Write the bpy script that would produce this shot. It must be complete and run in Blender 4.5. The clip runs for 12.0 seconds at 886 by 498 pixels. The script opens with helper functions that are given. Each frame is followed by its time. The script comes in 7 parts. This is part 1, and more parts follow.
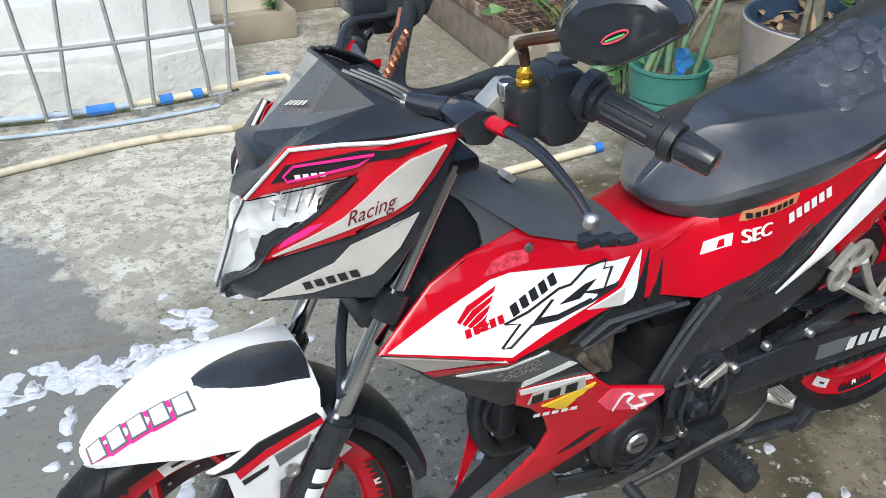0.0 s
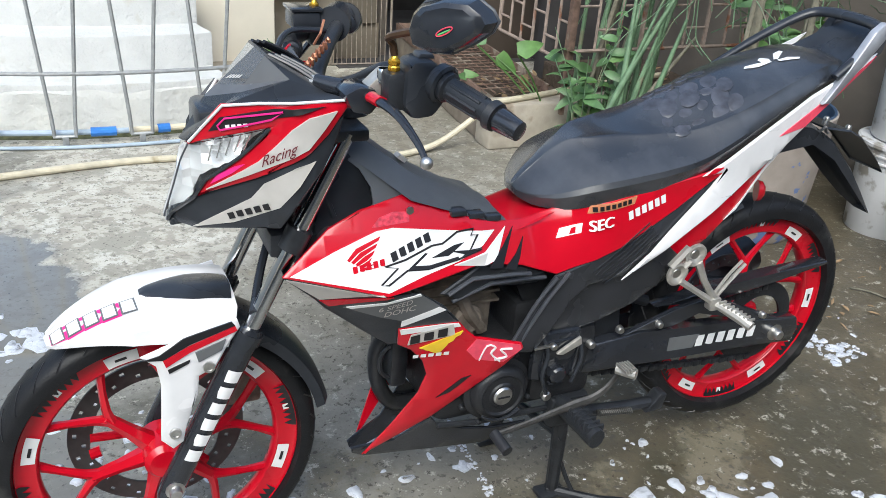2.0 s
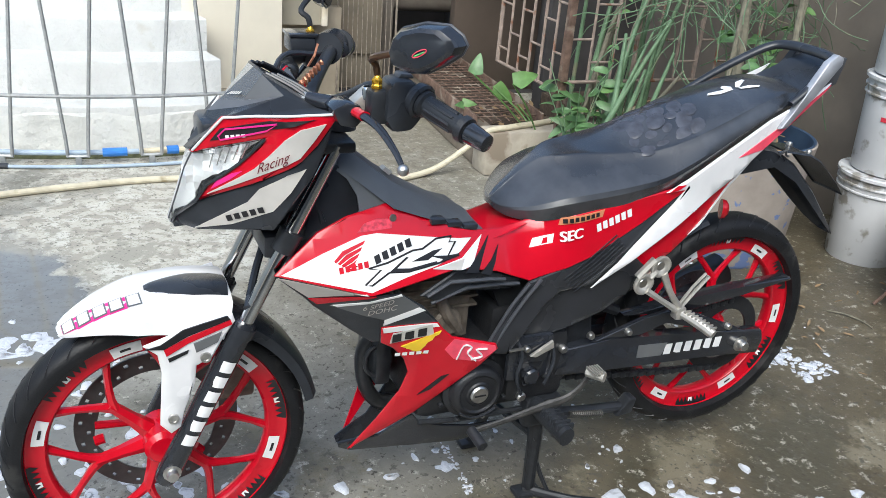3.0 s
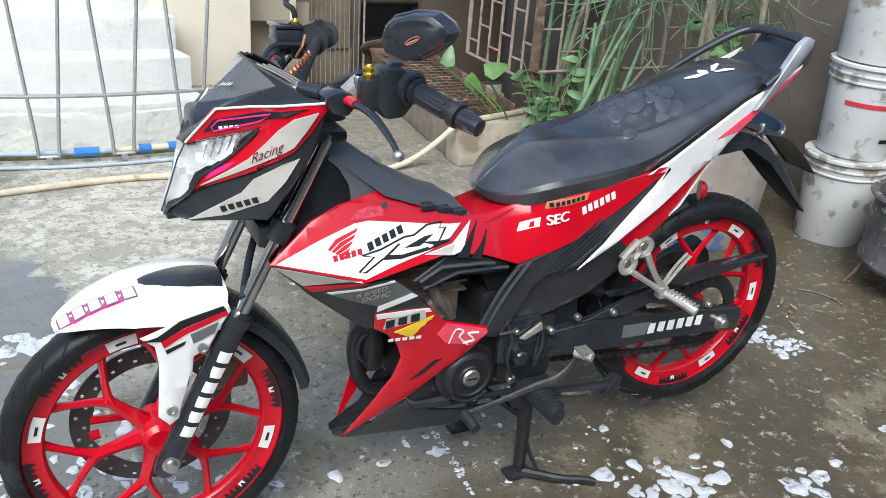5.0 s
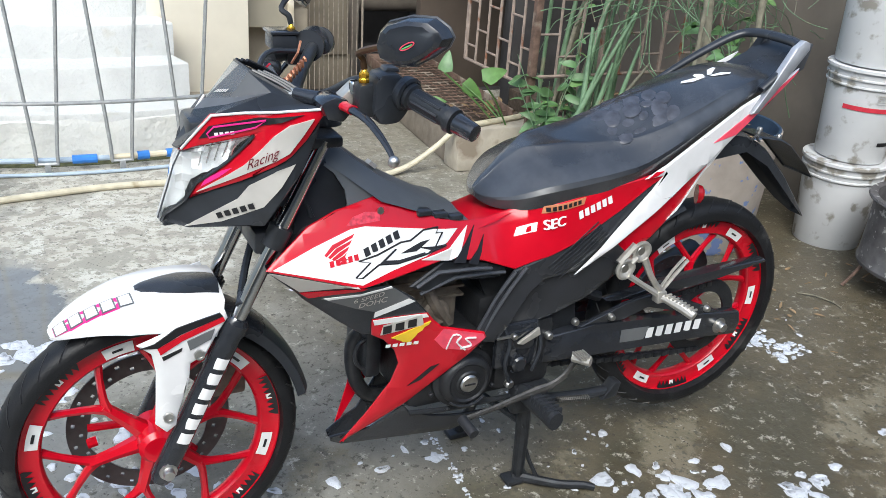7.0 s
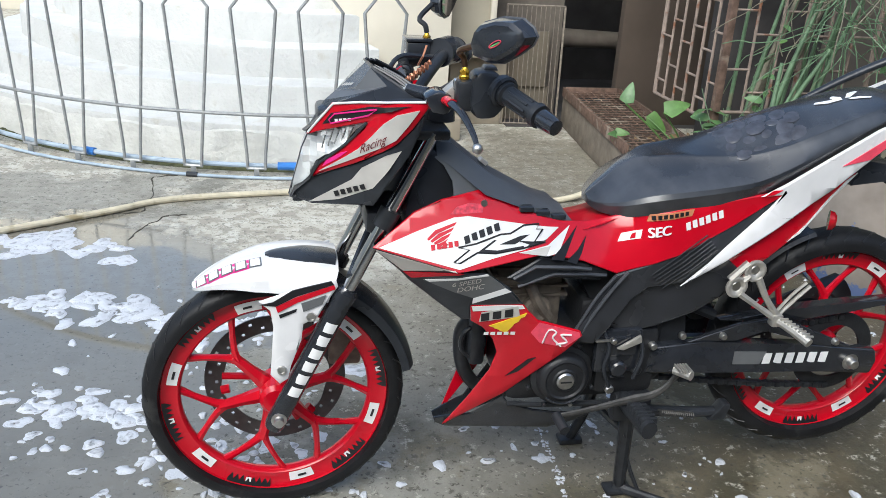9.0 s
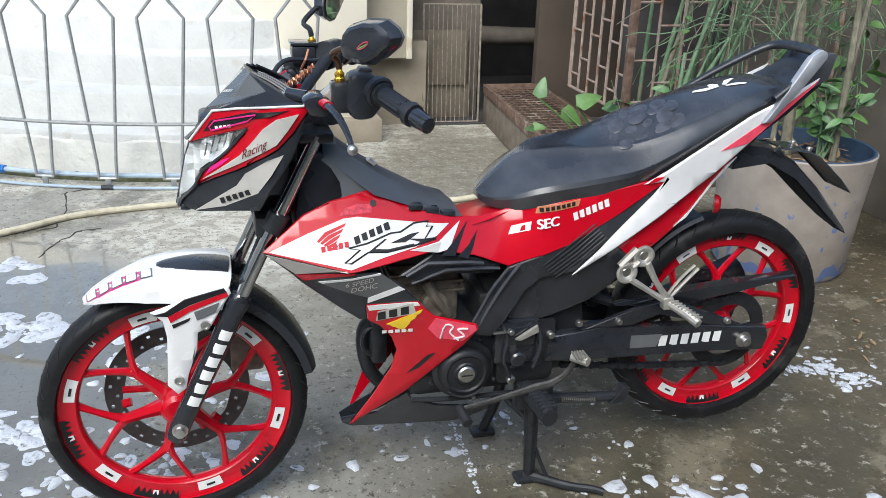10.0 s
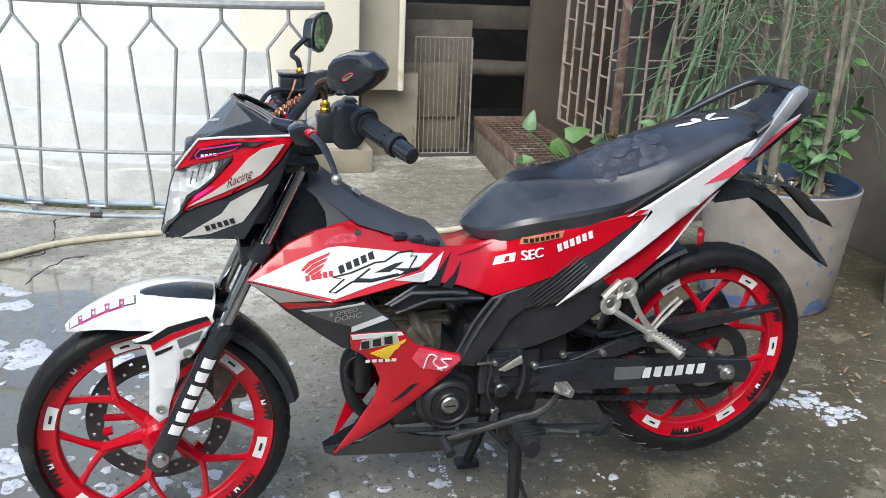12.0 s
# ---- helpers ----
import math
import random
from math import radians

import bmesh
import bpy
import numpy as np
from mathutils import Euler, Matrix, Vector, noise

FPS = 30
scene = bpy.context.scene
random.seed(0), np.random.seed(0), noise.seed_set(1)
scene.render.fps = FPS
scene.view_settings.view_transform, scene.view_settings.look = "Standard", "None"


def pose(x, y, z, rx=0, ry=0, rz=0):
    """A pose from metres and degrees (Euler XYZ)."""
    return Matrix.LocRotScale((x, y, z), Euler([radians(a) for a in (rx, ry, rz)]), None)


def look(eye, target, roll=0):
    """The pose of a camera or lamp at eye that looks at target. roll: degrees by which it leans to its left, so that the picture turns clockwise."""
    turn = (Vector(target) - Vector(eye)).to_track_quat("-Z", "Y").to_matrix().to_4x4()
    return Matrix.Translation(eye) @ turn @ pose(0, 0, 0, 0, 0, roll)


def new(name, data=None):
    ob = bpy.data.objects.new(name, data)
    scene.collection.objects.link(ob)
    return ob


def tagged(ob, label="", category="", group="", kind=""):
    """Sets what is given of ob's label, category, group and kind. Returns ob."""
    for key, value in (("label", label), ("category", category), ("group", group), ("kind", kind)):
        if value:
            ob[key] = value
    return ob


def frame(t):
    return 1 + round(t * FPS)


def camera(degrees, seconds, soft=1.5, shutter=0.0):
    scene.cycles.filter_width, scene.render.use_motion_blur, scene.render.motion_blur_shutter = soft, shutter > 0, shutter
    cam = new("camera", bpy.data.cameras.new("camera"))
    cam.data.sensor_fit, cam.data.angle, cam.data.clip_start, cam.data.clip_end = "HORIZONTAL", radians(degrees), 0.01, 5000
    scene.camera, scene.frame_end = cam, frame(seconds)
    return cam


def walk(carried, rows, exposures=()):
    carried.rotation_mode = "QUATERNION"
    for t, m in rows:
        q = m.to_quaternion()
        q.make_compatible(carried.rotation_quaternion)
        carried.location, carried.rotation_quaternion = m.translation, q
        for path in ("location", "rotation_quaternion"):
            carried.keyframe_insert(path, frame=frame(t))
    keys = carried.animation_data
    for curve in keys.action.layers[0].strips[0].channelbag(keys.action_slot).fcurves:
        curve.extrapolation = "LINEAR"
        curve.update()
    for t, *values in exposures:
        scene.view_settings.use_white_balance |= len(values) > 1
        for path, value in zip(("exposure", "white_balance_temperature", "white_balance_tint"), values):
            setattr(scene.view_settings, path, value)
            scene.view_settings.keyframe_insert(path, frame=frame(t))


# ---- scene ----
from mathutils.bvhtree import BVHTree
cam = camera(54.4, 12.0, soft=0.4)
PATH = [
    (0, (-0.742, -0.87, 1.268), (0.01, 0.664, 0.226), 0.2),
    (0.5, (-0.729, -0.807, 1.263), (0.032, 0.726, 0.228), -2.3),
    (0.9, (-0.776, -0.942, 1.268), (0.025, 0.583, 0.252), -4.5),
    (1, (-0.796, -0.97, 1.268), (0.006, 0.547, 0.24), -4.0),
    (1.1, (-0.801, -0.978, 1.272), (0.006, 0.525, 0.227), -3.5),
    (1.5, (-0.814, -1.095, 1.254), (-0.017, 0.461, 0.282), -0.9),
    (1.9, (-0.77, -1.231, 1.245), (0.027, 0.376, 0.361), 4.0),
    (2, (-0.747, -1.257, 1.267), (0.041, 0.359, 0.39), 4.7),
    (2.5, (-0.732, -1.38, 1.275), (0.051, 0.27, 0.459), 6.7),
    (3, (-0.759, -1.398, 1.283), (0.023, 0.255, 0.472), 5.3),
    (3.2, (-0.793, -1.398, 1.278), (-0.009, 0.251, 0.462), 4.6),
    (5, (-0.81, -1.408, 1.274), (0.04, 0.209, 0.459), 4.7),
    (5.5, (-0.807, -1.407, 1.276), (0.048, 0.207, 0.461), 4.7),
    (6, (-0.802, -1.403, 1.275), (0.053, 0.21, 0.458), 4.6),
    (6.5, (-0.803, -1.396, 1.271), (0.051, 0.218, 0.455), 4.5),
    (6.7, (-0.804, -1.401, 1.274), (0.05, 0.215, 0.46), 4.5),
    (8.3, (-0.782, -1.466, 1.264), (-0.093, 0.262, 0.529), 3.2),
    (8.5, (-0.759, -1.492, 1.256), (-0.16, 0.268, 0.52), 3.7),
    (9, (-0.642, -1.608, 1.242), (-0.256, 0.208, 0.497), 3.5),
    (9.5, (-0.565, -1.637, 1.245), (-0.165, 0.173, 0.493), 2.5),
    (10, (-0.542, -1.649, 1.251), (-0.036, 0.139, 0.512), 2.0),
    (10.5, (-0.542, -1.651, 1.252), (-0.011, 0.138, 0.535), 2.3),
    (11, (-0.538, -1.656, 1.256), (-0.007, 0.141, 0.558), 2.5),
    (11.5, (-0.533, -1.661, 1.26), (-0.007, 0.146, 0.584), 2.6),
    (12, (-0.529, -1.66, 1.252), (-0.001, 0.149, 0.581), 2.7),
]
# the clip's camera brightens a little on the way and darkens as the pale steps come into view
walk(cam, [(t, look(eye, target, roll)) for t, eye, target, roll in PATH],
     [(0.0, 0.89), (1.5, 0.90), (2.5, 0.96), (6.5, 0.97), (8.5, 0.96), (9.0, 0.80), (9.5, 0.80), (10.5, 0.85), (12.0, 0.83)])

# ---- light: bright overcast sky, soft sun from the upper left behind the camera ----
world = bpy.data.worlds.new("sky")
scene.world = world
world.use_nodes = True
wn = world.node_tree.nodes
sky = wn.new("ShaderNodeTexSky")
sky.sky_type = "NISHITA"
sky.sun_disc = False
SUN_EL, SUN_AZ = 48.0, 213.7
sky.sun_elevation, sky.sun_rotation = radians(SUN_EL), radians(SUN_AZ)
sky.dust_density = 4.0
world.node_tree.links.new(sky.outputs[0], wn["Background"].inputs[0])
wn["Background"].inputs[1].default_value = 0.15
sun = new("sun", bpy.data.lights.new("sun", "SUN"))
sun.data.energy, sun.data.angle, sun.data.color = 1.2, radians(40), (1.0, 0.975, 0.95)
sun.matrix_world = look((-1.8, -2.4, 3.6), (0, 0.3, 0))
scene.view_settings.use_white_balance = True
scene.view_settings.white_balance_temperature, scene.view_settings.white_balance_tint = 5980, 3


# ---- materials ----
def mat(name, color, rough=0.5, metal=0.0, vary=0.12, scale=30.0, bump=0.0, bscale=200.0, coat=0.0, trans=0.0,
        dirt=None, dirt_scale=6.0, dirt_at=0.6, ior=1.45, spec=0.5, bdist=0.004, soft_dirt=0.04):
    """Principled surface with two scales of noise in colour and roughness, optional patches of dirt (on the seat also
    sheen) and fine relief.
    """
    m = bpy.data.materials.new(name)
    m.use_nodes = True
    nt = m.node_tree
    b = nt.nodes["Principled BSDF"]
    tc = nt.nodes.new("ShaderNodeTexCoord")
    oi = nt.nodes.new("ShaderNodeObjectInfo")

    def noise_tex(sc, detail=4):
        n = nt.nodes.new("ShaderNodeTexNoise")
        n.inputs["Scale"].default_value, n.inputs["Detail"].default_value = sc, detail
        nt.links.new(tc.outputs["Object"], n.inputs["Vector"])
        return n.outputs["Fac"]

    def ramp(fac, a, c):
        r = nt.nodes.new("ShaderNodeMapRange")
        nt.links.new(fac, r.inputs["Value"])
        r.inputs["From Min"].default_value, r.inputs["From Max"].default_value = 0.3, 0.7
        r.inputs["To Min"].default_value, r.inputs["To Max"].default_value = a, c
        return r.outputs["Result"]

    def mix(fac, a, c):
        x = nt.nodes.new("ShaderNodeMix")
        x.data_type = "RGBA"
        if isinstance(fac, float):
            x.inputs[0].default_value = fac
        else:
            nt.links.new(fac, x.inputs[0])
        for sock, v in ((x.inputs[6], a), (x.inputs[7], c)):
            if isinstance(v, tuple):
                sock.default_value = (*v, 1)
            else:
                nt.links.new(v, sock)
        return x.outputs[2]

    lo = tuple(max(0.0, c * (1 - vary)) for c in color)
    hi = tuple(min(1.0, c * (1 + vary)) for c in color)
    col = mix(ramp(noise_tex(scale), 0, 1), lo, hi)
    if dirt:
        r = nt.nodes.new("ShaderNodeMapRange")
        nt.links.new(noise_tex(dirt_scale, 8), r.inputs["Value"])
        r.inputs["From Min"].default_value, r.inputs["From Max"].default_value = dirt_at - soft_dirt, dirt_at + soft_dirt
        r.clamp = True
        col = mix(r.outputs["Result"], col, dirt)
    nt.links.new(col, b.inputs["Base Color"])
    nt.links.new(ramp(noise_tex(scale * 0.3), max(0.02, rough * 0.8), min(1.0, rough * 1.2)), b.inputs["Roughness"])
    b.inputs["Metallic"].default_value = metal
    b.inputs["Specular IOR Level"].default_value = spec
    b.inputs["Coat Weight"].default_value = coat
    b.inputs["Coat Roughness"].default_value = max(0.06, rough * 0.35)
    b.inputs["Transmission Weight"].default_value = trans
    b.inputs["IOR"].default_value = ior
    if bump:
        bp = nt.nodes.new("ShaderNodeBump")
        bp.inputs["Strength"].default_value, bp.inputs["Distance"].default_value = bump, bdist
        nt.links.new(noise_tex(bscale, 6), bp.inputs["Height"])
        nt.links.new(bp.outputs[0], b.inputs["Normal"])
    return m


RED = mat("red_paint", (0.47, 0.002, 0.014), 0.3, vary=0.05, coat=0.8, spec=0.1)
PINK = mat("faded_red_film", (0.72, 0.07, 0.12), 0.35, vary=0.15, scale=60)
MAGENTA = mat("magenta_film", (0.7, 0.02, 0.22), 0.3)
WHITE = mat("white_paint", (0.70, 0.70, 0.71), 0.25, vary=0.03, coat=0.5)
WHITE_DECAL = mat("white_film", (0.72, 0.72, 0.72), 0.4, vary=0.04)
SILVER = mat("silver_film", (0.52, 0.5, 0.47), 0.4, 0.2, vary=0.06)
GREY = mat("grey_film", (0.11, 0.115, 0.12), 0.4, vary=0.08)
BLACK_DECAL = mat("black_film", (0.012, 0.012, 0.014), 0.35)
YELLOW = mat("yellow_film", (0.75, 0.5, 0.03), 0.4)
GREEN_DECAL = mat("green_film", (0.1, 0.4, 0.12), 0.4)
BLACK_PLASTIC = mat("black_plastic", (0.024, 0.027, 0.033), 0.28, vary=0.25, scale=18, bump=0.08, bscale=700)
SATIN = mat("satin_black_cover", (0.026, 0.028, 0.033), 0.27, vary=0.2, scale=12, coat=0.25, bump=0.05, bscale=700)
GREY_PLASTIC = mat("dark_grey_plastic", (0.054, 0.058, 0.067), 0.34, vary=0.15, scale=14, bump=0.06, bscale=700)
BLACK_GLOSS = mat("glossy_black_paint", (0.018, 0.02, 0.025), 0.18, vary=0.2, coat=0.5)
BLACK_METAL = mat("black_painted_metal", (0.024, 0.026, 0.03), 0.35, 0.2, vary=0.3, scale=40, bump=0.1, bscale=300)
RUBBER = mat("tyre_rubber", (0.009, 0.0095, 0.011), 0.5, vary=0.3, scale=25, bump=0.15, bscale=300, spec=0.35,
             dirt=(0.028, 0.028, 0.028), dirt_scale=14, dirt_at=0.66)
GRIP_RUBBER = mat("grip_rubber", (0.02, 0.022, 0.026), 0.4, bump=0.2, bscale=500)
# pale patches put sky sheen as well as dusty wear into the vinyl's colour
VINYL = mat("seat_vinyl", (0.022, 0.0245, 0.03), 0.24, vary=0.25, scale=5, coat=0.3, bump=0.1, bscale=900, spec=0.85,
            dirt=(0.085, 0.09, 0.1), dirt_scale=4.5, dirt_at=0.60, soft_dirt=0.13)
CHROME = mat("chrome", (0.7, 0.7, 0.7), 0.12, 1.0, vary=0.1)
STEEL = mat("dull_steel", (0.55, 0.54, 0.52), 0.38, 1.0, vary=0.2, scale=60)
ALU = mat("cast_aluminium", (0.5, 0.48, 0.44), 0.45, 0.7, vary=0.15, scale=50, bump=0.1, bscale=400)
DISC = mat("brake_disc_steel", (0.062, 0.06, 0.06), 0.42, 0.3, vary=0.2, scale=60)
GOLD = mat("gold_anodised", (0.75, 0.42, 0.04), 0.25, 0.9)
COPPER = mat("copper_wire", (0.45, 0.2, 0.12), 0.4, 0.6)
ENGINE = mat("engine_casting", (0.022, 0.023, 0.026), 0.42, 0.3, vary=0.3, scale=30, bump=0.2, bscale=250)
BROWN_CAST = mat("dirty_cylinder_casting", (0.17, 0.145, 0.118), 0.6, 0.2, vary=0.35, scale=40, bump=0.3, bscale=200)
CLEAR = mat("clear_lens", (0.97, 0.98, 0.98), 0.02, vary=0.005, trans=1.0)
SMOKE = mat("smoked_screen", (0.34, 0.335, 0.32), 0.08, vary=0.1, scale=8, trans=0.75, coat=0.4)
SMOKE_SIDE = mat("smoked_screen_side", (0.13, 0.13, 0.132), 0.16, vary=0.12, scale=10, trans=0.35, coat=0.4)
REFLECTOR = mat("headlamp_reflector", (0.86, 0.87, 0.88), 0.18, 0.45, vary=0.05)
MIRROR = mat("mirror_glass", (0.85, 0.87, 0.88), 0.03, 1.0, vary=0.01)
TAIL_RED = mat("tail_lens", (0.45, 0.01, 0.02), 0.15, vary=0.1, trans=0.2)

STEP_WHITE = mat("whitewashed_steps", (0.555, 0.56, 0.545), 0.85, vary=0.05, scale=9, bump=0.8, bscale=45, bdist=0.009, dirt=(0.5, 0.49, 0.45), dirt_scale=7, dirt_at=0.66)
STEP_GREY = mat("weathered_whitewash", (0.6, 0.6, 0.565), 0.9, vary=0.08, scale=9, bump=1.0, bscale=30, bdist=0.01)
CREAM = mat("cream_wall_paint", (0.74, 0.69, 0.58), 0.85, vary=0.06, scale=5, bump=0.2, bscale=30,
            dirt=(0.5, 0.42, 0.28), dirt_scale=2.5, dirt_at=0.68)
PLINTH = mat("bare_render", (0.3, 0.26, 0.2), 0.9, vary=0.15, scale=9, bump=0.4, bscale=40)
# shade of the store and grille recesses is put into this dark colour
DARK_WALL = mat("recess_shade_wall", (0.056, 0.053, 0.053), 0.9, vary=0.35, scale=4, bump=0.3, bscale=30)
GARDEN_WALL = mat("garden_wall_render", (0.2, 0.175, 0.148), 0.9, vary=0.2, scale=3, bump=0.2, bscale=30, dirt=(0.12, 0.105, 0.09), dirt_scale=2, dirt_at=0.58, soft_dirt=0.16)
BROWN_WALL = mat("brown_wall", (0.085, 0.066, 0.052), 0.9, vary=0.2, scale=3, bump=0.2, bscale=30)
DUSTY = mat("dusty_timber", (0.15, 0.13, 0.11), 0.85, vary=0.25, scale=8, bump=0.3, bscale=60)
RAIL_GREY = mat("grey_railing_paint", (0.3, 0.31, 0.31), 0.45, 0.3, vary=0.15, scale=40, bump=0.1, bscale=200)
RUST = mat("rusty_iron", (0.155, 0.102, 0.078), 0.8, 0.2, vary=0.35, scale=30, bump=0.4, bscale=150,
           dirt=(0.3, 0.25, 0.2), dirt_scale=9, dirt_at=0.6)
CAGE_PAINT = mat("faded_grille_paint", (0.27, 0.215, 0.18), 0.75, 0.1, vary=0.25, scale=25, bump=0.3, bscale=120,
                 dirt=(0.2, 0.09, 0.05), dirt_scale=12, dirt_at=0.6)
KERB = mat("kerb_concrete", (0.36, 0.325, 0.265), 0.9, vary=0.2, scale=12, bump=0.6, bscale=50,
           dirt=(0.2, 0.165, 0.125), dirt_scale=6, dirt_at=0.58)
SOIL = mat("garden_soil", (0.075, 0.055, 0.04), 0.95, vary=0.4, scale=40, bump=0.9, bscale=60)
PIPE_BLUE = mat("blue_pvc", (0.33, 0.40, 0.48), 0.5, vary=0.15, scale=20)
PIPE_JOINT = mat("bright_blue_pvc", (0.04, 0.17, 0.5), 0.4, vary=0.15)
PIPE_CREAM = mat("cream_pvc", (0.62, 0.55, 0.4), 0.5, vary=0.1, scale=20)
HOSE = mat("yellowed_hose", (0.5, 0.455, 0.34), 0.5, vary=0.15, scale=25, dirt=(0.3, 0.25, 0.15), dirt_scale=9, dirt_at=0.62)
POT_WHITE = mat("old_painted_drum", (0.28, 0.245, 0.215), 0.75, vary=0.14, scale=14, bump=0.2, bscale=60,
                dirt=(0.12, 0.17, 0.34), dirt_scale=15.0, dirt_at=0.63, soft_dirt=0.012)
POT_BLUE = mat("blue_drum_inside", (0.03, 0.055, 0.1), 0.5)
POT_GREEN = mat("green_plastic_pot", (0.05, 0.18, 0.15), 0.35, vary=0.1)
BUCKET = mat("white_bucket_plastic", (0.52, 0.525, 0.53), 0.5, vary=0.05, scale=9,
             dirt=(0.25, 0.235, 0.205), dirt_scale=13, dirt_at=0.61)
LEAF = mat("green_leaf", (0.08, 0.158, 0.06), 0.45, vary=0.35, scale=20, bump=0.1, bscale=120)
LEAF_PALE = mat("pale_leaf", (0.09, 0.18, 0.048), 0.5, vary=0.25, scale=20)
LEAF_DRY = mat("dry_leaf", (0.24, 0.165, 0.09), 0.7, vary=0.3, scale=25)
STEM = mat("green_stem", (0.115, 0.19, 0.105), 0.5, vary=0.3, scale=18, dirt=(0.2, 0.19, 0.12), dirt_scale=7, dirt_at=0.64)
TWIG = mat("grey_twig", (0.16, 0.15, 0.11), 0.8, vary=0.3, scale=30)
FOAM = mat("soap_foam", (0.52, 0.54, 0.58), 0.55, vary=0.08, scale=40, bump=0.5, bscale=150)
nt = FOAM.node_tree
fn = nt.nodes.new("ShaderNodeTexNoise")
fn.inputs["Scale"].default_value, fn.inputs["Detail"].default_value = 55.0, 6.0
fr_ = nt.nodes.new("ShaderNodeMapRange")
fr_.inputs["From Min"].default_value, fr_.inputs["From Max"].default_value = 0.33, 0.47
fr_.inputs["To Min"].default_value = 0.3
nt.links.new(fn.outputs["Fac"], fr_.inputs["Value"])
nt.links.new(fr_.outputs["Result"], nt.nodes["Principled BSDF"].inputs["Alpha"])
BLUE_CLOTH = mat("blue_plastic_film", (0.05, 0.2, 0.5), 0.4)


def ground_material():
    """Old yard concrete: pale worn skin with pits, brown damp areas and standing water."""
    m = bpy.data.materials.new("yard_concrete")
    m.use_nodes = True
    nt = m.node_tree
    N, L = nt.nodes, nt.links
    b = N["Principled BSDF"]
    tc = N.new("ShaderNodeTexCoord")
    sep = N.new("ShaderNodeSeparateXYZ")
    L.new(tc.outputs["Object"], sep.inputs[0])

    def tex(sc, detail=6, rough=0.6):
        n = N.new("ShaderNodeTexNoise")
        n.inputs["Scale"].default_value, n.inputs["Detail"].default_value = sc, detail
        n.inputs["Roughness"].default_value = rough
        L.new(tc.outputs["Object"], n.inputs["Vector"])
        return n.outputs["Fac"]

    def math_node(op, a, c=0.0):
        n = N.new("ShaderNodeMath")
        n.operation = op
        for s, v in zip(n.inputs, (a, c)):
            if isinstance(v, (int, float)):
                s.default_value = v
            else:
                L.new(v, s)
        return n.outputs[0]

    def span(v, a, c):
        r = N.new("ShaderNodeMapRange")
        L.new(v, r.inputs["Value"])
        r.inputs["From Min"].default_value, r.inputs["From Max"].default_value = a, c
        return r.outputs["Result"]

    def mix(fac, a, c):
        x = N.new("ShaderNodeMix")
        x.data_type = "RGBA"
        L.new(fac, x.inputs[0])
        for s, v in ((x.inputs[6], a), (x.inputs[7], c)):
            if isinstance(v, tuple):
                s.default_value = (*v, 1)
            else:
                L.new(v, s)
        return x.outputs[2]

    big, mid, fine = tex(1.3), tex(9.0, 8, 0.7), tex(70.0, 6)
    # damp area: y below a wavering line that runs across the yard
    line = math_node("ADD", math_node("MULTIPLY", sep.outputs["Y"], -1.0), math_node("MULTIPLY", sep.outputs["X"], 0.25))
    line = math_node("ADD", line, math_node("MULTIPLY", math_node("SUBTRACT", big, 0.5), 1.5))
    damp = span(line, -1.5, -1.15)
    # old damp patch below the steps
    px = math_node("POWER", math_node("DIVIDE", math_node("ADD", sep.outputs["X"], 1.6), 0.85), 2.0)
    py = math_node("POWER", math_node("DIVIDE", math_node("SUBTRACT", sep.outputs["Y"], 2.08), 0.33), 2.0)
    patch = math_node("ADD", math_node("ADD", px, py), math_node("MULTIPLY", math_node("SUBTRACT", tex(4.0, 10, 0.65), 0.5), 5.0))
    damp = math_node("MAXIMUM", damp, math_node("MULTIPLY", span(patch, 1.2, 0.7), 0.75))
    qx = math_node("POWER", math_node("DIVIDE", math_node("SUBTRACT", sep.outputs["X"], 0.8), 0.6), 2.0)
    qy = math_node("POWER", math_node("DIVIDE", math_node("SUBTRACT", sep.outputs["Y"], 2.3), 0.95), 2.0)
    patch = math_node("ADD", math_node("ADD", qx, qy), math_node("MULTIPLY", math_node("SUBTRACT", tex(3.0, 10, 0.65), 0.5), 3.0))
    damp = math_node("MAXIMUM", damp, math_node("MULTIPLY", span(patch, 1.3, 0.6), 0.6))
    # standing water to the front of the motorcycle
    dx = math_node("POWER", math_node("DIVIDE", math_node("ADD", sep.outputs["X"], 1.4), 0.72), 2.0)
    dy = math_node("POWER", math_node("DIVIDE", math_node("SUBTRACT", sep.outputs["Y"], 0.75), 1.12), 2.0)
    pool = math_node("ADD", math_node("ADD", dx, dy), math_node("MULTIPLY", math_node("SUBTRACT", tex(3.0, 10, 0.65), 0.5), 2.2))
    pool = span(pool, 1.05, 0.9)
    blot, speck = tex(2.6, 12, 0.72), tex(15.0, 5, 0.6)
    grit, pits, flake = tex(34.0, 5, 0.65), tex(62.0, 3, 0.6), tex(6.5, 15, 0.82)
    dry = mix(span(speck, 0.46, 0.52), (0.31, 0.29, 0.243), (0.44, 0.42, 0.36))
    dry = mix(span(flake, 0.53, 0.56), dry, (0.51, 0.50, 0.445))
    dry = mix(span(grit, 0.57, 0.61), dry, (0.220, 0.21, 0.177))
    dry = mix(span(blot, 0.54, 0.58), dry, (0.295, 0.283, 0.237))
    dry = mix(span(pits, 0.63, 0.67), dry, (0.143, 0.135, 0.113))
    # grey film of water to the front, brown stained concrete to the rear
    rear = span(math_node("ADD", sep.outputs["X"], math_node("MULTIPLY", math_node("SUBTRACT", big, 0.5), 1.2)), -0.45, 0.35)
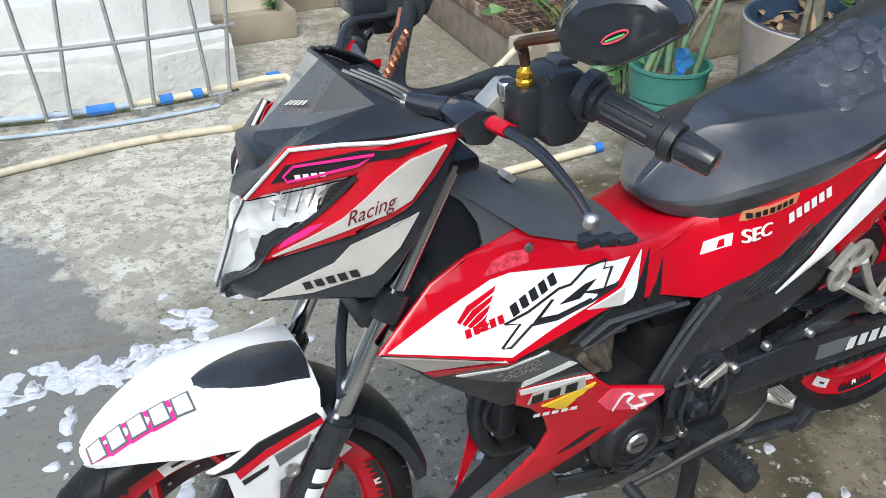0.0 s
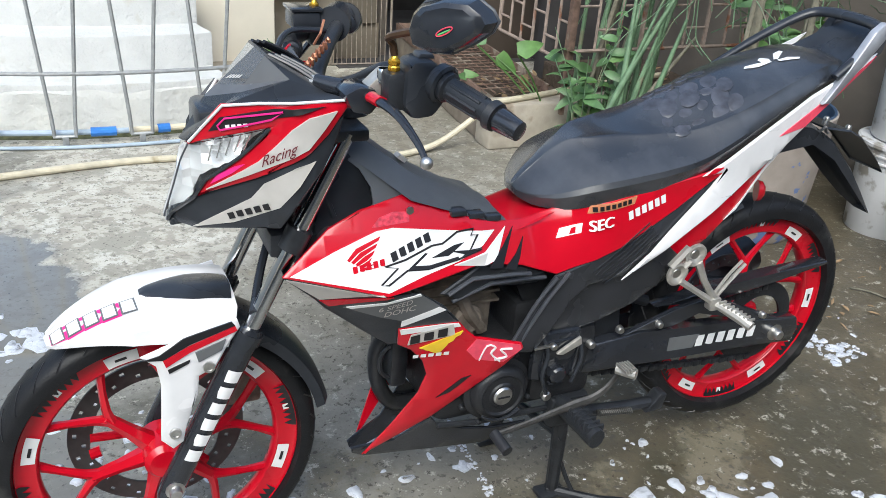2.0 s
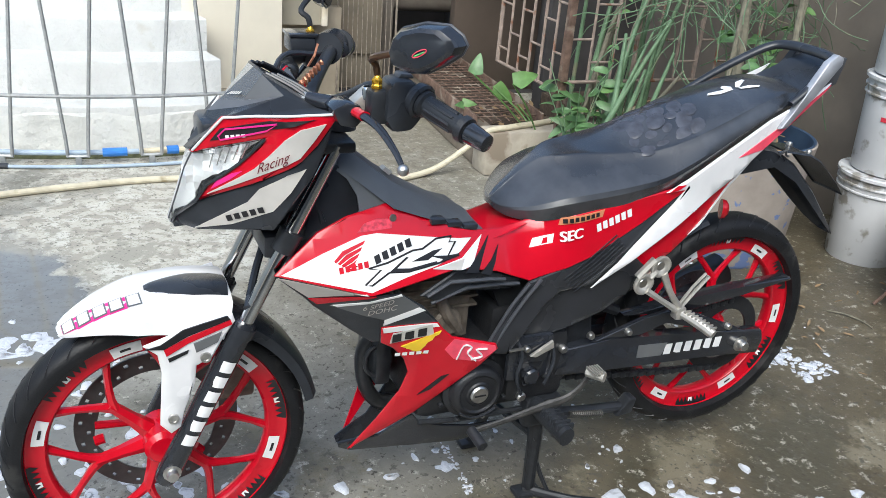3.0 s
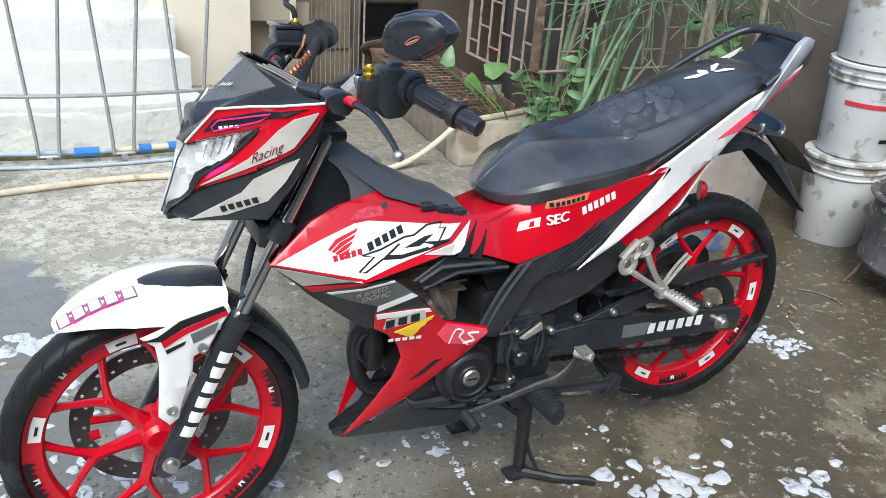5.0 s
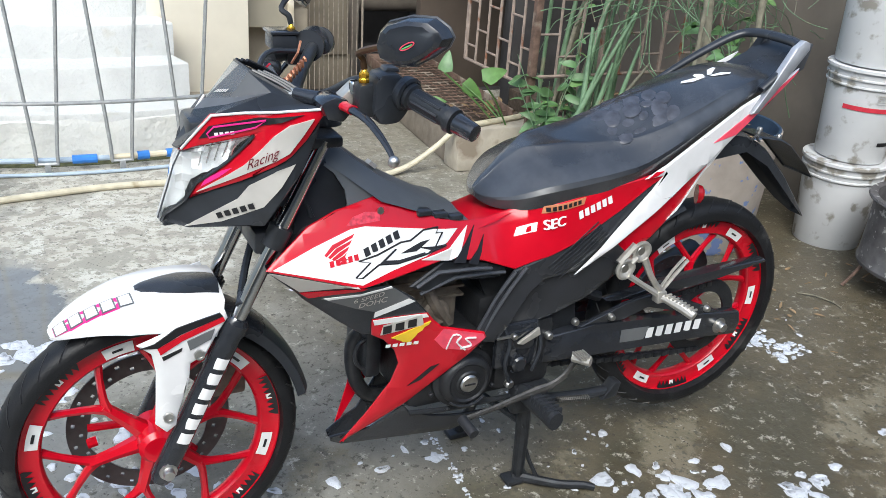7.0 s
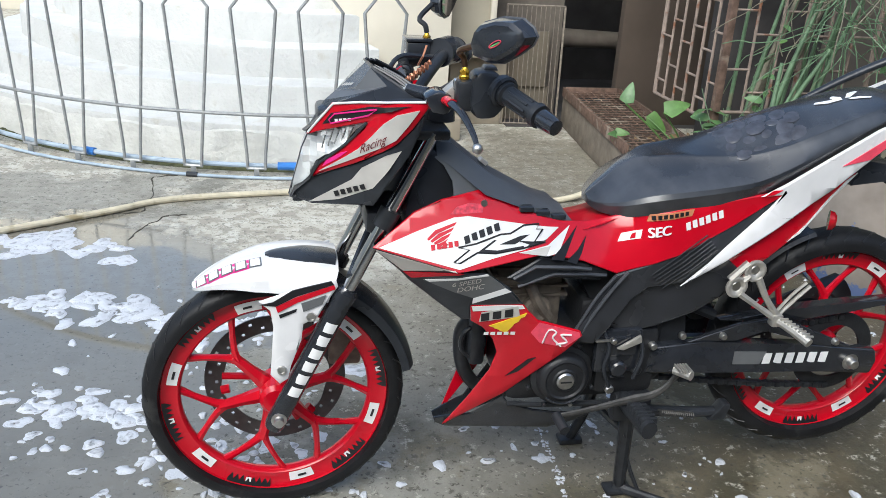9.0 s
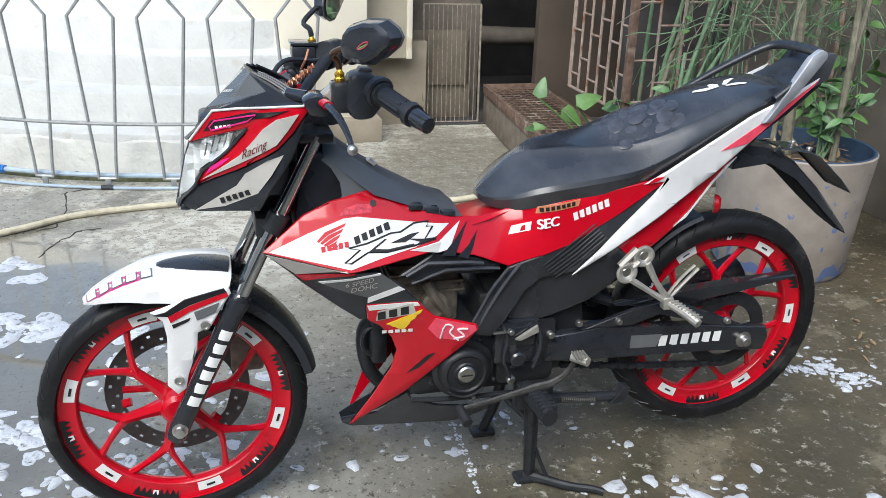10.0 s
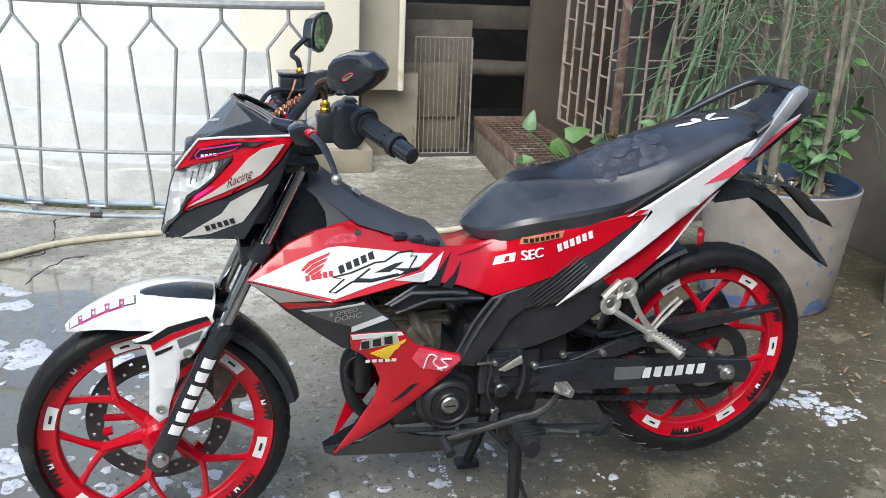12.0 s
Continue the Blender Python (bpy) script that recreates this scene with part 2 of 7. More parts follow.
    wet_a = mix(span(mid, 0.35, 0.65), (0.191, 0.183, 0.154), (0.282, 0.272, 0.235))
    wet_b = mix(span(mid, 0.35, 0.65), (0.064, 0.053, 0.033), (0.110, 0.092, 0.059))
    wet = mix(rear, wet_a, wet_b)
    wet = mix(span(blot, 0.55, 0.60), wet, (0.175, 0.155, 0.108))
    wet = mix(math_node("MULTIPLY", span(tex(1.7, 8, 0.65), 0.52, 0.6), 0.7), wet, (0.06, 0.056, 0.038))
    wet = mix(span(tex(13.0, 15, 0.85), 0.565, 0.595), wet, (0.225, 0.212, 0.172))
    wet = mix(span(tex(26.0, 10, 0.8), 0.575, 0.59), wet, (0.36, 0.345, 0.292))
    wet = mix(span(tex(48.0, 5, 0.7), 0.60, 0.63), wet, (0.045, 0.038, 0.026))
    wet = mix(span(grit, 0.58, 0.63), wet, (0.086, 0.078, 0.060))
    col = mix(damp, dry, wet)
    col = mix(math_node("MULTIPLY", pool, 0.85), col, mix(span(big, 0.35, 0.65), (0.135, 0.125, 0.1), (0.18, 0.169, 0.138)))
    col = mix(span(fine, 0.60, 0.70), col, (0.067, 0.06, 0.052))
    L.new(col, b.inputs["Base Color"])
    r1 = math_node("SUBTRACT", 0.85, math_node("MULTIPLY", damp, 0.5))
    r1 = math_node("ADD", r1, math_node("MULTIPLY", math_node("SUBTRACT", mid, 0.5), 0.35))
    rr = math_node("MULTIPLY", r1, math_node("SUBTRACT", 1.0, math_node("MULTIPLY", pool, 0.88)))
    L.new(rr, b.inputs["Roughness"])
    L.new(pool, b.inputs["Coat Weight"])
    b.inputs["Coat Roughness"].default_value, b.inputs["Coat IOR"].default_value = 0.015, 1.42
    bp = N.new("ShaderNodeBump")
    bp.inputs["Distance"].default_value = 0.007
    L.new(math_node("MULTIPLY", math_node("SUBTRACT", 1.0, pool), 0.6), bp.inputs["Strength"])
    L.new(math_node("ADD", math_node("MULTIPLY", mid, 0.7), math_node("MULTIPLY", fine, 0.4)), bp.inputs["Height"])
    L.new(bp.outputs[0], b.inputs["Normal"])
    return m


GROUND = ground_material()


# ---- mesh helpers ----
def thing(name, label, category, group="", at=(0, 0, 0)):
    ob = new(name)
    ob.location = at
    return tagged(ob, label, category, group)


def mesh_ob(name, bm, material, smooth=35):
    me = bpy.data.meshes.new(name)
    bmesh.ops.recalc_face_normals(bm, faces=bm.faces)
    bm.to_mesh(me)
    bm.free()
    me.materials.append(material)
    if smooth:
        me.shade_smooth()
        me.set_sharp_from_angle(angle=radians(smooth))
    return new(name, me)


def part(name, bm, material, parent, label="", smooth=35):
    ob = mesh_ob(name, bm, material, smooth)
    ob.parent = parent
    p = parent
    off = Vector((0, 0, 0))
    while p is not None:
        off += p.location
        p = p.parent
    ob.matrix_parent_inverse = Matrix.Translation(-off)
    return tagged(ob, label)


def join(*bms):
    out = bms[0]
    for other in bms[1:]:
        me = bpy.data.meshes.new("tmp")
        other.to_mesh(me)
        other.free()
        out.from_mesh(me)
        bpy.data.meshes.remove(me)
    return out


def box(x0, x1, y0, y1, z0, z1, bevel=0.0, m=None):
    bm = bmesh.new()
    bmesh.ops.create_cube(bm, size=1)
    for v in bm.verts:
        v.co = Vector(((x0 + x1) / 2 + v.co.x * (x1 - x0), (y0 + y1) / 2 + v.co.y * (y1 - y0), (z0 + z1) / 2 + v.co.z * (z1 - z0)))
    if bevel:
        bmesh.ops.bevel(bm, geom=bm.edges[:], offset=bevel, segments=2, affect="EDGES", profile=0.5)
    if m is not None:
        bm.transform(m)
    return bm


def catmull(pts, n):
    """Points on a smooth line through pts, n to a span."""
    P = [Vector(p) for p in pts]
    P = [2 * P[0] - P[1], *P, 2 * P[-1] - P[-2]]
    out = []
    for i in range(1, len(P) - 2):
        a, b, c, d = P[i - 1:i + 3]
        for k in range(n):
            t = k / n
            out.append(0.5 * (2 * b + (c - a) * t + (2 * a - 5 * b + 4 * c - d) * t * t + (3 * b - a - 3 * c + d) * t ** 3))
    out.append(P[-2])
    return out


def tube(pts, r, segs=10, smooth=0, flat=1.0, closed=False):
    """A round bar along pts; r: one radius or one a point; flat: squash of the section's second axis."""
    n0 = len(pts)
    rad = list(r) if isinstance(r, (list, tuple)) else [r] * n0
    if smooth:
        rad = [rad[min(n0 - 1, i // smooth)] + (rad[min(n0 - 1, i // smooth + 1)] - rad[min(n0 - 1, i // smooth)]) * (i % smooth) / smooth
               for i in range((n0 - 1) * smooth + 1)]
        pts = catmull(pts, smooth)
    P = [Vector(p) for p in pts]
    bm = bmesh.new()
    rings, side = [], None
    for i, p in enumerate(P):
        if closed:
            d = (P[(i + 1) % len(P)] - P[i - 1]).normalized()
        else:
            d = (P[min(i + 1, len(P) - 1)] - P[max(i - 1, 0)]).normalized()
        if side is None:
            side = d.orthogonal().normalized() if abs(d.z) > 0.9 else d.cross(Vector((0, 0, 1))).normalized()
        side = (side - d * side.dot(d)).normalized()
        up = d.cross(side)
        rings.append([bm.verts.new(p + (side * math.cos(a) + up * math.sin(a) * flat) * rad[i])
                      for a in (2 * math.pi * k / segs for k in range(segs))])
    pairs = list(zip(rings, rings[1:]))
    if closed:
        pairs.append((rings[-1], rings[0]))
    for a, b in pairs:
        for k in range(segs):
            bm.faces.new((a[k], a[(k + 1) % segs], b[(k + 1) % segs], b[k]))
    if not closed:
        bm.faces.new(rings[0])
        bm.faces.new(rings[-1])
    return bm


def lathe(profile, segs=48, m=None, axis="Y"):
    """Turn (radius, along) pairs round an axis; open profile ends on the axis are closed."""
    bm = bmesh.new()
    rings = []
    for r, h in profile:
        ring = []
        for k in range(segs):
            a = 2 * math.pi * k / segs
            c, s = r * math.cos(a), r * math.sin(a)
            ring.append(bm.verts.new((c, h, s) if axis == "Y" else (c, s, h)))
        rings.append(ring)
    for a, b in zip(rings, rings[1:]):
        for k in range(segs):
            bm.faces.new((a[k], a[(k + 1) % segs], b[(k + 1) % segs], b[k]))
    if profile[0] != profile[-1]:
        bm.faces.new(rings[0])
        bm.faces.new(rings[-1])
    else:
        bmesh.ops.remove_doubles(bm, verts=bm.verts, dist=1e-6)
    if m is not None:
        bm.transform(m)
    return bm


def shell(outline, surf, thick=0.004, lift=0.0, side=1, cell=0.03, edge=0.0, inner=None):
    """A panel with the (x, z) outline laid on the surface y = surf(x, z); side -1 mirrors it to the far flank."""
    bm = bmesh.new()
    bm.faces.new([bm.verts.new((x, 0, z)) for x, z in outline])
    xs, zs = [p[0] for p in outline], [p[1] for p in outline]
    if cell:
        for lo, hi, ax in ((min(xs), max(xs), 0), (min(zs), max(zs), 2)):
            v = math.ceil(lo / cell) * cell
            while v < hi:
                co, no = Vector((0, 0, 0)), Vector((0, 0, 0))
                co[ax], no[ax] = v, 1
                bmesh.ops.bisect_plane(bm, geom=bm.verts[:] + bm.edges[:] + bm.faces[:], plane_co=co, plane_no=no)
                v += cell
    if edge:
        bmesh.ops.inset_region(bm, faces=bm.faces[:], thickness=edge, use_even_offset=True, use_boundary=True)
    rim = {v for e in bm.edges if e.is_boundary for v in e.verts}
    faces, edges = bm.faces[:], [e for e in bm.edges if e.is_boundary]
    back = {}
    for v in bm.verts[:]:
        x, z = v.co.x, v.co.z
        y = surf(x, z)
        v.co.y = y - lift + (edge * 0.7 if edge and v in rim else 0)
        back[v] = bm.verts.new((x, (y + thick) if inner is None else inner(x, z), z))
    for f in faces:
        bm.faces.new([back[v] for v in reversed(f.verts)])
    for e in edges:
        a, b = e.verts
        bm.faces.new((a, b, back[b], back[a]))
    if side < 0:
        for v in bm.verts:
            v.co.y = -v.co.y
    return bm


def slab(outline, y0, y1, bevel=0.0):
    """An (x, z) outline with flat sides at y0 and y1."""
    bm = bmesh.new()
    f = bm.faces.new([bm.verts.new((x, y0, z)) for x, z in outline])
    g = bm.faces.new([bm.verts.new((x, y1, z)) for x, z in outline])
    n = len(outline)
    for i in range(n):
        bm.faces.new((f.verts[i], f.verts[(i + 1) % n], g.verts[(i + 1) % n], g.verts[i]))
    if bevel:
        bmesh.ops.bevel(bm, geom=bm.edges[:], offset=bevel, segments=2, affect="EDGES", profile=0.5)
    return bm


def lettering(body, place, size, lean=0.0):
    """Flat letters, each point (u, v) laid out by place(u, v) -> xyz."""
    cu = bpy.data.curves.new("letters", "FONT")
    cu.body, cu.size, cu.shear = body, size, lean
    ob = bpy.data.objects.new("letters", cu)
    me = ob.to_mesh()
    bm = bmesh.new()
    bm.from_mesh(me)
    ob.to_mesh_clear()
    bpy.data.objects.remove(ob)
    bpy.data.curves.remove(cu)
    for v in bm.verts:
        v.co = place(v.co.x, v.co.y)
    return bm


def word(parent, count, width, height, place, material, label, gap=0.14, lean=0.1):
    """A row of plain leaning blocks the size of a word of so many letters, each block a part."""
    w = width / count
    for i in range(count):
        bm = bmesh.new()
        cut = (0.0, 0.12, 0.06)[i % 3]
        grid = [[bm.verts.new(place((i + c) * w + lean * height * k / 4, height * (cut * (1 - k / 4) * (c < 0.3) + k / 4))) for c in (0.0, 0.36, 0.74 - gap * 0.3)] for k in range(5)]
        for k in range(4):
            for j in (0, 1):
                bm.faces.new((grid[k][j], grid[k][j + 1], grid[k + 1][j + 1], grid[k + 1][j]))
        part("print_bar", bm, material, parent, label, smooth=60)


# ---- the yard: ground, steps, walls ----
bm = bmesh.new()
bmesh.ops.create_grid(bm, x_segments=2, y_segments=2, size=60)
ground = tagged(mesh_ob("ground", bm, GROUND, 0), "worn grey yard concrete, damp and soapy round the motorcycle", "ground", kind="structure")

CX, CY = -0.45, 4.6          # centre of the round steps and of the railing


def arc_step(r, z0, z1, x_end, nose=0.012):
    """One round step: a disc sector with a rounded nose, cut off at x_end."""
    prof = [(r, z0), (r, z1 - nose), (r - nose * 0.3, z1 - nose * 0.3), (r - nose, z1), (0.05, z1)]
    bm = bmesh.new()
    a0, a1, n = radians(150), radians(270) + math.asin((x_end - CX) / r), 70
    rows = []
    for k in range(n + 1):
        a = a0 + (a1 - a0) * k / n
        wob = 0.004 * math.sin(k * 1.7 + r * 9) + 0.003 * math.sin(k * 0.6)
        rows.append([bm.verts.new((CX + (q + wob) * math.cos(a), CY + (q + wob) * math.sin(a), z + 0.3 * wob)) for q, z in prof])
    for a, b in zip(rows, rows[1:]):
        for i in range(len(prof) - 1):
            bm.faces.new((a[i], b[i], b[i + 1], a[i + 1]))
    for row, s in ((rows[0], 1), (rows[-1], -1)):
        low = bm.verts.new((CX, CY, z0))
        bm.faces.new([*row, low])
    return bm


steps = thing("curved_steps", "whitewashed curved masonry steps with weathered grey lowest riser", "steps", at=(CX, CY, 0))
steps["kind"] = "structure"
STEP_R = [2.13, 1.93, 1.73, 1.53, 1.33, 1.13]
STEP_Z = [0.215, 0.365, 0.515, 0.665, 0.815, 0.965]
for i, (r, z) in enumerate(zip(STEP_R, STEP_Z)):
    part("step", arc_step(r, 0.0 if i == 0 else STEP_Z[i - 1] - 0.02, z, -0.02 - 0.032 * i), STEP_WHITE, steps)
# the lowest riser keeps a bare, stained skin
bm = bmesh.new()
a0, a1, n = radians(150), radians(270) + math.asin((-0.022 - CX) / 2.135), 60
rows = []
for k in range(n + 1):
    a = a0 + (a1 - a0) * k / n
    rows.append([bm.verts.new((CX + q * math.cos(a), CY + q * math.sin(a), z))
                 for q, z in ((2.15, -0.01), (2.147, 0.06), (2.143, 0.17 + 0.015 * math.sin(k * 0.9)), (2.125, 0.19))])
for a, b in zip(rows, rows[1:]):
    for i in range(3):
        bm.faces.new((a[i], b[i], b[i + 1], a[i + 1]))
part("riser_skin", bm, STEP_GREY, steps, "weathered grey lowest riser")


def wall(name, x0, x1, y0, y1, z0, z1, material, label):
    return tagged(mesh_ob(name, box(x0, x1, y0, y1, z0, z1, 0.006), material), label, "wall", kind="structure")


# moss along the foot of the steps
MOSS = mat("dark_moss", (0.06, 0.065, 0.03), 0.95, vary=0.5, scale=40, bump=0.8, bscale=80)
rn = random.Random(17)
bm = bmesh.new()
prev = None
for k in range(161):
    a = radians(168) + (radians(270) + math.asin((-0.03 - CX) / 2.16) - radians(168)) * k / 160
    h = max(0.004, 0.022 + 0.016 * noise.noise(Vector((k * 0.21, 0, 0))) + rn.uniform(-0.006, 0.006))
    row = [bm.verts.new((CX + q * math.cos(a), CY + q * math.sin(a), z)) for q, z in ((2.185, 0.001), (2.165, h * 0.6), (2.152, h), (2.14, h))]
    if prev:
        for i in range(3):
            bm.faces.new((prev[i], row[i], row[i + 1], prev[i + 1]))
    prev = row
part("moss_line", bm, MOSS, steps, "dark moss along the foot of the riser")

# house front beside the steps, with bare plinth, then the dark open store
wall("wall_house", -0.30, 0.33, 3.1, 3.9, 0.12, 2.6, CREAM, "cream painted house wall beside the steps")
wall("plinth", -0.3, 0.40, 3.02, 3.9, 0.0, 0.13, PLINTH, "bare render plinth under the cream wall")
wall("wall_panel", 0.335, 0.62, 3.3, 3.36, 0.42, 2.6, mat("grey_cream_board", (0.42, 0.385, 0.305), 0.8, vary=0.08, scale=6),
     "greyish cream board closing the store")
wall("panel_trim", 0.59, 0.625, 3.27, 3.298, 0.42, 2.6, CREAM, "cream timber edge of the board")
wall("wall_low", 0.402, 0.75, 3.42, 3.5, 0.0, 0.5, PLINTH, "brown rendered low wall of the store")
wall("wall_store_back", 0.3, 3.2, 4.9, 5.05, 0.0, 2.6, DARK_WALL, "back wall of the open store, recess shade in its dark colour")
wall("wall_store_side", 2.05, 2.15, 2.86, 4.9, 0.0, 2.6, DARK_WALL, "side wall of the store, recess shade in its dark colour")
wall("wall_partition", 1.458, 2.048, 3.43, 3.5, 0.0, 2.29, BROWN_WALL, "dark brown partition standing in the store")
wall("wall_window", 1.72, 2.35, 2.75, 2.85, 0.0, 2.6, DARK_WALL, "wall behind the window grille, shade in its dark colour")
wall("wall_east", 2.35, 2.45, 0.2, 3.2, 0.0, 2.6, GARDEN_WALL, "brown rendered garden wall behind the buckets")
wall("wall_east_front", 2.45, 5.5, 0.2, 0.3, 0.0, 2.6, GARDEN_WALL, "brown rendered wall end")
# recess ceilings, painted dark for the shade inside
tagged(mesh_ob("ceiling", box(0.3, 2.45, 2.9, 5.0, 2.3, 2.4), DARK_WALL), "ceiling of the open store, shade in its dark colour", "ceiling", kind="structure")
tagged(mesh_ob("ceiling_window", box(1.26, 2.35, 1.9, 2.75, 1.74, 1.8), DARK_WALL), "ceiling behind the window grille, shade in its dark colour", "ceiling", kind="structure")
# added plain walls out of view: close the yard, give gloss darker reflections
wall("wall_west", -6.2, -6.0, -4, 8, 0, 2.2, CREAM, "plain cream wall closing the yard")
wall("wall_south", -6.2, 5.6, -4.9, -4.7, 0, 3.4, GARDEN_WALL, "added unseen brown wall closing the yard for darker reflections")
wall("wall_far_east", 5.4, 5.6, -4.7, 0.2, 0, 2.8, GARDEN_WALL, "added unseen brown wall closing the yard for darker reflections")
wall("wall_back", -6, 6, 8.0, 8.2, 0, 2.6, CREAM, "plain cream wall behind the steps")

# store: stacked timbers and boards
def store_log(pts, r, name, label):
    ob = tagged(mesh_ob(name, tube(pts, r, 14, 6), DUSTY), label, "timber")
    return ob


store_log([(0.40, 4.26, 0.47), (0.8, 4.26, 0.455), (1.28, 4.26, 0.420), (1.8, 4.26, 0.405), (2.04, 4.26, 0.40)], [0.085, 0.08, 0.066, 0.058, 0.056], "timber_beam", "dusty rounded timber beam lying across the store")
tagged(mesh_ob("timber_plank", box(0.40, 2.03, 4.2, 4.28, 0.69, 0.86, 0.03, pose(0, 0, 0, 0, 0.3, 0)), DUSTY), "broad dusty timber plank across the store", "timber")
# floor darkened in colour for the shade of the store
tagged(mesh_ob("store_floor", box(0.76, 2.04, 3.36, 4.9, -0.02, 0.006), DARK_WALL, 0), "floor of the open store, shade in its dark colour", "floor", kind="structure")
tagged(mesh_ob("board", box(0.48, 1.13, 3.60, 3.62, 0.0, 0.80, 0.004), DUSTY), "dusty brown board standing behind the wire rack", "board")
CARTON = mat("old_carton", (0.185, 0.16, 0.122), 0.9, vary=0.2, scale=6, bump=0.3, bscale=25, dirt=(0.17, 0.14, 0.105), dirt_scale=5, dirt_at=0.6, soft_dirt=0.1)
carton = thing("cardboard_box", "flattened dusty cardboard box leaning behind the wire rack", "cardboard box", at=(0.78, 3.54, 0))
part("panel", box(0.53, 1.035, 3.525, 3.545, 0.215, 0.55, 0.003), CARTON, carton)
part("flap", box(0.53, 1.06, 3.548, 3.560, 0.0, 0.212, 0.003), CARTON, carton)

# wire rack leaning in front of the low wall
rack = thing("wire_rack", "rusty wire shelf rack leaning against the store", "rack", at=(0.9, 3.43, 0))
RK = pose(0.735, 3.415, 0.012, -3, 0, -3)
def rk(bm):
    bm.transform(RK)
    return bm
STEEL_OLD = mat("old_wire", (0.27, 0.235, 0.195), 0.6, 0.4, vary=0.3, scale=40)
for k in range(13):
    part("wire", rk(tube([(k * 0.0285, 0, 0), (k * 0.0285 - 0.012 * 0, 0, 0.70)], 0.0028, 6)), STEEL_OLD, rack)
for z in (0.0, 0.70):
    part("frame_bar", rk(tube([(-0.006, 0, z), (0.348, 0, z)], 0.005, 8)), STEEL_OLD, rack)
for x in (-0.006, 0.348):
    part("frame_bar", rk(tube([(x, 0, 0), (x, 0, 0.70)], 0.005, 8)), STEEL_OLD, rack)

# raised bed: kerb, soil, rusty grating
bed = thing("raised_bed", "low concrete kerb holding a bed of dark soil", "planter", at=(1.4, 2.4, 0))
# the bed runs back a little slanted to the yard
SLANT = Matrix(((1, 0.09, 0, -0.09 * 1.93), (0, 1, 0, 0), (0, 0, 1, 0), (0, 0, 0, 1)))
part("kerb", box(0.985, 2.34, 1.93, 2.07, 0, 0.20, 0.012), KERB, bed)
part("kerb", box(0.985, 1.08, 2.072, 3.42, 0, 0.185, 0.012, SLANT), mat("brown_kerb", (0.17, 0.145, 0.115), 0.9, vary=0.25, scale=14, bump=0.6, bscale=50), bed, "darker brown kerb under the grating")
part("soil", box(1.082, 1.50, 2.072, 3.42, 0.0, 0.15, 0.0, SLANT), SOIL, bed)
part("soil", box(1.72, 2.34, 2.072, 2.74, 0.0, 0.17), SOIL, bed)

grate = thing("iron_grating", "rusty iron grating in an angle frame lying on the kerb", "grating", at=(1.2, 2.7, 0.19))
GX0, GX1, GY0, GY1, GZ = 0.975, 1.34, 2.08, 3.40, 0.212
part("frame_bar", box(GX0, GX0 + 0.014, GY0, GY1, GZ - 0.027, GZ + 0.03, 0.002, SLANT), RUST, grate)
part("frame_bar", box(GX1 - 0.012, GX1, GY0, GY1, GZ - 0.027, GZ + 0.03, 0.002, SLANT), RUST, grate)
part("frame_bar", box(GX0 + 0.015, GX1 - 0.013, GY1 - 0.012, GY1, GZ - 0.027, GZ + 0.03, 0.002, SLANT), RUST, grate)
for k in range(1, 8):
    x = GX0 + (GX1 - GX0) * k / 8
    part("wire", tube([SLANT @ Vector((x, GY0 + 0.004 * (k % 3), GZ)), SLANT @ Vector((x + 0.004 * (k % 2), GY1 - 0.01, GZ))], 0.0035, 6), RUST, grate)
for k in range(1, 22):
    y = GY0 + (GY1 - GY0) * k / 22
    part("wire", tube([SLANT @ Vector((GX0 + 0.01, y, GZ + 0.006)), SLANT @ Vector((GX1 - 0.01, y + 0.004 * (k % 3), GZ + 0.006))], 0.003, 6), RUST, grate)

# projecting window grille
grille = thing("window_grille", "faded rusty iron window grille over a dark opening", "grille", at=(1.25, 1.9, 0.45))


def grille_face(p0, p1, z0, z1, n, rungs, seed):
    """Upright bars in pairs with staggered short rungs between p0 and p1."""
    rnd = random.Random(seed)
    p0, p1 = Vector((*p0, 0)), Vector((*p1, 0))
    for k in range(n + 1):
        q = p0.lerp(p1, k / n)
        thick = 0.011 if k in (0, n) else rnd.choice((0.0065, 0.0075, 0.011))
        part("bar", tube([(q.x, q.y, z0), (q.x + 0.004 * rnd.uniform(-1, 1), q.y, z1)], thick, 6), CAGE_PAINT, grille, smooth=30)
        if k < n:
            q2 = p0.lerp(p1, (k + 1) / n)
            for j in range(rungs):
                z = z0 + (z1 - z0) * (j + (0.35 if k % 2 else 0.75)) / rungs
                part("rung", tube([(q.x, q.y, z), (q2.x, q2.y, z)], 0.0055, 6), CAGE_PAINT, grille)
    for z in (z0, z1):
        part("rail", tube([(p0.x, p0.y, z), (p1.x, p1.y, z)], 0.008, 6), CAGE_PAINT, grille)


grille_face((1.24, 1.78), (1.25, 2.42), 0.42, 1.7, 6, 6, 1)
grille_face((1.245, 1.775), (2.3, 1.80), 0.47, 1.7, 9, 5, 2)
part("post", box(1.218, 1.25, 1.755, 1.787, 0.40, 1.7, 0.003), RUST, grille)
part("foot", box(1.225, 1.245, 1.76, 1.78, 0.201, 0.40, 0.003), RUST, grille)

# curved railing
RAIL_R = 2.28
railing = thing("railing", "grey painted curved iron railing with kite-shaped uprights", "railing", at=(CX, CY - RAIL_R, 0))


def ring_at(s, z, r=RAIL_R):
    """A point of the railing, s metres along it from its right end at x = -0.05."""
    a = math.asin((-0.05 - CX) / RAIL_R) - s / RAIL_R
    return (CX + r * math.sin(a), CY - r * math.cos(a), z)


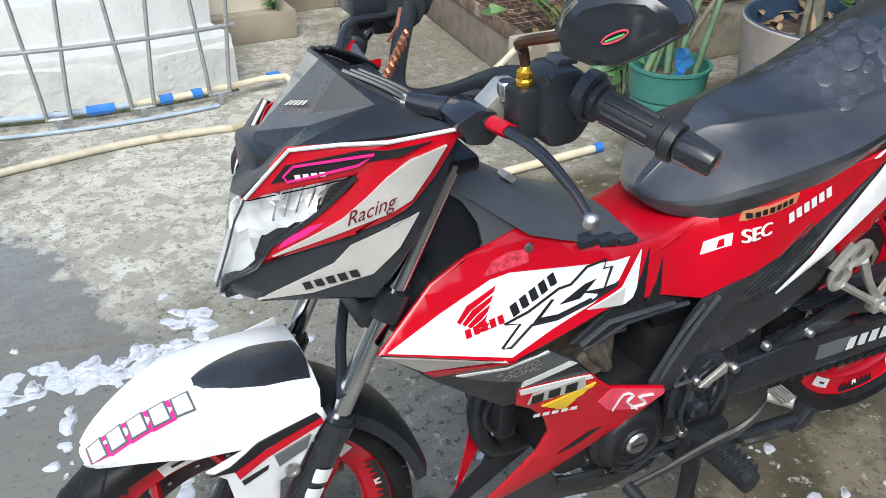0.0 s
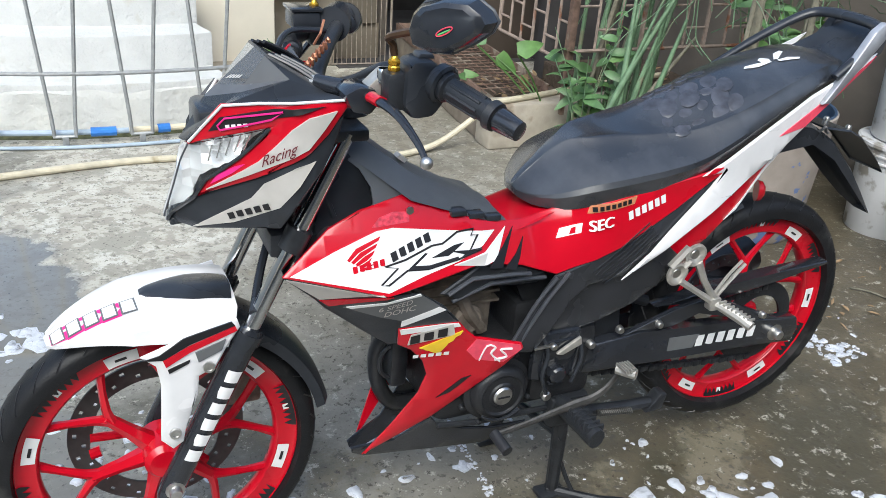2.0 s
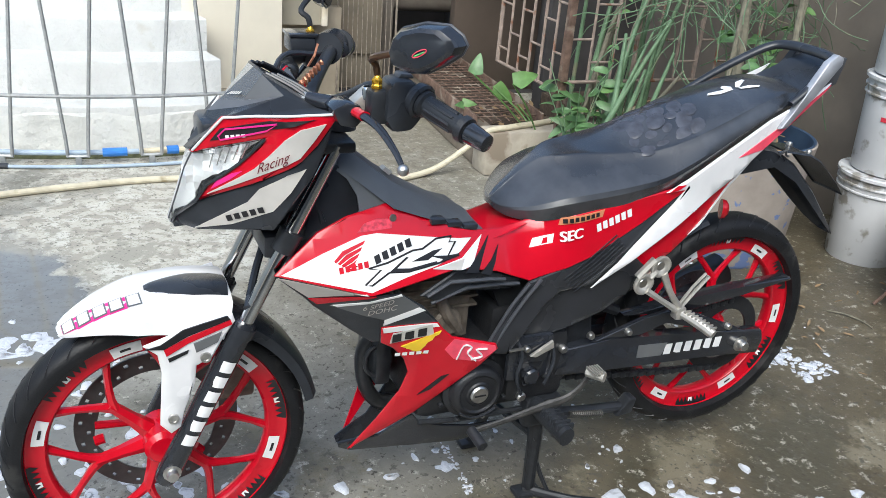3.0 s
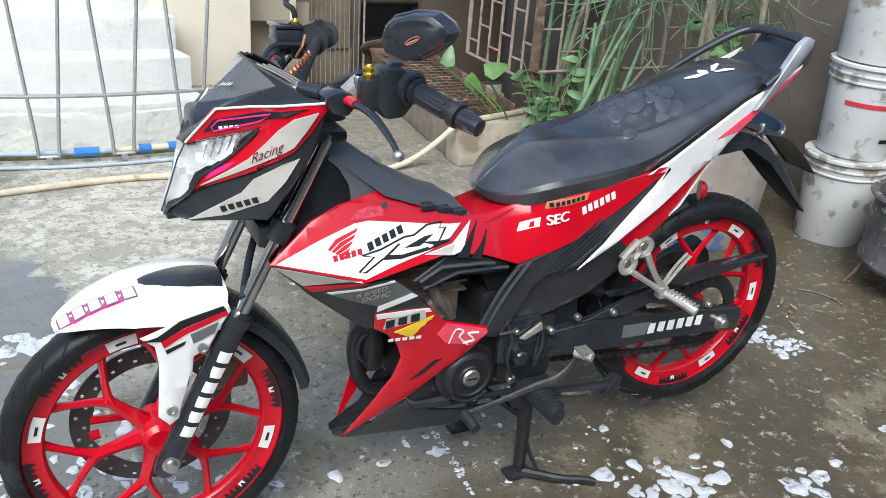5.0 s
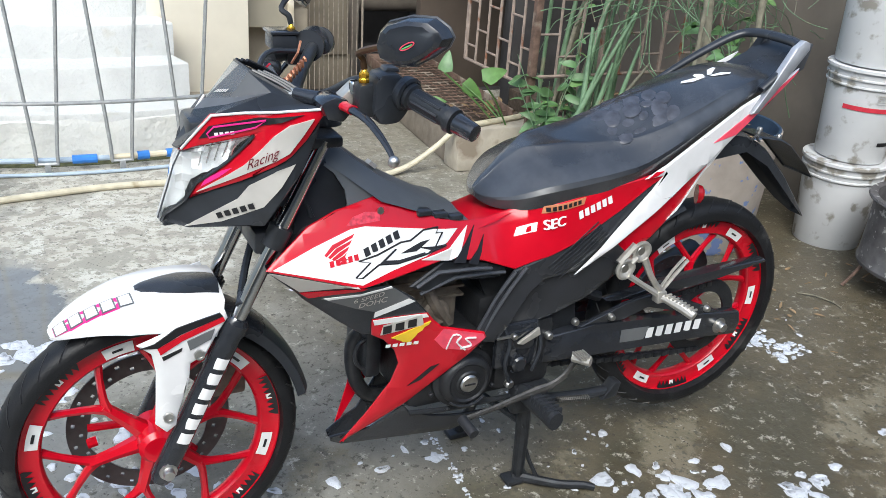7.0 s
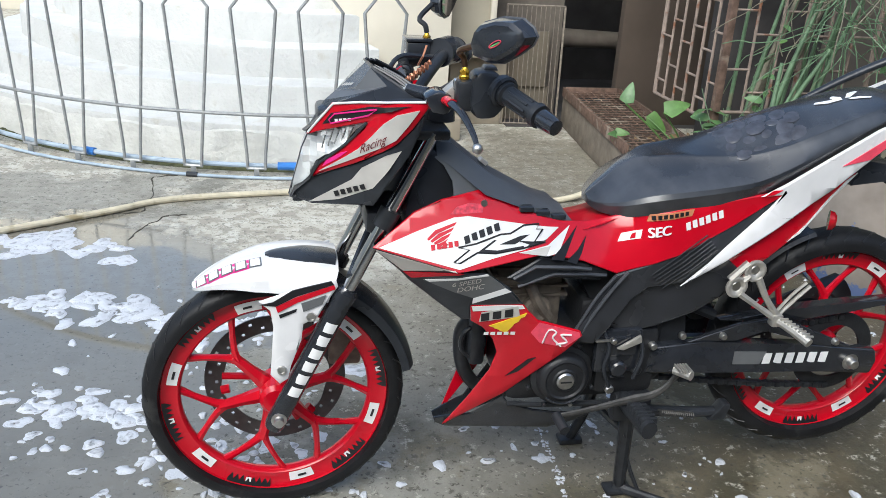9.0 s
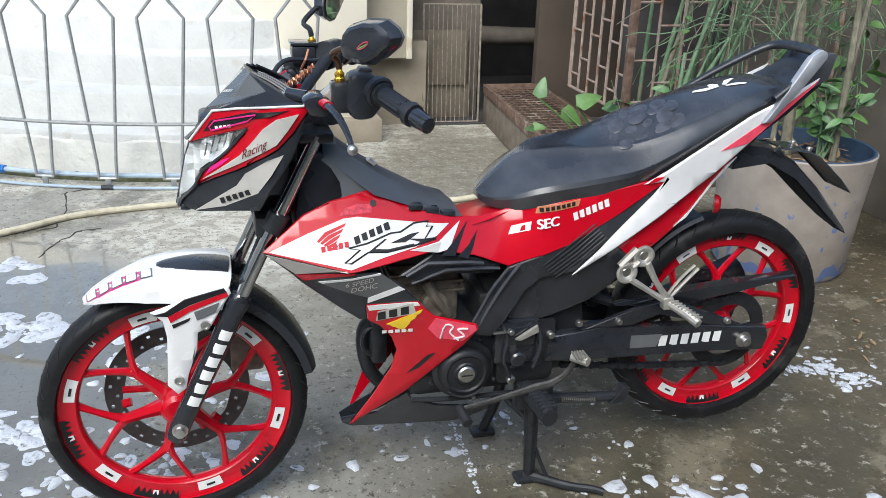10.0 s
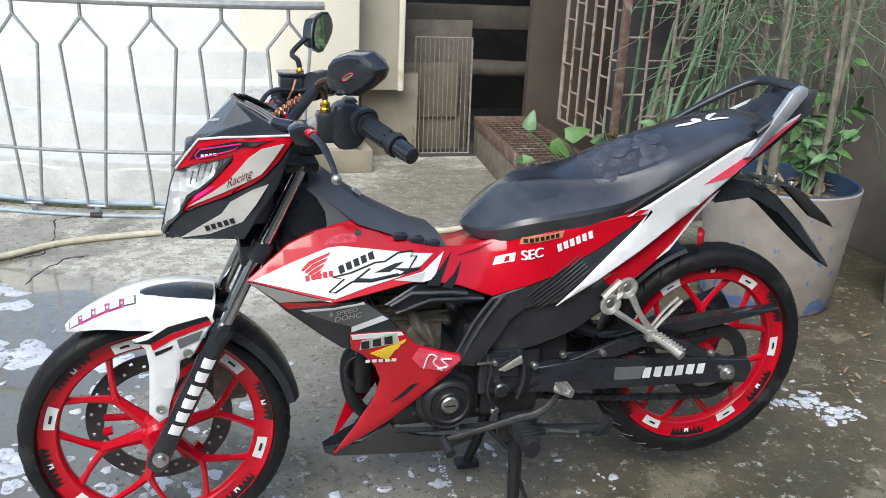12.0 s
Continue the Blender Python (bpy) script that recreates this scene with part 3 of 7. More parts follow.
L_RAIL = 3.4
for z, r, nm in ((0.30, 0.0085, "mid_rail"), (0.955, 0.019, "top_rail")):
    part(nm, tube([ring_at(s * L_RAIL / 40, z) for s in range(-1, 41)] if z > 0.5 else [ring_at(s * L_RAIL / 40 - 0.01, z) for s in range(41)],
                  r, 10), RAIL_GREY, railing)
PITCH = 0.293
for k in range(11):
    c = 0.079 + k * PITCH       # middle of a kite
    wl, wb = 0.098, 0.040
    for sgn in (-1, 1):
        part("upright", tube([ring_at(c + sgn * wb, 0.045), ring_at(c + sgn * wb * 1.08, 0.12), ring_at(c + sgn * wl, 0.765), ring_at(c, 0.885)],
                             0.0078, 6), RAIL_GREY, railing, smooth=30)
    part("spike", tube([ring_at(c, 0.88), ring_at(c, 0.95)], 0.0085, 6), RAIL_GREY, railing)
    part("foot_bar", tube([ring_at(c - wb - 0.005, 0.045), ring_at(c + wb + 0.005, 0.045)], 0.007, 6), RAIL_GREY, railing)
    part("foot", box(-0.012, 0.012, -0.008, 0.008, 0, 0.045, 0.002, Matrix.Translation(ring_at(c, 0))), RAIL_GREY, railing)

# pipes along the railing's foot
def ring_tube(s0, s1, z, r, out, n=24):
    return tube([ring_at(s0 + (s1 - s0) * i / n, z, RAIL_R + out) for i in range(n + 1)], r, 10)


pipe = thing("water_pipe", "pale blue plastic water pipe with bright blue joints along the railing", "pipe", at=(CX, CY - RAIL_R - 0.02, 0))
part("pipe_run", ring_tube(0.42, 3.2, 0.05, 0.0115, -0.035), PIPE_BLUE, pipe)
part("pipe_run", ring_tube(-0.12, 0.42, 0.05, 0.013, -0.035, 6), PIPE_CREAM, pipe, "cream plastic length")
part("pipe_run", tube([ring_at(-0.12, 0.05, RAIL_R - 0.035), (0.155, 2.40, 0.05), (0.17, 2.3, 0.03), (0.175, 2.1, 0.02)], 0.013, 10), PIPE_CREAM, pipe, "cream plastic length")
for s, ln in ((0.28, 0.05), (0.52, 0.10), (-0.17, 0.05), (0.16, 0.04), (1.5, 0.05)):
    part("joint", ring_tube(s - ln / 2, s + ln / 2, 0.05, 0.019, -0.035, 3), PIPE_JOINT, pipe)
thin = thing("thin_hose", "thin grey hose lying below the railing", "hose", at=(CX, CY - RAIL_R, 0))
part("hose_run", ring_tube(0.1, 3.2, 0.010, 0.0075, 0.03), PIPE_BLUE, thin)
part("coupling", ring_tube(0.93, 0.98, 0.012, 0.0125, 0.03, 3), BLACK_PLASTIC, thin, "black coupling")

hose = thing("garden_hose", "long yellowed garden hose crossing the yard onto the bed", "hose", at=(0, 2, 0))
part("hose_run", tube([(-2.6, 1.2, 0.014), (-1.9, 1.5, 0.014), (-1.31, 1.84, 0.014), (-1.1, 1.98, 0.014), (-0.8, 2.05, 0.014), (-0.4, 2.09, 0.014),
                       (0.1, 2.02, 0.014), (0.45, 1.925, 0.014), (0.57, 1.93, 0.014), (0.70, 1.965, 0.020), (0.80, 1.975, 0.055), (0.90, 1.965, 0.128), (0.99, 1.955, 0.202), (1.10, 1.968, 0.2145), (1.35, 2.04, 0.2145),
                       (1.5, 2.1, 0.22), (1.8, 2.2, 0.2), (2.2, 2.3, 0.2)], 0.0135, 10, 8), HOSE, hose)
stick = thing("pvc_pipe", "short cream plastic pipe with a blue end on the ground", "pipe", at=(0.7, 1.34, 0))
part("pipe_run", tube([(0.30, 1.30, 0.016), (0.92, 1.345, 0.016)], 0.0145, 12), PIPE_CREAM, stick)
part("end_cap", tube([(0.921, 1.345, 0.016), (0.955, 1.348, 0.016)], 0.018, 12), PIPE_JOINT, stick, "blue plastic end")

# ---- tubs, buckets and plants ----
def tub(name, label, x, y):
    t = thing(name, label, "pot", at=(x, y, 0))
    m = Matrix.Translation((x, y, 0))
    return t, m


pot, pm = tub("drum_planter", "old cut drum planter with chipped cream and blue paint", 1.575, 1.03)
part("body", lathe([(0.0, 0.0), (0.235, 0.0), (0.248, 0.02), (0.263, 0.26), (0.282, 0.465), (0.277, 0.470), (0.270, 0.465), (0.262, 0.39), (0.0, 0.39)], 48, pm, "Z"), POT_WHITE, pot)
nt = POT_WHITE.node_tree
chip = [n for n in nt.nodes if n.type == "MAP_RANGE" and abs(n.inputs["From Max"].default_value - 0.642) < 1e-4][0]
grow = nt.nodes.new("ShaderNodeMapRange")
grow.inputs["From Min"].default_value, grow.inputs["From Max"].default_value = 0.30, 0.0
grow.inputs["To Min"].default_value, grow.inputs["To Max"].default_value = -0.06, 0.13
axes = nt.nodes.new("ShaderNodeSeparateXYZ")
nt.links.new([n for n in nt.nodes if n.type == "TEX_COORD"][0].outputs["Object"], axes.inputs[0])
nt.links.new(axes.outputs["Z"], grow.inputs["Value"])
add = nt.nodes.new("ShaderNodeMath")
nt.links.new(chip.inputs["Value"].links[0].from_socket, add.inputs[0])
nt.links.new(grow.outputs["Result"], add.inputs[1])
nt.links.new(add.outputs[0], chip.inputs["Value"])
part("lining", lathe([(0.2765, 0.471), (0.272, 0.474), (0.265, 0.470), (0.255, 0.392), (0.259, 0.392), (0.2765, 0.471)], 48, pm, "Z"), POT_BLUE, pot, "blue inside of the drum")
part("soil", lathe([(0.0, 0.393), (0.264, 0.393), (0.2, 0.405), (0.0, 0.41)], 24, pm, "Z"), SOIL, pot)

gpot, gm = tub("plastic_pot", "green plastic pot with stems and blue film", 1.27, 1.42)
part("body", lathe([(0.0, 0.0), (0.1, 0.0), (0.108, 0.01), (0.125, 0.12), (0.121, 0.13), (0.13, 0.14), (0.14, 0.235), (0.147, 0.24), (0.147, 0.25), (0.135, 0.25), (0.128, 0.19), (0.0, 0.19)], 32, gm, "Z"),
     POT_GREEN, gpot)
part("soil", lathe([(0.0, 0.192), (0.126, 0.192), (0.06, 0.2), (0.0, 0.2)], 16, gm, "Z"), SOIL, gpot)
bm = bmesh.new()
pts = [[bm.verts.new((1.2 + 0.03 * u + 0.012 * math.sin(v * 2.1 + u), 1.31 + 0.015 * math.cos(v * 1.7 + u * 2), 0.24 + 0.022 * v - 0.01 * u)) for v in range(6)] for u in range(3)]
for a, b in zip(pts, pts[1:]):
    for i in range(5):
        bm.faces.new((a[i], a[i + 1], b[i + 1], b[i]))
part("film", bm, BLUE_CLOTH, gpot, "crumpled blue plastic film")

# stack of paint buckets
BX, BY = 2.118, 0.80
def bucket(x, y, z, r0, r1, h, label, turn=0.0):
    b = thing("paint_bucket", label, "bucket", "stacked paint buckets", (x, y, z))
    m = Matrix.Translation((x, y, z)) @ pose(0, 0, 0, 1.0, -1.2, turn)
    part("body", lathe([(0.0, 0.0), (r0, 0.0), (r0 + 0.003, 0.006), (r0 + (r1 - r0) * 0.78, h * 0.78), (r1 + 0.003, h * 0.8), (r1 + 0.003, h * 0.815),
                        (r1 - 0.002, h * 0.82), (r1, h * 0.87), (r1 + 0.006, h * 0.875), (r1 + 0.006, h * 0.89), (r1, h * 0.895), (r1 + 0.001, h * 0.97)], 40, m, "Z"), BUCKET, b)
    part("lid_rim", lathe([(0.0, h * 0.99), (r1 - 0.01, h * 0.99), (r1 + 0.004, h), (r1 + 0.011, h * 0.99), (r1 + 0.011, h * 0.96), (r1 + 0.003, h * 0.955), (0, h * 0.955)], 40, m, "Z"), BUCKET, b)
    return b, m


b1, m1 = bucket(BX, BY, 0.0, 0.125, 0.152, 0.36, "dirty white paint bucket at the foot of the stack")
b2, m2 = bucket(BX + 0.01, BY, 0.361, 0.128, 0.152, 0.36, "white paint bucket with a red-striped label, in the stack", 20)
b3, m3 = bucket(BX + 0.0, BY, 0.722, 0.13, 0.15, 0.38, "white printed paint bucket on top of the stack", 40)


def band(m, r0, r1, z0, z1, a0, a1, n=24):
    bm = bmesh.new()
    rows = []
    for k in range(n + 1):
        a = radians(a0 + (a1 - a0) * k / n)
        rows.append([bm.verts.new(m @ Vector((r * math.cos(a), r * math.sin(a), z))) for r, z in ((r0, z0), (r1, z1))])
    for a, b in zip(rows, rows[1:]):
        bm.faces.new((a[0], b[0], b[1], a[1]))
    return bm


# grey metal tub on thin rusty legs
TUB_GREY = mat("tub_metal", (0.11, 0.105, 0.105), 0.55, 0.3, vary=0.3, scale=20, bump=0.2, bscale=120,
               dirt=(0.42, 0.41, 0.39), dirt_scale=38.0, dirt_at=0.64)
basin = thing("metal_tub", "dull grey metal tub spattered with cement on thin rusty legs", "tub", at=(2.02, 0.28, 0))
basin_m = Matrix.Translation((2.02, 0.28, 0.10))
part("body", lathe([(0.0, 0.012), (0.226, 0.012), (0.228, 0.0), (0.24, 0.0), (0.243, 0.012), (0.238, 0.02), (0.234, 0.12), (0.233, 0.24), (0.225, 0.24), (0.224, 0.03), (0.0, 0.03)], 48, basin_m, "Z"), TUB_GREY, basin)
part("rim", lathe([(0.226, 0.236), (0.252, 0.238), (0.256, 0.244), (0.252, 0.25), (0.226, 0.248), (0.226, 0.236)], 48, basin_m, "Z"), TUB_GREY, basin, "flared rim")
for k in range(3):
    ang = radians(145 + 120 * k)
    cx, sy = math.cos(ang), math.sin(ang)
    part("leg", tube([(2.02 + 0.215 * cx, 0.28 + 0.215 * sy, 0.112), (2.02 + 0.245 * cx, 0.28 + 0.245 * sy, 0.05), (2.02 + 0.272 * cx, 0.28 + 0.272 * sy, 0.006)], 0.0065, 8), RUST, basin, "thin rusty leg")


RED_PRINT = mat("red_print", (0.5, 0.03, 0.05), 0.5)
GREY_PRINT = mat("grey_print", (0.35, 0.35, 0.36), 0.6)
part("printed_band", band(m2, 0.1455, 0.1467, 0.205, 0.222, 170, 290), RED_PRINT, b2, "red printed band")
part("printed_block", band(m2, 0.137, 0.1425, 0.05, 0.14, 262, 290, 8), RED_PRINT, b2, "red printed block")
part("printed_block", band(m2, 0.138, 0.139, 0.075, 0.09, 235, 255, 8), BLACK_DECAL, b2, "black printed bar")
for k in range(4):
    part("printed_bar", band(m2, 0.1478, 0.1484, 0.236 + k * 0.009, 0.239 + k * 0.009, 215, 270 - k * 9, 8), GREY_PRINT, b2)
for k in range(7):
    part("printed_bar", band(m3, 0.139 + k * 0.0008, 0.1395 + k * 0.0008, 0.12 + k * 0.02, 0.126 + k * 0.02, 235, 262 - (k % 3) * 6, 8), GREY_PRINT, b3)
part("paint_mark", band(m3, 0.139, 0.1425, 0.11, 0.19, 214, 219, 4), PIPE_JOINT, b3, "dark blue paint mark")



# plants
def blade(bm, base, aim, length, width, bend=0.25, up=Vector((0, 0, 1)), heart=0.0, n=8):
    """One leaf: a folded, bent blade from base along aim."""
    aim = Vector(aim).normalized()
    side = aim.cross(up)
    side = side.normalized() if side.length > 1e-3 else Vector((1, 0, 0))
    nrm = side.cross(aim).normalized()
    prev = None
    for k in range(n + 1):
        t = k / n
        c = Vector(base) + aim * (length * t) - nrm * (bend * length * t * t)
        w = width * 0.5 * (math.sin(math.pi * min(1, t ** (0.75 - 0.35 * heart))) ** 0.65 if 0 < t < 1 else 0.02)
        row = [bm.verts.new(c + side * w + nrm * w * 0.3), bm.verts.new(c), bm.verts.new(c - side * w + nrm * w * 0.3)]
        if prev:
            for i in range(2):
                bm.faces.new((prev[i], prev[i + 1], row[i + 1], row[i]))
        prev = row


def leaf_part(name, parent, material, *a, **k):
    bm = bmesh.new()
    blade(bm, *a, **k)
    return part(name, bm, material, parent, smooth=60)


rnd = random.Random(5)
# upright succulent stems behind the seat
stems = thing("stem_plant", "clump of tall upright green stems beside the kerb", "plant", at=(1.55, 1.75, 0))
for k in range(19):
    x, y = 1.42 + rnd.uniform(-0.10, 0.36), 1.70 + rnd.uniform(-0.1, 0.2)
    if k < 6:
        x, y = 1.27 + rnd.uniform(-0.07, 0.09), 1.42 + rnd.uniform(-0.06, 0.07)
    lean = rnd.uniform(0.05, 0.22) + (0.22 if k % 3 == 0 else 0)
    ly = rnd.uniform(-0.05, 0.12)
    h = rnd.uniform(0.75, 1.15) if k >= 6 else rnd.uniform(0.35, 0.6)
    r = rnd.uniform(0.009, 0.0145)
    part("stem", tube([(x, y, 0.0 if k >= 6 else 0.18), (x + lean * 0.42, y + ly * 0.4, 0.2 + h * 0.45), (x + lean, y + ly, 0.2 + h)], [r, r * 0.95, r * 0.5], 8, 4),
         STEM if k % 6 else TWIG, stems, smooth=60)

# broad-leaved weeds through the grating
weed = thing("broad_leaf_weed", "heart-leaved green weed growing through the grating", "plant", at=(1.2, 2.0, 0.2))
FACE = Vector((-0.35, -0.7, 0.6))
for base, top, aim, w, m in (((1.21, 2.0, 0.2), (0.905, 1.96, 0.46), (0.22, 0.12, 1.0), 0.066, LEAF), ((1.25, 1.97, 0.2), (1.055, 1.88, 0.44), (0.9, -0.1, 0.45), 0.085, LEAF_PALE),
                             ((1.25, 2.0, 0.2), (1.10, 2.15, 0.36), (0.6, -0.3, -0.35), 0.08, LEAF_PALE), ((1.26, 2.02, 0.2), (1.20, 2.08, 0.29), (0.5, -0.3, -0.9), 0.05, LEAF_DRY),
                             ((1.01, 2.3, 0.2), (0.995, 2.26, 0.25), (0.5, -0.3, 0.1), 0.05, LEAF_PALE), ((1.02, 2.3, 0.2), (1.01, 2.25, 0.24), (-0.5, -0.3, 0.2), 0.045, LEAF)):
    part("stalk", tube([base, ((base[0] + top[0]) / 2 + 0.012, (base[1] + top[1]) / 2, (base[2] + top[2]) / 2), top], 0.0042, 6, 3), LEAF_PALE, weed)
    leaf_part("leaf", weed, m, top, aim, w * 1.5, w, 0.25, up=FACE, heart=1.0, n=8)


def bush(name, label, at, n, height, spread, leaf, seed, stems_n=6, pale=0.2):
    """A leafy plant: thin branching stems with pointed leaves along them."""
    rn = random.Random(seed)
    b = thing(name, label, "plant", at=at)
    X, Y, Z = at
    for s in range(stems_n):
        a = rn.uniform(0, 6.28)
        tip = Vector((X + spread * math.cos(a) * rn.uniform(0.3, 1), Y + spread * math.sin(a) * rn.uniform(0.3, 1), Z + height * rn.uniform(0.55, 1)))
        line = catmull([(X + rn.uniform(-0.03, 0.03), Y + rn.uniform(-0.03, 0.03), Z), (X + (tip.x - X) * 0.35, Y + (tip.y - Y) * 0.35, Z + (tip.z - Z) * 0.55), tip], 6)
        part("stem", tube(line, [0.0045 - 0.003 * i / len(line) for i in range(len(line))], 6), STEM, b)
        for i in range(n):
            p = line[int(rn.uniform(0.25, 1) * (len(line) - 1))]
            q = rn.uniform(0, 6.28)
            leaf_part("leaf", b, LEAF_PALE if rn.random() < pale else LEAF, p, (math.cos(q), math.sin(q), rn.uniform(-0.5, 0.5)),
                      leaf * rn.uniform(0.6, 1.2), leaf * rn.uniform(0.3, 0.5), rn.uniform(0.1, 0.5), up=Vector((rn.uniform(-0.8, 0.4), rn.uniform(-1.0, 0.2), rn.uniform(0.2, 1.0))))
    return b


bush("leafy_herb", "bright green leafy herb beside the kerb", (1.27, 1.66, 0.0), 8, 0.60, 0.20, 0.10, 11, 7, 0.2)
bush("leafy_herb", "tall thin leafy herb beside the grille", (1.38, 1.68, 0.0), 12, 1.05, 0.06, 0.055, 12, 3, 0.25)
bush("drum_shrub", "young shrub with pointed green leaves in the drum planter", (1.70, 1.02, 0.40), 8, 0.46, 0.20, 0.068, 13, 7, 0.15)
bush("hanging_shrub", "leafy shrub behind the tail with small leaves", (1.85, 1.35, 0.0), 11, 1.4, 0.30, 0.09, 14, 10, 0.3)

for k, (x, y, r) in enumerate(((1.60, 1.12, 0.022), (1.72, 1.0, 0.014), (1.5, 1.08, 0.01), (1.78, 1.1, 0.012))):
    t = thing("woody_stem", "grey-brown woody stem rising from the drum planter", "plant", "woody stems", (x, y, 0.40))
    part("trunk", tube([(x, y, 0.39), (x + 0.02 * (k - 1), y + 0.01, 0.8), (x + 0.05 * (k - 1), y + 0.04, 1.25), (x + 0.06 * (k - 1), y + 0.05, 1.9)], [r, r * 0.9, r * 0.75, r * 0.5], 8, 4), TWIG, t)

# wiry vines hanging over the grille
vines = thing("wiry_vines", "tangle of thin green wiry vines over the grille", "vine", at=(1.7, 1.5, 1.2))
rnd = random.Random(21)
for k in range(280):
    x, y, z = 1.36 + rnd.uniform(0, 0.85), 1.4 + rnd.uniform(-0.3, 0.3), rnd.uniform(0.75, 1.5) if k % 3 else rnd.uniform(1.0, 1.4)
    pts = [Vector((x, y, z))]
    d = Vector((rnd.uniform(-1, 1), rnd.uniform(-0.4, 0.4), rnd.uniform(-0.6, 0.6)))
    for i in range(5):
        d = (d + Vector((rnd.uniform(-0.5, 0.5), rnd.uniform(-0.3, 0.3), rnd.uniform(-0.7, 0.3)))).normalized()
        pts.append(pts[-1] + d * rnd.uniform(0.05, 0.11))
    part("vine", tube(pts, rnd.uniform(0.0014, 0.0024), 5, 3), STEM if k % 6 else TWIG, vines, smooth=60)

# litter of dry leaves in the drum and on the bed
rnd = random.Random(77)
bm = bmesh.new()
for k in range(150):
    if k < 70:
        r, a = 0.25 * math.sqrt(rnd.random()), rnd.uniform(0, 6.28)
        p = (1.585 + r * math.cos(a), 1.03 + r * math.sin(a), 0.41 + rnd.uniform(0, 0.03))
    else:
        p = (rnd.uniform(1.13, 2.2), rnd.uniform(2.09, 2.45), 0.17 + rnd.uniform(0, 0.02))
        if 1.5 < p[0] < 1.74:
            continue
    blade(bm, p, (rnd.uniform(-1, 1), rnd.uniform(-1, 1), rnd.uniform(-0.2, 0.4)), rnd.uniform(0.03, 0.08), rnd.uniform(0.015, 0.03), rnd.uniform(-0.3, 0.5), n=4)
tagged(mesh_ob("leaf_litter", bm, LEAF_DRY, 60), "scattered dry brown leaf litter on the soil", "litter", kind="stuff")

# foliage and rubble far left beyond the steps
bush("yard_shrub", "light green shrub beyond the steps", (-2.05, 5.6, 0.0), 12, 0.9, 0.35, 0.16, 31, 10, 0.6)
rnd = random.Random(8)
rub = bmesh.new()
for k in range(60):
    s = rnd.uniform(0.03, 0.10)
    q = box(-s, s, -s * 0.7, s * 0.7, -s * 0.4, s * 0.4, s * 0.15,
            Matrix.Translation((-2.75 + rnd.uniform(-0.6, 0.6), 4.9 + rnd.uniform(-0.7, 0.9), s * 0.4)) @ pose(0, 0, 0, rnd.uniform(-30, 30), rnd.uniform(-30, 30), rnd.uniform(0, 180)))
    rub = join(rub, q)
tagged(mesh_ob("rubble", rub, KERB), "heap of broken concrete and litter beyond the steps", "rubble", kind="stuff")
bush("plinth_weed", "small green weed growing on the plinth", (0.31, 3.06, 0.13), 4, 0.12, 0.07, 0.06, 41, 4, 0.7)


# soap foam on the wet concrete
def foam_blob(bm, x, y, r, rn, h=0.004, k=11):
    """A flat, uneven pat of foam with a rounded edge."""
    h *= rn.uniform(0.5, 1.5)
    ph = [rn.uniform(0, 6.28) for _ in range(3)]
    st, an = rn.uniform(0.55, 1.0), rn.uniform(0, 3.14)
    rim, top = [], []
    for i in range(k):
        a = 2 * math.pi * i / k
        q = r * (1 + 0.22 * math.sin(2 * a + ph[0]) + 0.16 * math.sin(3 * a + ph[1]) + 0.1 * math.sin(5 * a + ph[2]))
        u, v = q * math.cos(a), q * math.sin(a) * st
        u, v = u * math.cos(an) - v * math.sin(an), u * math.sin(an) + v * math.cos(an)
        rim.append(bm.verts.new((x + u, y + v, 0.0004)))
        top.append(bm.verts.new((x + u * 0.75, y + v * 0.75, h)))
    for i in range(k):
        bm.faces.new((rim[i], rim[(i + 1) % k], top[(i + 1) % k], top[i]))
    bm.faces.new(top)


rn = random.Random(3)
bm = bmesh.new()
for k in range(420):
    x, y = rn.uniform(-1.4, 1.5), rn.uniform(-0.55, 1.05)
    if noise.noise(Vector((x * 1.6, y * 1.6, 3.3))) < -0.05:
        continue
    foam_blob(bm, x, y, abs(rn.gauss(0, 0.008)) + 0.003, rn, 0.0025)
for cx, cy, sx, sy, n, r in ((0.44, -0.25, 0.06, 0.06, 40, 0.014), (0.77, -0.35, 0.05, 0.02, 16, 0.013), (-0.62, -0.10, 0.14, 0.08, 70, 0.009), (1.13, 0.245, 0.05, 0.02, 40, 0.006), (1.22, 0.16, 0.04, 0.03, 40, 0.007), (-0.75, 0.78, 0.22, 0.14, 60, 0.013),
                             (-1.05, 0.25, 0.25, 0.2, 90, 0.012), (-0.75, 0.05, 0.15, 0.12, 40, 0.012)):
    for k in range(n):
        foam_blob(bm, cx + rn.gauss(0, sx), cy + rn.gauss(0, sy), abs(rn.gauss(0, r)) + 0.005, rn)
for x, y, r in ((-0.144, 0.064, 0.017), (-0.262, 0.062, 0.019), (0.43, 0.0, 0.017), (0.693, -0.163, 0.018), (-0.067, 0.114, 0.014), (-0.905, 0.838, 0.025), (-0.853, 0.7, 0.028), (0.576, -0.26, 0.03)):
    foam_blob(bm, x, y, r, rn, 0.005, 14)
for k in range(60):
    y = rn.uniform(-0.1, 0.26)
    foam_blob(bm, 0.017 + 0.06 * (y - 0.1) + rn.gauss(0, 0.005), y, rn.uniform(0.002, 0.007), rn, 0.002)
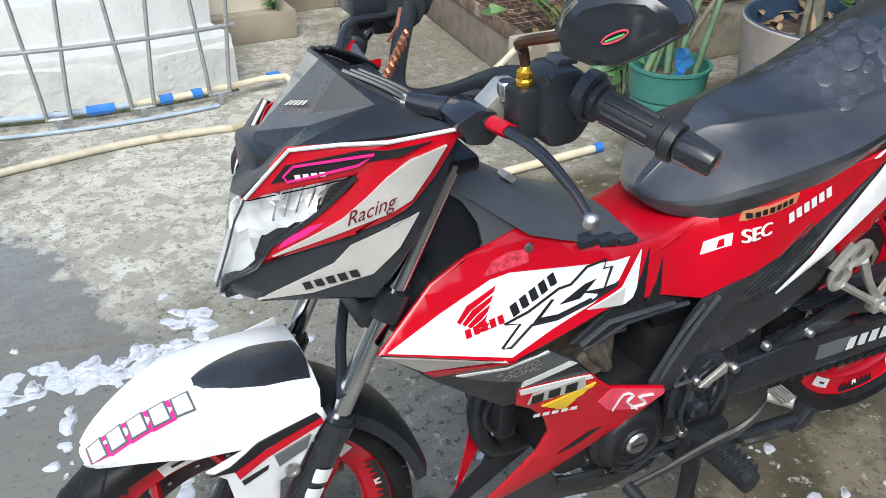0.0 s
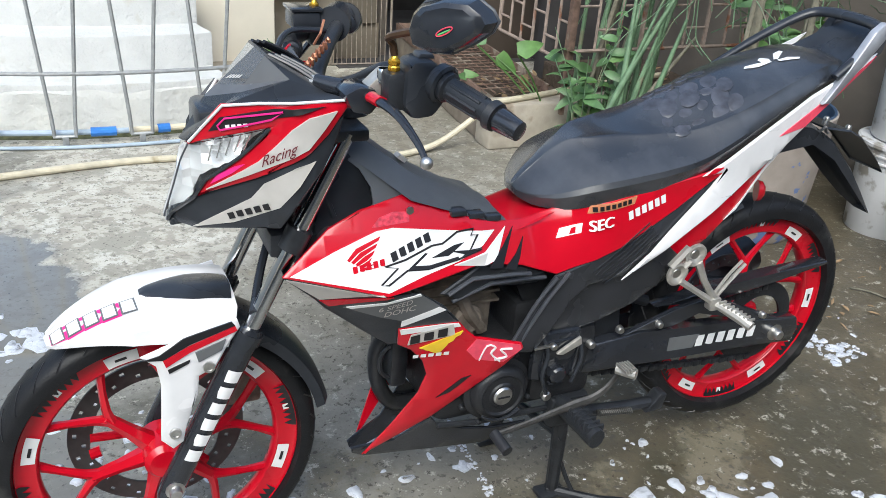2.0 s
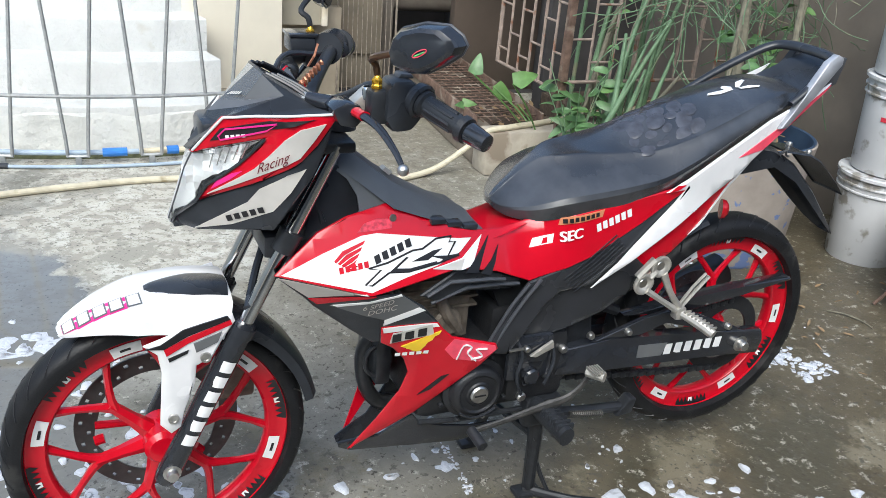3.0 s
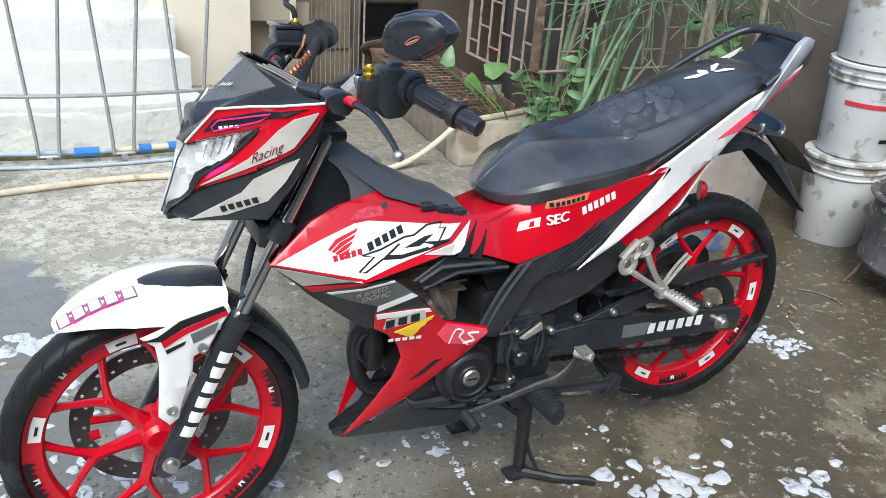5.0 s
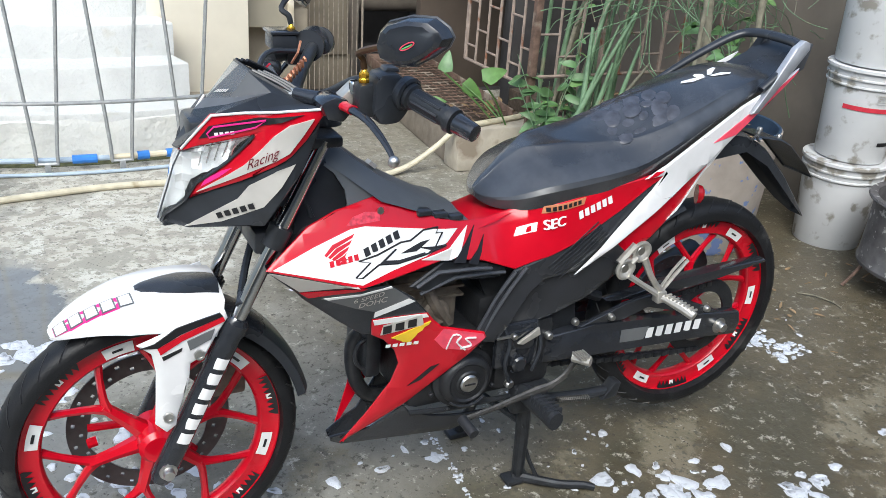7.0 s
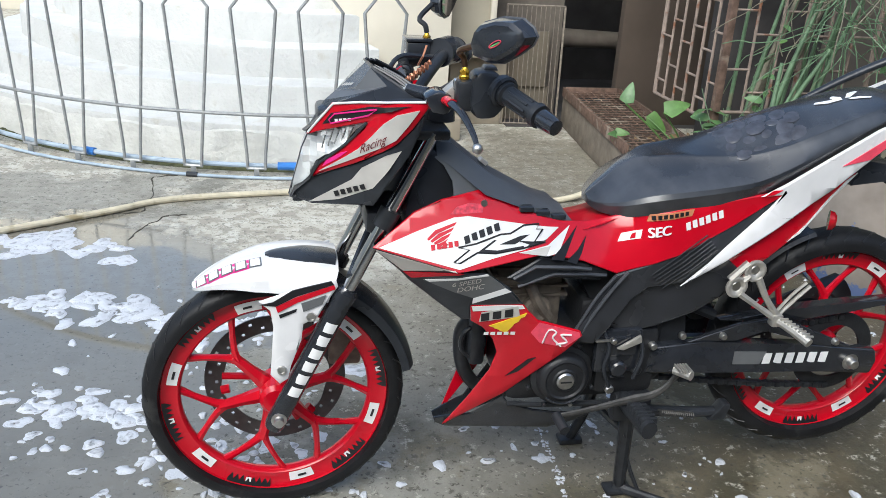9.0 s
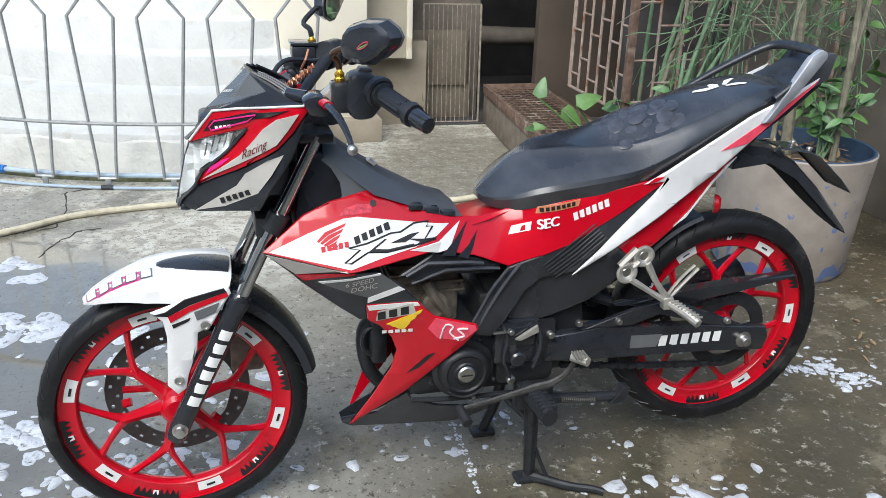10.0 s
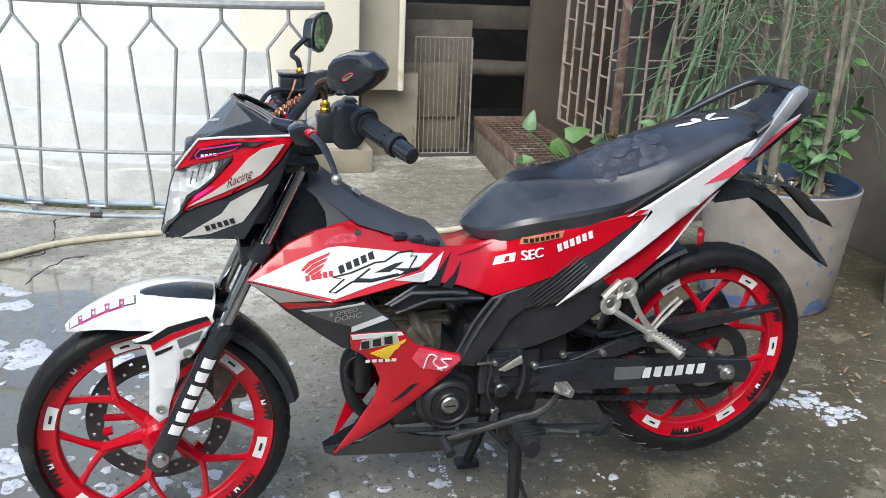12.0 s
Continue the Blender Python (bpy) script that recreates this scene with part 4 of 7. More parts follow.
for cx, cy, n in ((-0.72, 0.86, 16), (-0.5, 0.93, 7), (-0.9, 0.84, 8), (-1.0, 0.45, 10), (-0.7, 0.15, 8)):
    for k in range(n):
        foam_blob(bm, cx + rn.gauss(0, 0.09), cy + rn.gauss(0, 0.05), rn.uniform(0.012, 0.04), rn, 0.0012, 15)
tagged(mesh_ob("foam_spots", bm, FOAM, 60), "scattered white soap foam spots on the wet concrete", "foam", kind="stuff")
bm = bmesh.new()
for x0, y0, x1, y1, n, sx, sy, r in ((-1.85, 1.60, -1.18, 1.47, 26, 0.03, 0.045, 0.07), (-1.75, 1.10, -1.04, 0.95, 34, 0.04, 0.035, 0.055), (-1.30, 0.42, -0.93, 0.31, 26, 0.05, 0.04, 0.035), (-0.88, 0.86, -0.58, 0.84, 22, 0.04, 0.035, 0.030)):
    for k in range(n):
        t = rn.random()
        foam_blob(bm, x0 + (x1 - x0) * t + rn.gauss(0, sx), y0 + (y1 - y0) * t + rn.gauss(0, sy), r * rn.uniform(0.4, 1.1), rn, 0.004, 18)
tagged(mesh_ob("foam_sheet", bm, FOAM, 60), "white sheets of soap foam on the puddle", "foam", kind="stuff")


# twigs, chips and dry leaf bits near the buckets
rn = random.Random(51)
bm = bmesh.new()
for k in range(34):
    x, y = rn.uniform(1.35, 2.2), rn.uniform(0.02, 0.62)
    blade(bm, (x, y, 0.004), (rn.uniform(-1, 1), rn.uniform(-1, 1), 0.05), rn.uniform(0.012, 0.05), rn.uniform(0.006, 0.02), rn.uniform(-0.15, 0.15), n=4)
tagged(mesh_ob("yard_litter", bm, LEAF_DRY, 60), "dry leaf bits and chips on the damp concrete", "litter", kind="stuff")
twig = thing("twig", "thin curled dry twig lying on the concrete", "twig", at=(1.62, 0.36, 0))
part("stem", tube([(1.58, 0.44, 0.006), (1.62, 0.40, 0.008), (1.645, 0.34, 0.006), (1.64, 0.30, 0.005)], [0.003, 0.0035, 0.003, 0.0018], 6, 4), TWIG, twig)

CRACK = mat("crack_dirt", (0.05, 0.045, 0.036), 0.95, vary=0.3)
rn = random.Random(29)
bm = bmesh.new()
for pts in (((-1.07, 2.38), (-1.18, 2.35), (-1.15, 2.1), (-1.16, 1.88), (-1.3, 1.84)), ((-1.18, 1.56), (-1.13, 1.72), (-1.06, 1.83), (-0.98, 1.84))):
    line = []
    for (x0, y0), (x1, y1) in zip(pts, pts[1:]):
        for k in range(8):
            line.append((x0 + (x1 - x0) * k / 8 + rn.uniform(-0.008, 0.008), y0 + (y1 - y0) * k / 8 + rn.uniform(-0.008, 0.008), 0.0))
    bm = join(bm, tube(line, [rn.uniform(0.0015, 0.0042) for _ in line], 6))
tagged(mesh_ob("ground_crack", bm, CRACK, 60), "dark irregular cracks in the yard concrete", "crack", kind="stuff")
# ---- the motorcycle: front towards -x, left flank towards -y ----
bike = thing("motorcycle", "red and white motorcycle with black seat on its centre stand", "motorcycle")


def lerp_tab(tab, x):
    if x <= tab[0][0]:
        return tab[0][1]
    for (a, va), (b, vb) in zip(tab, tab[1:]):
        if x <= b:
            return va + (vb - va) * (x - a) / (b - a)
    return tab[-1][1]


def crease_z(x):
    return lerp_tab([(-0.46, 0.638), (-0.30, 0.600), (-0.13, 0.62), (0.03, 0.58)], x)


def crease_y(x):
    return lerp_tab([(-0.46, -0.126), (-0.30, -0.162), (-0.13, -0.150), (0.03, -0.13)], x)


def S_body(x, z):
    c = crease_z(x)
    if z >= c:
        return crease_y(x) + 0.55 * (z - c)
    base = max(-0.168, -0.165 + 0.25 * (0.6 - z) - 0.28 * (x + 0.17))
    w = math.exp(-(c - z) / 0.05)
    return base * (1 - w) + crease_y(x) * w


def S_side(x, z):
    low = 0.09 * (0.72 - z) if z > 0.72 else (-0.10 * (0.72 - z) if z > 0.60 else -0.012 + 0.09 * (0.60 - z))
    return -0.130 + low + 0.12 * max(0.0, x - 0.35) + 0.25 * max(0, z - 0.74) * (1 if x < 0.35 else 0.3) + 0.38 * max(0.0, z - 0.615) * max(0.0, min(1.0, 1 - (x + 0.03) / 0.16))


def S_head(x, z):
    return max(-0.156, -0.052 - 0.70 * (x + 0.59)) + 0.10 * max(0, 0.80 - z) + 0.72 * max(0.0, -0.575 - x)


def S_flank(x, z):
    t = max(0.0, min(1.0, x / 0.10))
    return S_body(x, max(z, crease_z(x))) * (1 - t) + S_side(x, z) * t


def S_red(x, z):
    return S_flank(x, z) if x > 0 else S_body(x, z)


def far_half(bm):
    """Narrows the far flank of the head, which is turned a little, and draws its front back."""
    for v in bm.verts:
        if v.co.y > 0:
            v.co.x += min(0.022, 1.2 * v.co.y)
            v.co.y *= 0.72
            v.co.z -= 0.014
    return bm


def put_on(surf, x0, z0, ang, lift=0.002):
    """Maps (u, v) of a decal to a flank surface, u running at ang degrees from the ground, from (x0, z0)."""
    c, s = math.cos(radians(ang)), math.sin(radians(ang))

    def place(u, v):
        x, z = x0 + u * c - v * s, z0 + u * s + v * c
        return Vector((x, surf(x, z) - lift, z))
    return place


def flank(name, outline, surf, material, label="", thick=0.005, lift=0.0, both=True, edge=0.003, parent=None, far=1.0):
    """A body panel on the left flank and its mirror on the right; returns the left one."""
    ob = part(name, shell(outline, surf, thick, lift, 1, edge=edge), material, parent or bike, label)
    if both:
        bm = shell(outline, surf, thick, lift, -1, edge=edge)
        bm = far_half(bm) if far < 1 else bm
        part(name, bm, material, parent or bike, label)
    return ob


def film(parent, outline, surf, material, label="", lift=0.0016, name="sticker"):
    return part(name, shell(outline, surf, 0.0012, lift, 1), material, parent, label)


# -- wheels --
def wheel(name, cx, cz, R, rim_r, half, material, off):
    """A cast wheel with six forked spokes, its tyre, and film marks on the rim."""
    m = Matrix.Translation((cx, 0, cz))
    ri = rim_r * 0.84
    w = half * 0.62
    rim = lathe([(rim_r, -w), (rim_r + 0.003, -w + 0.004), (rim_r - 0.006, -w + 0.008), (rim_r - 0.022, -w * 0.55), (ri + 0.004, -w * 0.6), (ri, -w * 0.45),
                 (ri - 0.002, 0), (ri, w * 0.45), (ri + 0.004, w * 0.6), (rim_r - 0.022, w * 0.55), (rim_r - 0.006, w - 0.008), (rim_r + 0.003, w - 0.004), (rim_r, w),
                 (rim_r - 0.003, 0), (rim_r, -w)], 72, m)
    hub = (lathe([(0.0, -0.045), (0.026, -0.045), (0.034, -0.035), (0.036, 0.035), (0.028, 0.045), (0, 0.045)], 32, m))
    ob = part(name, rim, material, bike, "red six-spoke cast wheel", smooth=40)
    part("hub", hub, material, ob)
    for k in range(6):
        a = radians(off + 60 * k)
        def P(r, da, y=0.0):
            return m @ Vector((r * math.cos(a + radians(da)), y, r * math.sin(a + radians(da))))
        rs = rim_r * 0.52
        arm = tube([P(0.028, 0), P(rs * 0.6, 0), P(rs, 0)], [0.017, 0.0115, 0.0095], 6, 2, 1.1)
        for s in (-1, 1):
            arm = join(arm, tube([P(rs * 0.9, 0), P(rs * 1.08, 5.5 * s), P(rim_r * 0.72, 14 * s), P(ri + 0.006, 19.5 * s)], [0.009, 0.0068, 0.0056, 0.0075], 6, 2, 1.25))
        part("spoke", arm, material, ob, smooth=45)
    # tyre with shallow cut grooves
    prof = [(rim_r + 0.002, -half * 0.66)]
    for i in range(15):
        t = -1 + 2 * i / 14
        prof.append((rim_r + (R - rim_r) * (math.cos(t * math.pi / 2) ** 0.55 if abs(t) < 1 else 0.12), half * (0.98 * math.sin(t * math.pi / 2) if abs(t) < 1 else 0.92 * t)))
    prof += [(rim_r + 0.002, half * 0.66), (rim_r - 0.004, 0)]
    prof.append(prof[0])
    tyre = lathe(prof, 96, m)
    part("tyre", tyre, RUBBER, ob, "black road tyre with slanted grooves", smooth=60)
    bm = bmesh.new()
    for s in (-1, 1):
        for k in range(34):
            a = 2 * math.pi * (k + (0.5 if s > 0 else 0)) / 34
            pts = []
            for j in range(4):
                t = 0.12 + 0.2 * j
                rr = rim_r + (R - rim_r) * math.cos(t * math.pi / 2) ** 0.55 - 0.0006
                aa = a + 0.05 * j
                pts.append(m @ Vector((rr * math.cos(aa), s * half * 0.98 * math.sin(t * math.pi / 2), rr * math.sin(aa))))
            bm = join(bm, tube(pts, 0.0022, 4))
    tagged(part("tread_groove", bm, BLACK_DECAL, ob, "dark tread grooves", smooth=0), kind="stuff")

    def rim_film(a0, a1, r0, r1, mm, lab, nseg=6, zig=0.0, lift=0.0016):
        bm = bmesh.new()
        rows = []
        for k in range(nseg + 1):
            a = radians(a0 + (a1 - a0) * k / nseg)
            z = zig if k % 2 else 0.0
            row = []
            for q in (r0 + z, r1):
                y = lerp_tab([(ri + 0.004, -w * 0.6), (rim_r - 0.022, -w * 0.55), (rim_r - 0.006, -w + 0.008), (rim_r + 0.003, -w + 0.004)], q) - lift
                row.append(bm.verts.new(m @ Vector((q * math.cos(a), y, q * math.sin(a)))))
            rows.append(row)
        for p, q in zip(rows, rows[1:]):
            bm.faces.new((p[0], q[0], q[1], p[1]))
        part("sticker", bm, mm, ob, lab, smooth=60)
    for k in range(6):
        a = off + 60 * k
        rim_film(a + 22, a + 36, ri + 0.006, rim_r - 0.010, WHITE_DECAL, "white rim film", 5)
        rim_film(a + 27, a + 32, ri + 0.014, rim_r - 0.018, BLACK_DECAL, "black bar on the rim film", 3, lift=0.0045)
        rim_film(a - 13, a + 11, ri + 0.030, rim_r + 0.002, BLACK_DECAL, "jagged black rim film", 15, -0.014)
        rim_film(a - 3, a, rim_r - 0.018, rim_r - 0.008, WHITE_DECAL, "white rim chip", 2, lift=0.0022)
    return ob


FX, FZ, RX, RZ = -0.642, 0.266, 0.609, 0.341
fw = wheel("front_wheel", FX, FZ, 0.270, 0.232, 0.038, RED, 15)
rw = wheel("rear_wheel", RX, RZ, 0.276, 0.227, 0.042, RED, 31)


def drilled_disc(cx, cz, y, r0, r1, parent, label, material=DISC):
    """A thin ring with two rows of real holes."""
    bm = bmesh.new()
    rad = [r0, r0 + (r1 - r0) * 0.22, r0 + (r1 - r0) * 0.4, r0 + (r1 - r0) * 0.6, r0 + (r1 - r0) * 0.78, r1]
    n, h = 108, 0.004
    at = lambda i, k: 2 * math.pi * (k % n) / n
    sides = [[[bm.verts.new((cx + (r + (0.004 * math.sin(6 * at(i, k)) if i == 0 else 0)) * math.cos(at(i, k)), y + o, cz + r * math.sin(at(i, k)))) for k in range(n)] for i, r in enumerate(rad)] for o in (0.0, h)]
    hole = lambda i, k: i < 0 or i > 4 or (i == 1 and k % 6 == 0) or (i == 3 and k % 6 == 3)
    F0, F1 = sides
    for i in range(5):
        for k in range(n):
            if hole(i, k):
                continue
            k2 = (k + 1) % n
            bm.faces.new((F0[i][k], F0[i][k2], F0[i + 1][k2], F0[i + 1][k]))
            bm.faces.new((F1[i][k], F1[i + 1][k], F1[i + 1][k2], F1[i][k2]))
            for gone, p, q in ((hole(i - 1, k), (i, k), (i, k2)), (hole(i + 1, k), (i + 1, k2), (i + 1, k)), (hole(i, (k - 1) % n), (i + 1, k), (i, k)), (hole(i, k2), (i, k2), (i + 1, k2))):
                if gone:
                    bm.faces.new((F0[p[0]][p[1]], F1[p[0]][p[1]], F1[q[0]][q[1]], F0[q[0]][q[1]]))
    return part("brake_disc", bm, material, parent, label, smooth=30)


drilled_disc(FX, FZ, 0.052, 0.113, 0.150, fw, "dark drilled brake disc")
for k in range(3):
    a = radians(40 + 120 * k)
    part("disc_lug", tube([(FX + 0.100 * math.cos(a + 0.55), 0.052, FZ + 0.100 * math.sin(a + 0.55)), (FX + 0.118 * math.cos(a + 0.55), 0.052, FZ + 0.118 * math.sin(a + 0.55))], 0.010, 8), RED, fw)
    part("disc_carrier", tube([(FX + 0.03 * math.cos(a), 0.045, FZ + 0.03 * math.sin(a)), (FX + 0.113 * math.cos(a + 0.25), 0.052, FZ + 0.113 * math.sin(a + 0.25))], 0.008, 8), RED, fw)
drilled_disc(RX, RZ, 0.056, 0.075, 0.105, rw, "dark drilled brake disc", BLACK_METAL)
part("caliper", box(-0.53, -0.46, 0.035, 0.075, 0.30, 0.40, 0.008), BROWN_CAST, bike, "brown cast brake caliper")

# -- front fork --
FORK_D = (Vector((-0.352, 0, 0.850)) - Vector((-0.637, 0, 0.262))).normalized()
for s in (-1, 1):
    y = s * 0.092
    def on(t, oy=0.0):
        return Vector((-0.637, y + oy, 0.262)) + FORK_D * t
    part("fork_tube", tube([on(0.26), on(0.655)], 0.0135, 20), CHROME, bike, "chromed fork tube")
    low = part("fork_leg", join(tube([on(-0.03), on(-0.02), on(0.0), on(0.10), on(0.27), on(0.30), on(0.31)], [0.016, 0.020, 0.021, 0.0205, 0.0215, 0.0225, 0.019], 20),
                                tube([on(0.285), on(0.303)], 0.0245, 20)), BLACK_GLOSS, bike, "black painted fork leg")
    part("axle_nut", lathe([(0.0, -0.012), (0.0095, -0.012), (0.0105, -0.009), (0.0105, 0.0), (0.016, 0.001), (0.016, 0.004), (0, 0.004)], 6 if s > 0 else 12,
                           Matrix.Translation((-0.637, y - 0.022 if s < 0 else y + 0.022, 0.264)) @ pose(0, 0, 0, 0, 0, 0 if s < 0 else 180)), STEEL, bike, "steel axle nut")
    part("fork_clamp", join(tube([on(0.452), on(0.49)], 0.021, 16), box(-0.47, -0.43, min(0, y), max(0, y), 0.655, 0.695, 0.006)), BLACK_METAL, bike)
    if s < 0:
        up = FORK_D.cross(Vector((0, 1, 0))).normalized()
        def fork_place(u, v):
            ang = (v - 0.014) / 0.0215
            return on(u) + (Vector((0, -1, 0)) * math.cos(ang) + up * math.sin(ang)) * 0.0232
        word(low, 6, 0.185, 0.022, lambda u, v: fork_place(0.062 + u, 0.025 - v), WHITE_DECAL, "white word bars down the fork leg", 0.15)
part("steering_stem", tube([(-0.45, 0, 0.67), (-0.345, 0, 0.88)], 0.028, 16), BLACK_METAL, bike)
part("fork_brace", tube([(-0.50, -0.1, 0.57), (-0.47, -0.02, 0.60), (-0.44, 0.03, 0.645)], 0.007, 8, 4), BLACK_PLASTIC, bike, "black brake hose")

# -- front mudguard --
def guard_loft(a0, a1, n, prof, cx=FX, cz=FZ):
    """prof(t) -> list of (radius, y) across the guard at t from 0 to 1."""
    bm = bmesh.new()
    rows = []
    for k in range(n + 1):
        t = k / n
        a = radians(a0 + (a1 - a0) * t)
        rows.append([bm.verts.new((cx + r * math.cos(a), y, cz + r * math.sin(a))) for r, y in prof(t)])
    for p, q in zip(rows, rows[1:]):
        for i in range(len(p) - 1):
            bm.faces.new((p[i], p[i + 1], q[i + 1], q[i]))
    bmesh.ops.recalc_face_normals(bm, faces=bm.faces[:])
    bmesh.ops.solidify(bm, geom=bm.faces[:], thickness=0.004)
    return bm


def white_prof(t):
    w = 0.022 + 0.068 * min(1, t * 2.2) ** 0.7 + 0.012 * t
    rt = 0.300 + 0.012 * math.sin(min(1, t) * 1.5) + 0.022 * t * t
    rb = 0.292 - 0.022 * min(1, t * 1.6)
    return [(rb, -w), (rb + (rt - rb) * 0.55, -w * 0.96), (rt - 0.006, -w * 0.72), (rt - 0.001, -w * 0.35), (rt, 0), (rt - 0.001, w * 0.35), (rt - 0.006, w * 0.72), (rb + (rt - rb) * 0.55, w * 0.96), (rb, w)]


mud = part("front_mudguard", guard_loft(122, 68, 22, white_prof), WHITE, bike, "white front mudguard with coloured films", smooth=50)


def black_prof(t):
    w = 0.062 - 0.012 * t
    rt = 0.300 - 0.004 * t
    return [(0.268, -w), (rt - 0.012, -w * 0.97), (rt - 0.002, -w * 0.6), (rt, 0), (rt - 0.002, w * 0.6), (rt - 0.012, w * 0.97), (0.268, w)]


part("rear_flap", guard_loft(74, 13, 20, black_prof), BLACK_PLASTIC, bike, "black rear half of the front mudguard", smooth=50)
def vent_w(t):
    return 0.046 * (0.02 + 0.98 * min(1.0, t * 1.7) ** 0.5)


bm = guard_loft(93, 69, 14, lambda t: [(0.300, -vent_w(t) - 0.012), (0.313 + 0.017 * t, -0.88 * vent_w(t) - 0.012), (0.318 + 0.022 * t, -0.3 * vent_w(t) - 0.012), (0.317 + 0.023 * t, 0.0), (0.317 + 0.019 * t, 0.4 * vent_w(t)),
                                       (0.310 + 0.018 * t, 0.88 * vent_w(t)), (0.300, vent_w(t))])
part("top_vent", bm, BLACK_PLASTIC, mud, "raised black insert on the mudguard")


def on_guard(quad, lift):
    vs, bm = [], bmesh.new()
    for aa, y in quad:
        y = max(y, -0.93 * max(yy for rr, yy in white_prof((122 - aa) / 54)))
        r = lerp_tab(sorted((yy, rr) for rr, yy in white_prof((122 - aa) / 54)), y) + lift
        vs.append(bm.verts.new((FX + r * math.cos(radians(aa)), y, FZ + r * math.sin(radians(aa)))))
    bm.faces.new(vs)
    return bm


for k in range(5):
    a, w = 119.8 - 5.3 * k, 0.030 + 0.001 * k
    y0 = -0.006 - 0.003 * k
    if k < 4:
        part("print_bar", on_guard([(a + 0.2, y0 - w - 0.0035), (a - 5.4, y0 - w - 0.0055), (a - 5.0, y0 - 0.002), (a + 0.4, y0 + 0.001)], 0.0009), MAGENTA, mud, "magenta shade behind the word bars", smooth=0)
    part("print_bar", on_guard([(a, y0 - w), (a - 4.5, y0 - w - 0.002), (a - 4.1, y0), (a + 0.2, y0)], 0.0016), GREY, mud, "dark edge of a word bar", smooth=0)
    part("print_bar", on_guard([(a - 0.5, y0 - w + 0.003), (a - 4.0, y0 - w + 0.001), (a - 3.6, y0 - 0.003), (a - 0.3, y0 - 0.003)], 0.0022), WHITE_DECAL, mud, "white word bar on the mudguard nose", smooth=0)


def S_flap(x, z):
    return -0.108 + 0.03 * max(0, z - 0.5)


cover = flank("fork_cover", [(-0.672, 0.524), (-0.60, 0.548), (-0.526, 0.566), (-0.522, 0.552), (-0.545, 0.518), (-0.562, 0.487), (-0.588, 0.475), (-0.592, 0.44), (-0.612, 0.385),
                             (-0.618, 0.356), (-0.634, 0.345), (-0.652, 0.366), (-0.648, 0.42), (-0.645, 0.47), (-0.650, 0.505)], S_flap, WHITE, "white fork cover with bolts")
film(cover, [(-0.669, 0.519), (-0.645, 0.524), (-0.608, 0.547), (-0.588, 0.552), (-0.535, 0.564), (-0.53, 0.557), (-0.60, 0.535), (-0.640, 0.515)], S_flap, BLACK_DECAL, "black film flash")
film(cover, [(-0.640, 0.514), (-0.60, 0.533), (-0.530, 0.556), (-0.527, 0.548), (-0.600, 0.522), (-0.636, 0.502)], S_flap, RED, "red film flash", 0.0022)
film(cover, [(-0.592, 0.520), (-0.545, 0.536), (-0.552, 0.518), (-0.588, 0.503)], S_flap, GREY, "grey film patch", 0.003)
film(cover, [(-0.634, 0.497), (-0.600, 0.509), (-0.602, 0.503), (-0.632, 0.490)], S_flap, BLACK_DECAL, "black film bar")
for x, z in ((-0.573, 0.492), (-0.630, 0.378)):
    part("bolt", lathe([(0.0, -0.004), (0.005, -0.004), (0.0055, -0.006), (0.009, -0.006), (0.0095, -0.001), (0.0, -0.001)], 16, Matrix.Translation((x, S_flap(x, z) - 0.001, z))), STEEL, cover, "steel bolt")

# -- head fairing --
COVER_GREY = mat("grey_cover_plastic", (0.082, 0.089, 0.1), 0.36, vary=0.12, scale=14, bump=0.05, bscale=700)
DARK_SCRIPT = mat("dark_red_print", (0.11, 0.008, 0.014), 0.4)
SCREEN_LIP = mat("screen_lip_plastic", (0.10, 0.102, 0.107), 0.25, vary=0.1)
head = flank("head_fairing", [(-0.535, 0.903), (-0.450, 0.918), (-0.372, 0.921), (-0.372, 0.912), (-0.400, 0.872), (-0.425, 0.846), (-0.495, 0.800), (-0.571, 0.758), (-0.555, 0.789), (-0.530, 0.813),
                              (-0.512, 0.831), (-0.494, 0.853), (-0.475, 0.879), (-0.520, 0.862), (-0.580, 0.839)], S_head, RED, "red headlamp fairing with films", far=0.72)
flank("lower_fairing", [(-0.570, 0.755), (-0.495, 0.797), (-0.425, 0.843), (-0.400, 0.868), (-0.376, 0.900), (-0.384, 0.868), (-0.402, 0.824), (-0.440, 0.765), (-0.462, 0.722), (-0.570, 0.701), (-0.607, 0.700), (-0.600, 0.724)],
      lambda x, z: S_head(x, z) + 0.006, BLACK_PLASTIC, "black lower headlamp fairing", far=0.72)
film(head, [(-0.389, 0.906), (-0.408, 0.879), (-0.429, 0.853), (-0.495, 0.811), (-0.558, 0.772), (-0.514, 0.808), (-0.492, 0.827), (-0.470, 0.854), (-0.451, 0.880), (-0.428, 0.897)], S_head, SILVER, "silver film", 0.0035)
film(head, [(-0.552, 0.862), (-0.538, 0.884), (-0.472, 0.907), (-0.405, 0.913), (-0.440, 0.903), (-0.477, 0.892), (-0.520, 0.873)], S_head, BLACK_DECAL, "black film panel")
part("sticker", tube([Vector((x, S_head(x, z) - 0.002, z)) for x, z in ((-0.577, 0.842), (-0.556, 0.872), (-0.534, 0.902), (-0.490, 0.912), (-0.450, 0.918), (-0.374, 0.921))], 0.0022, 6), WHITE_DECAL, head, "white film edge")
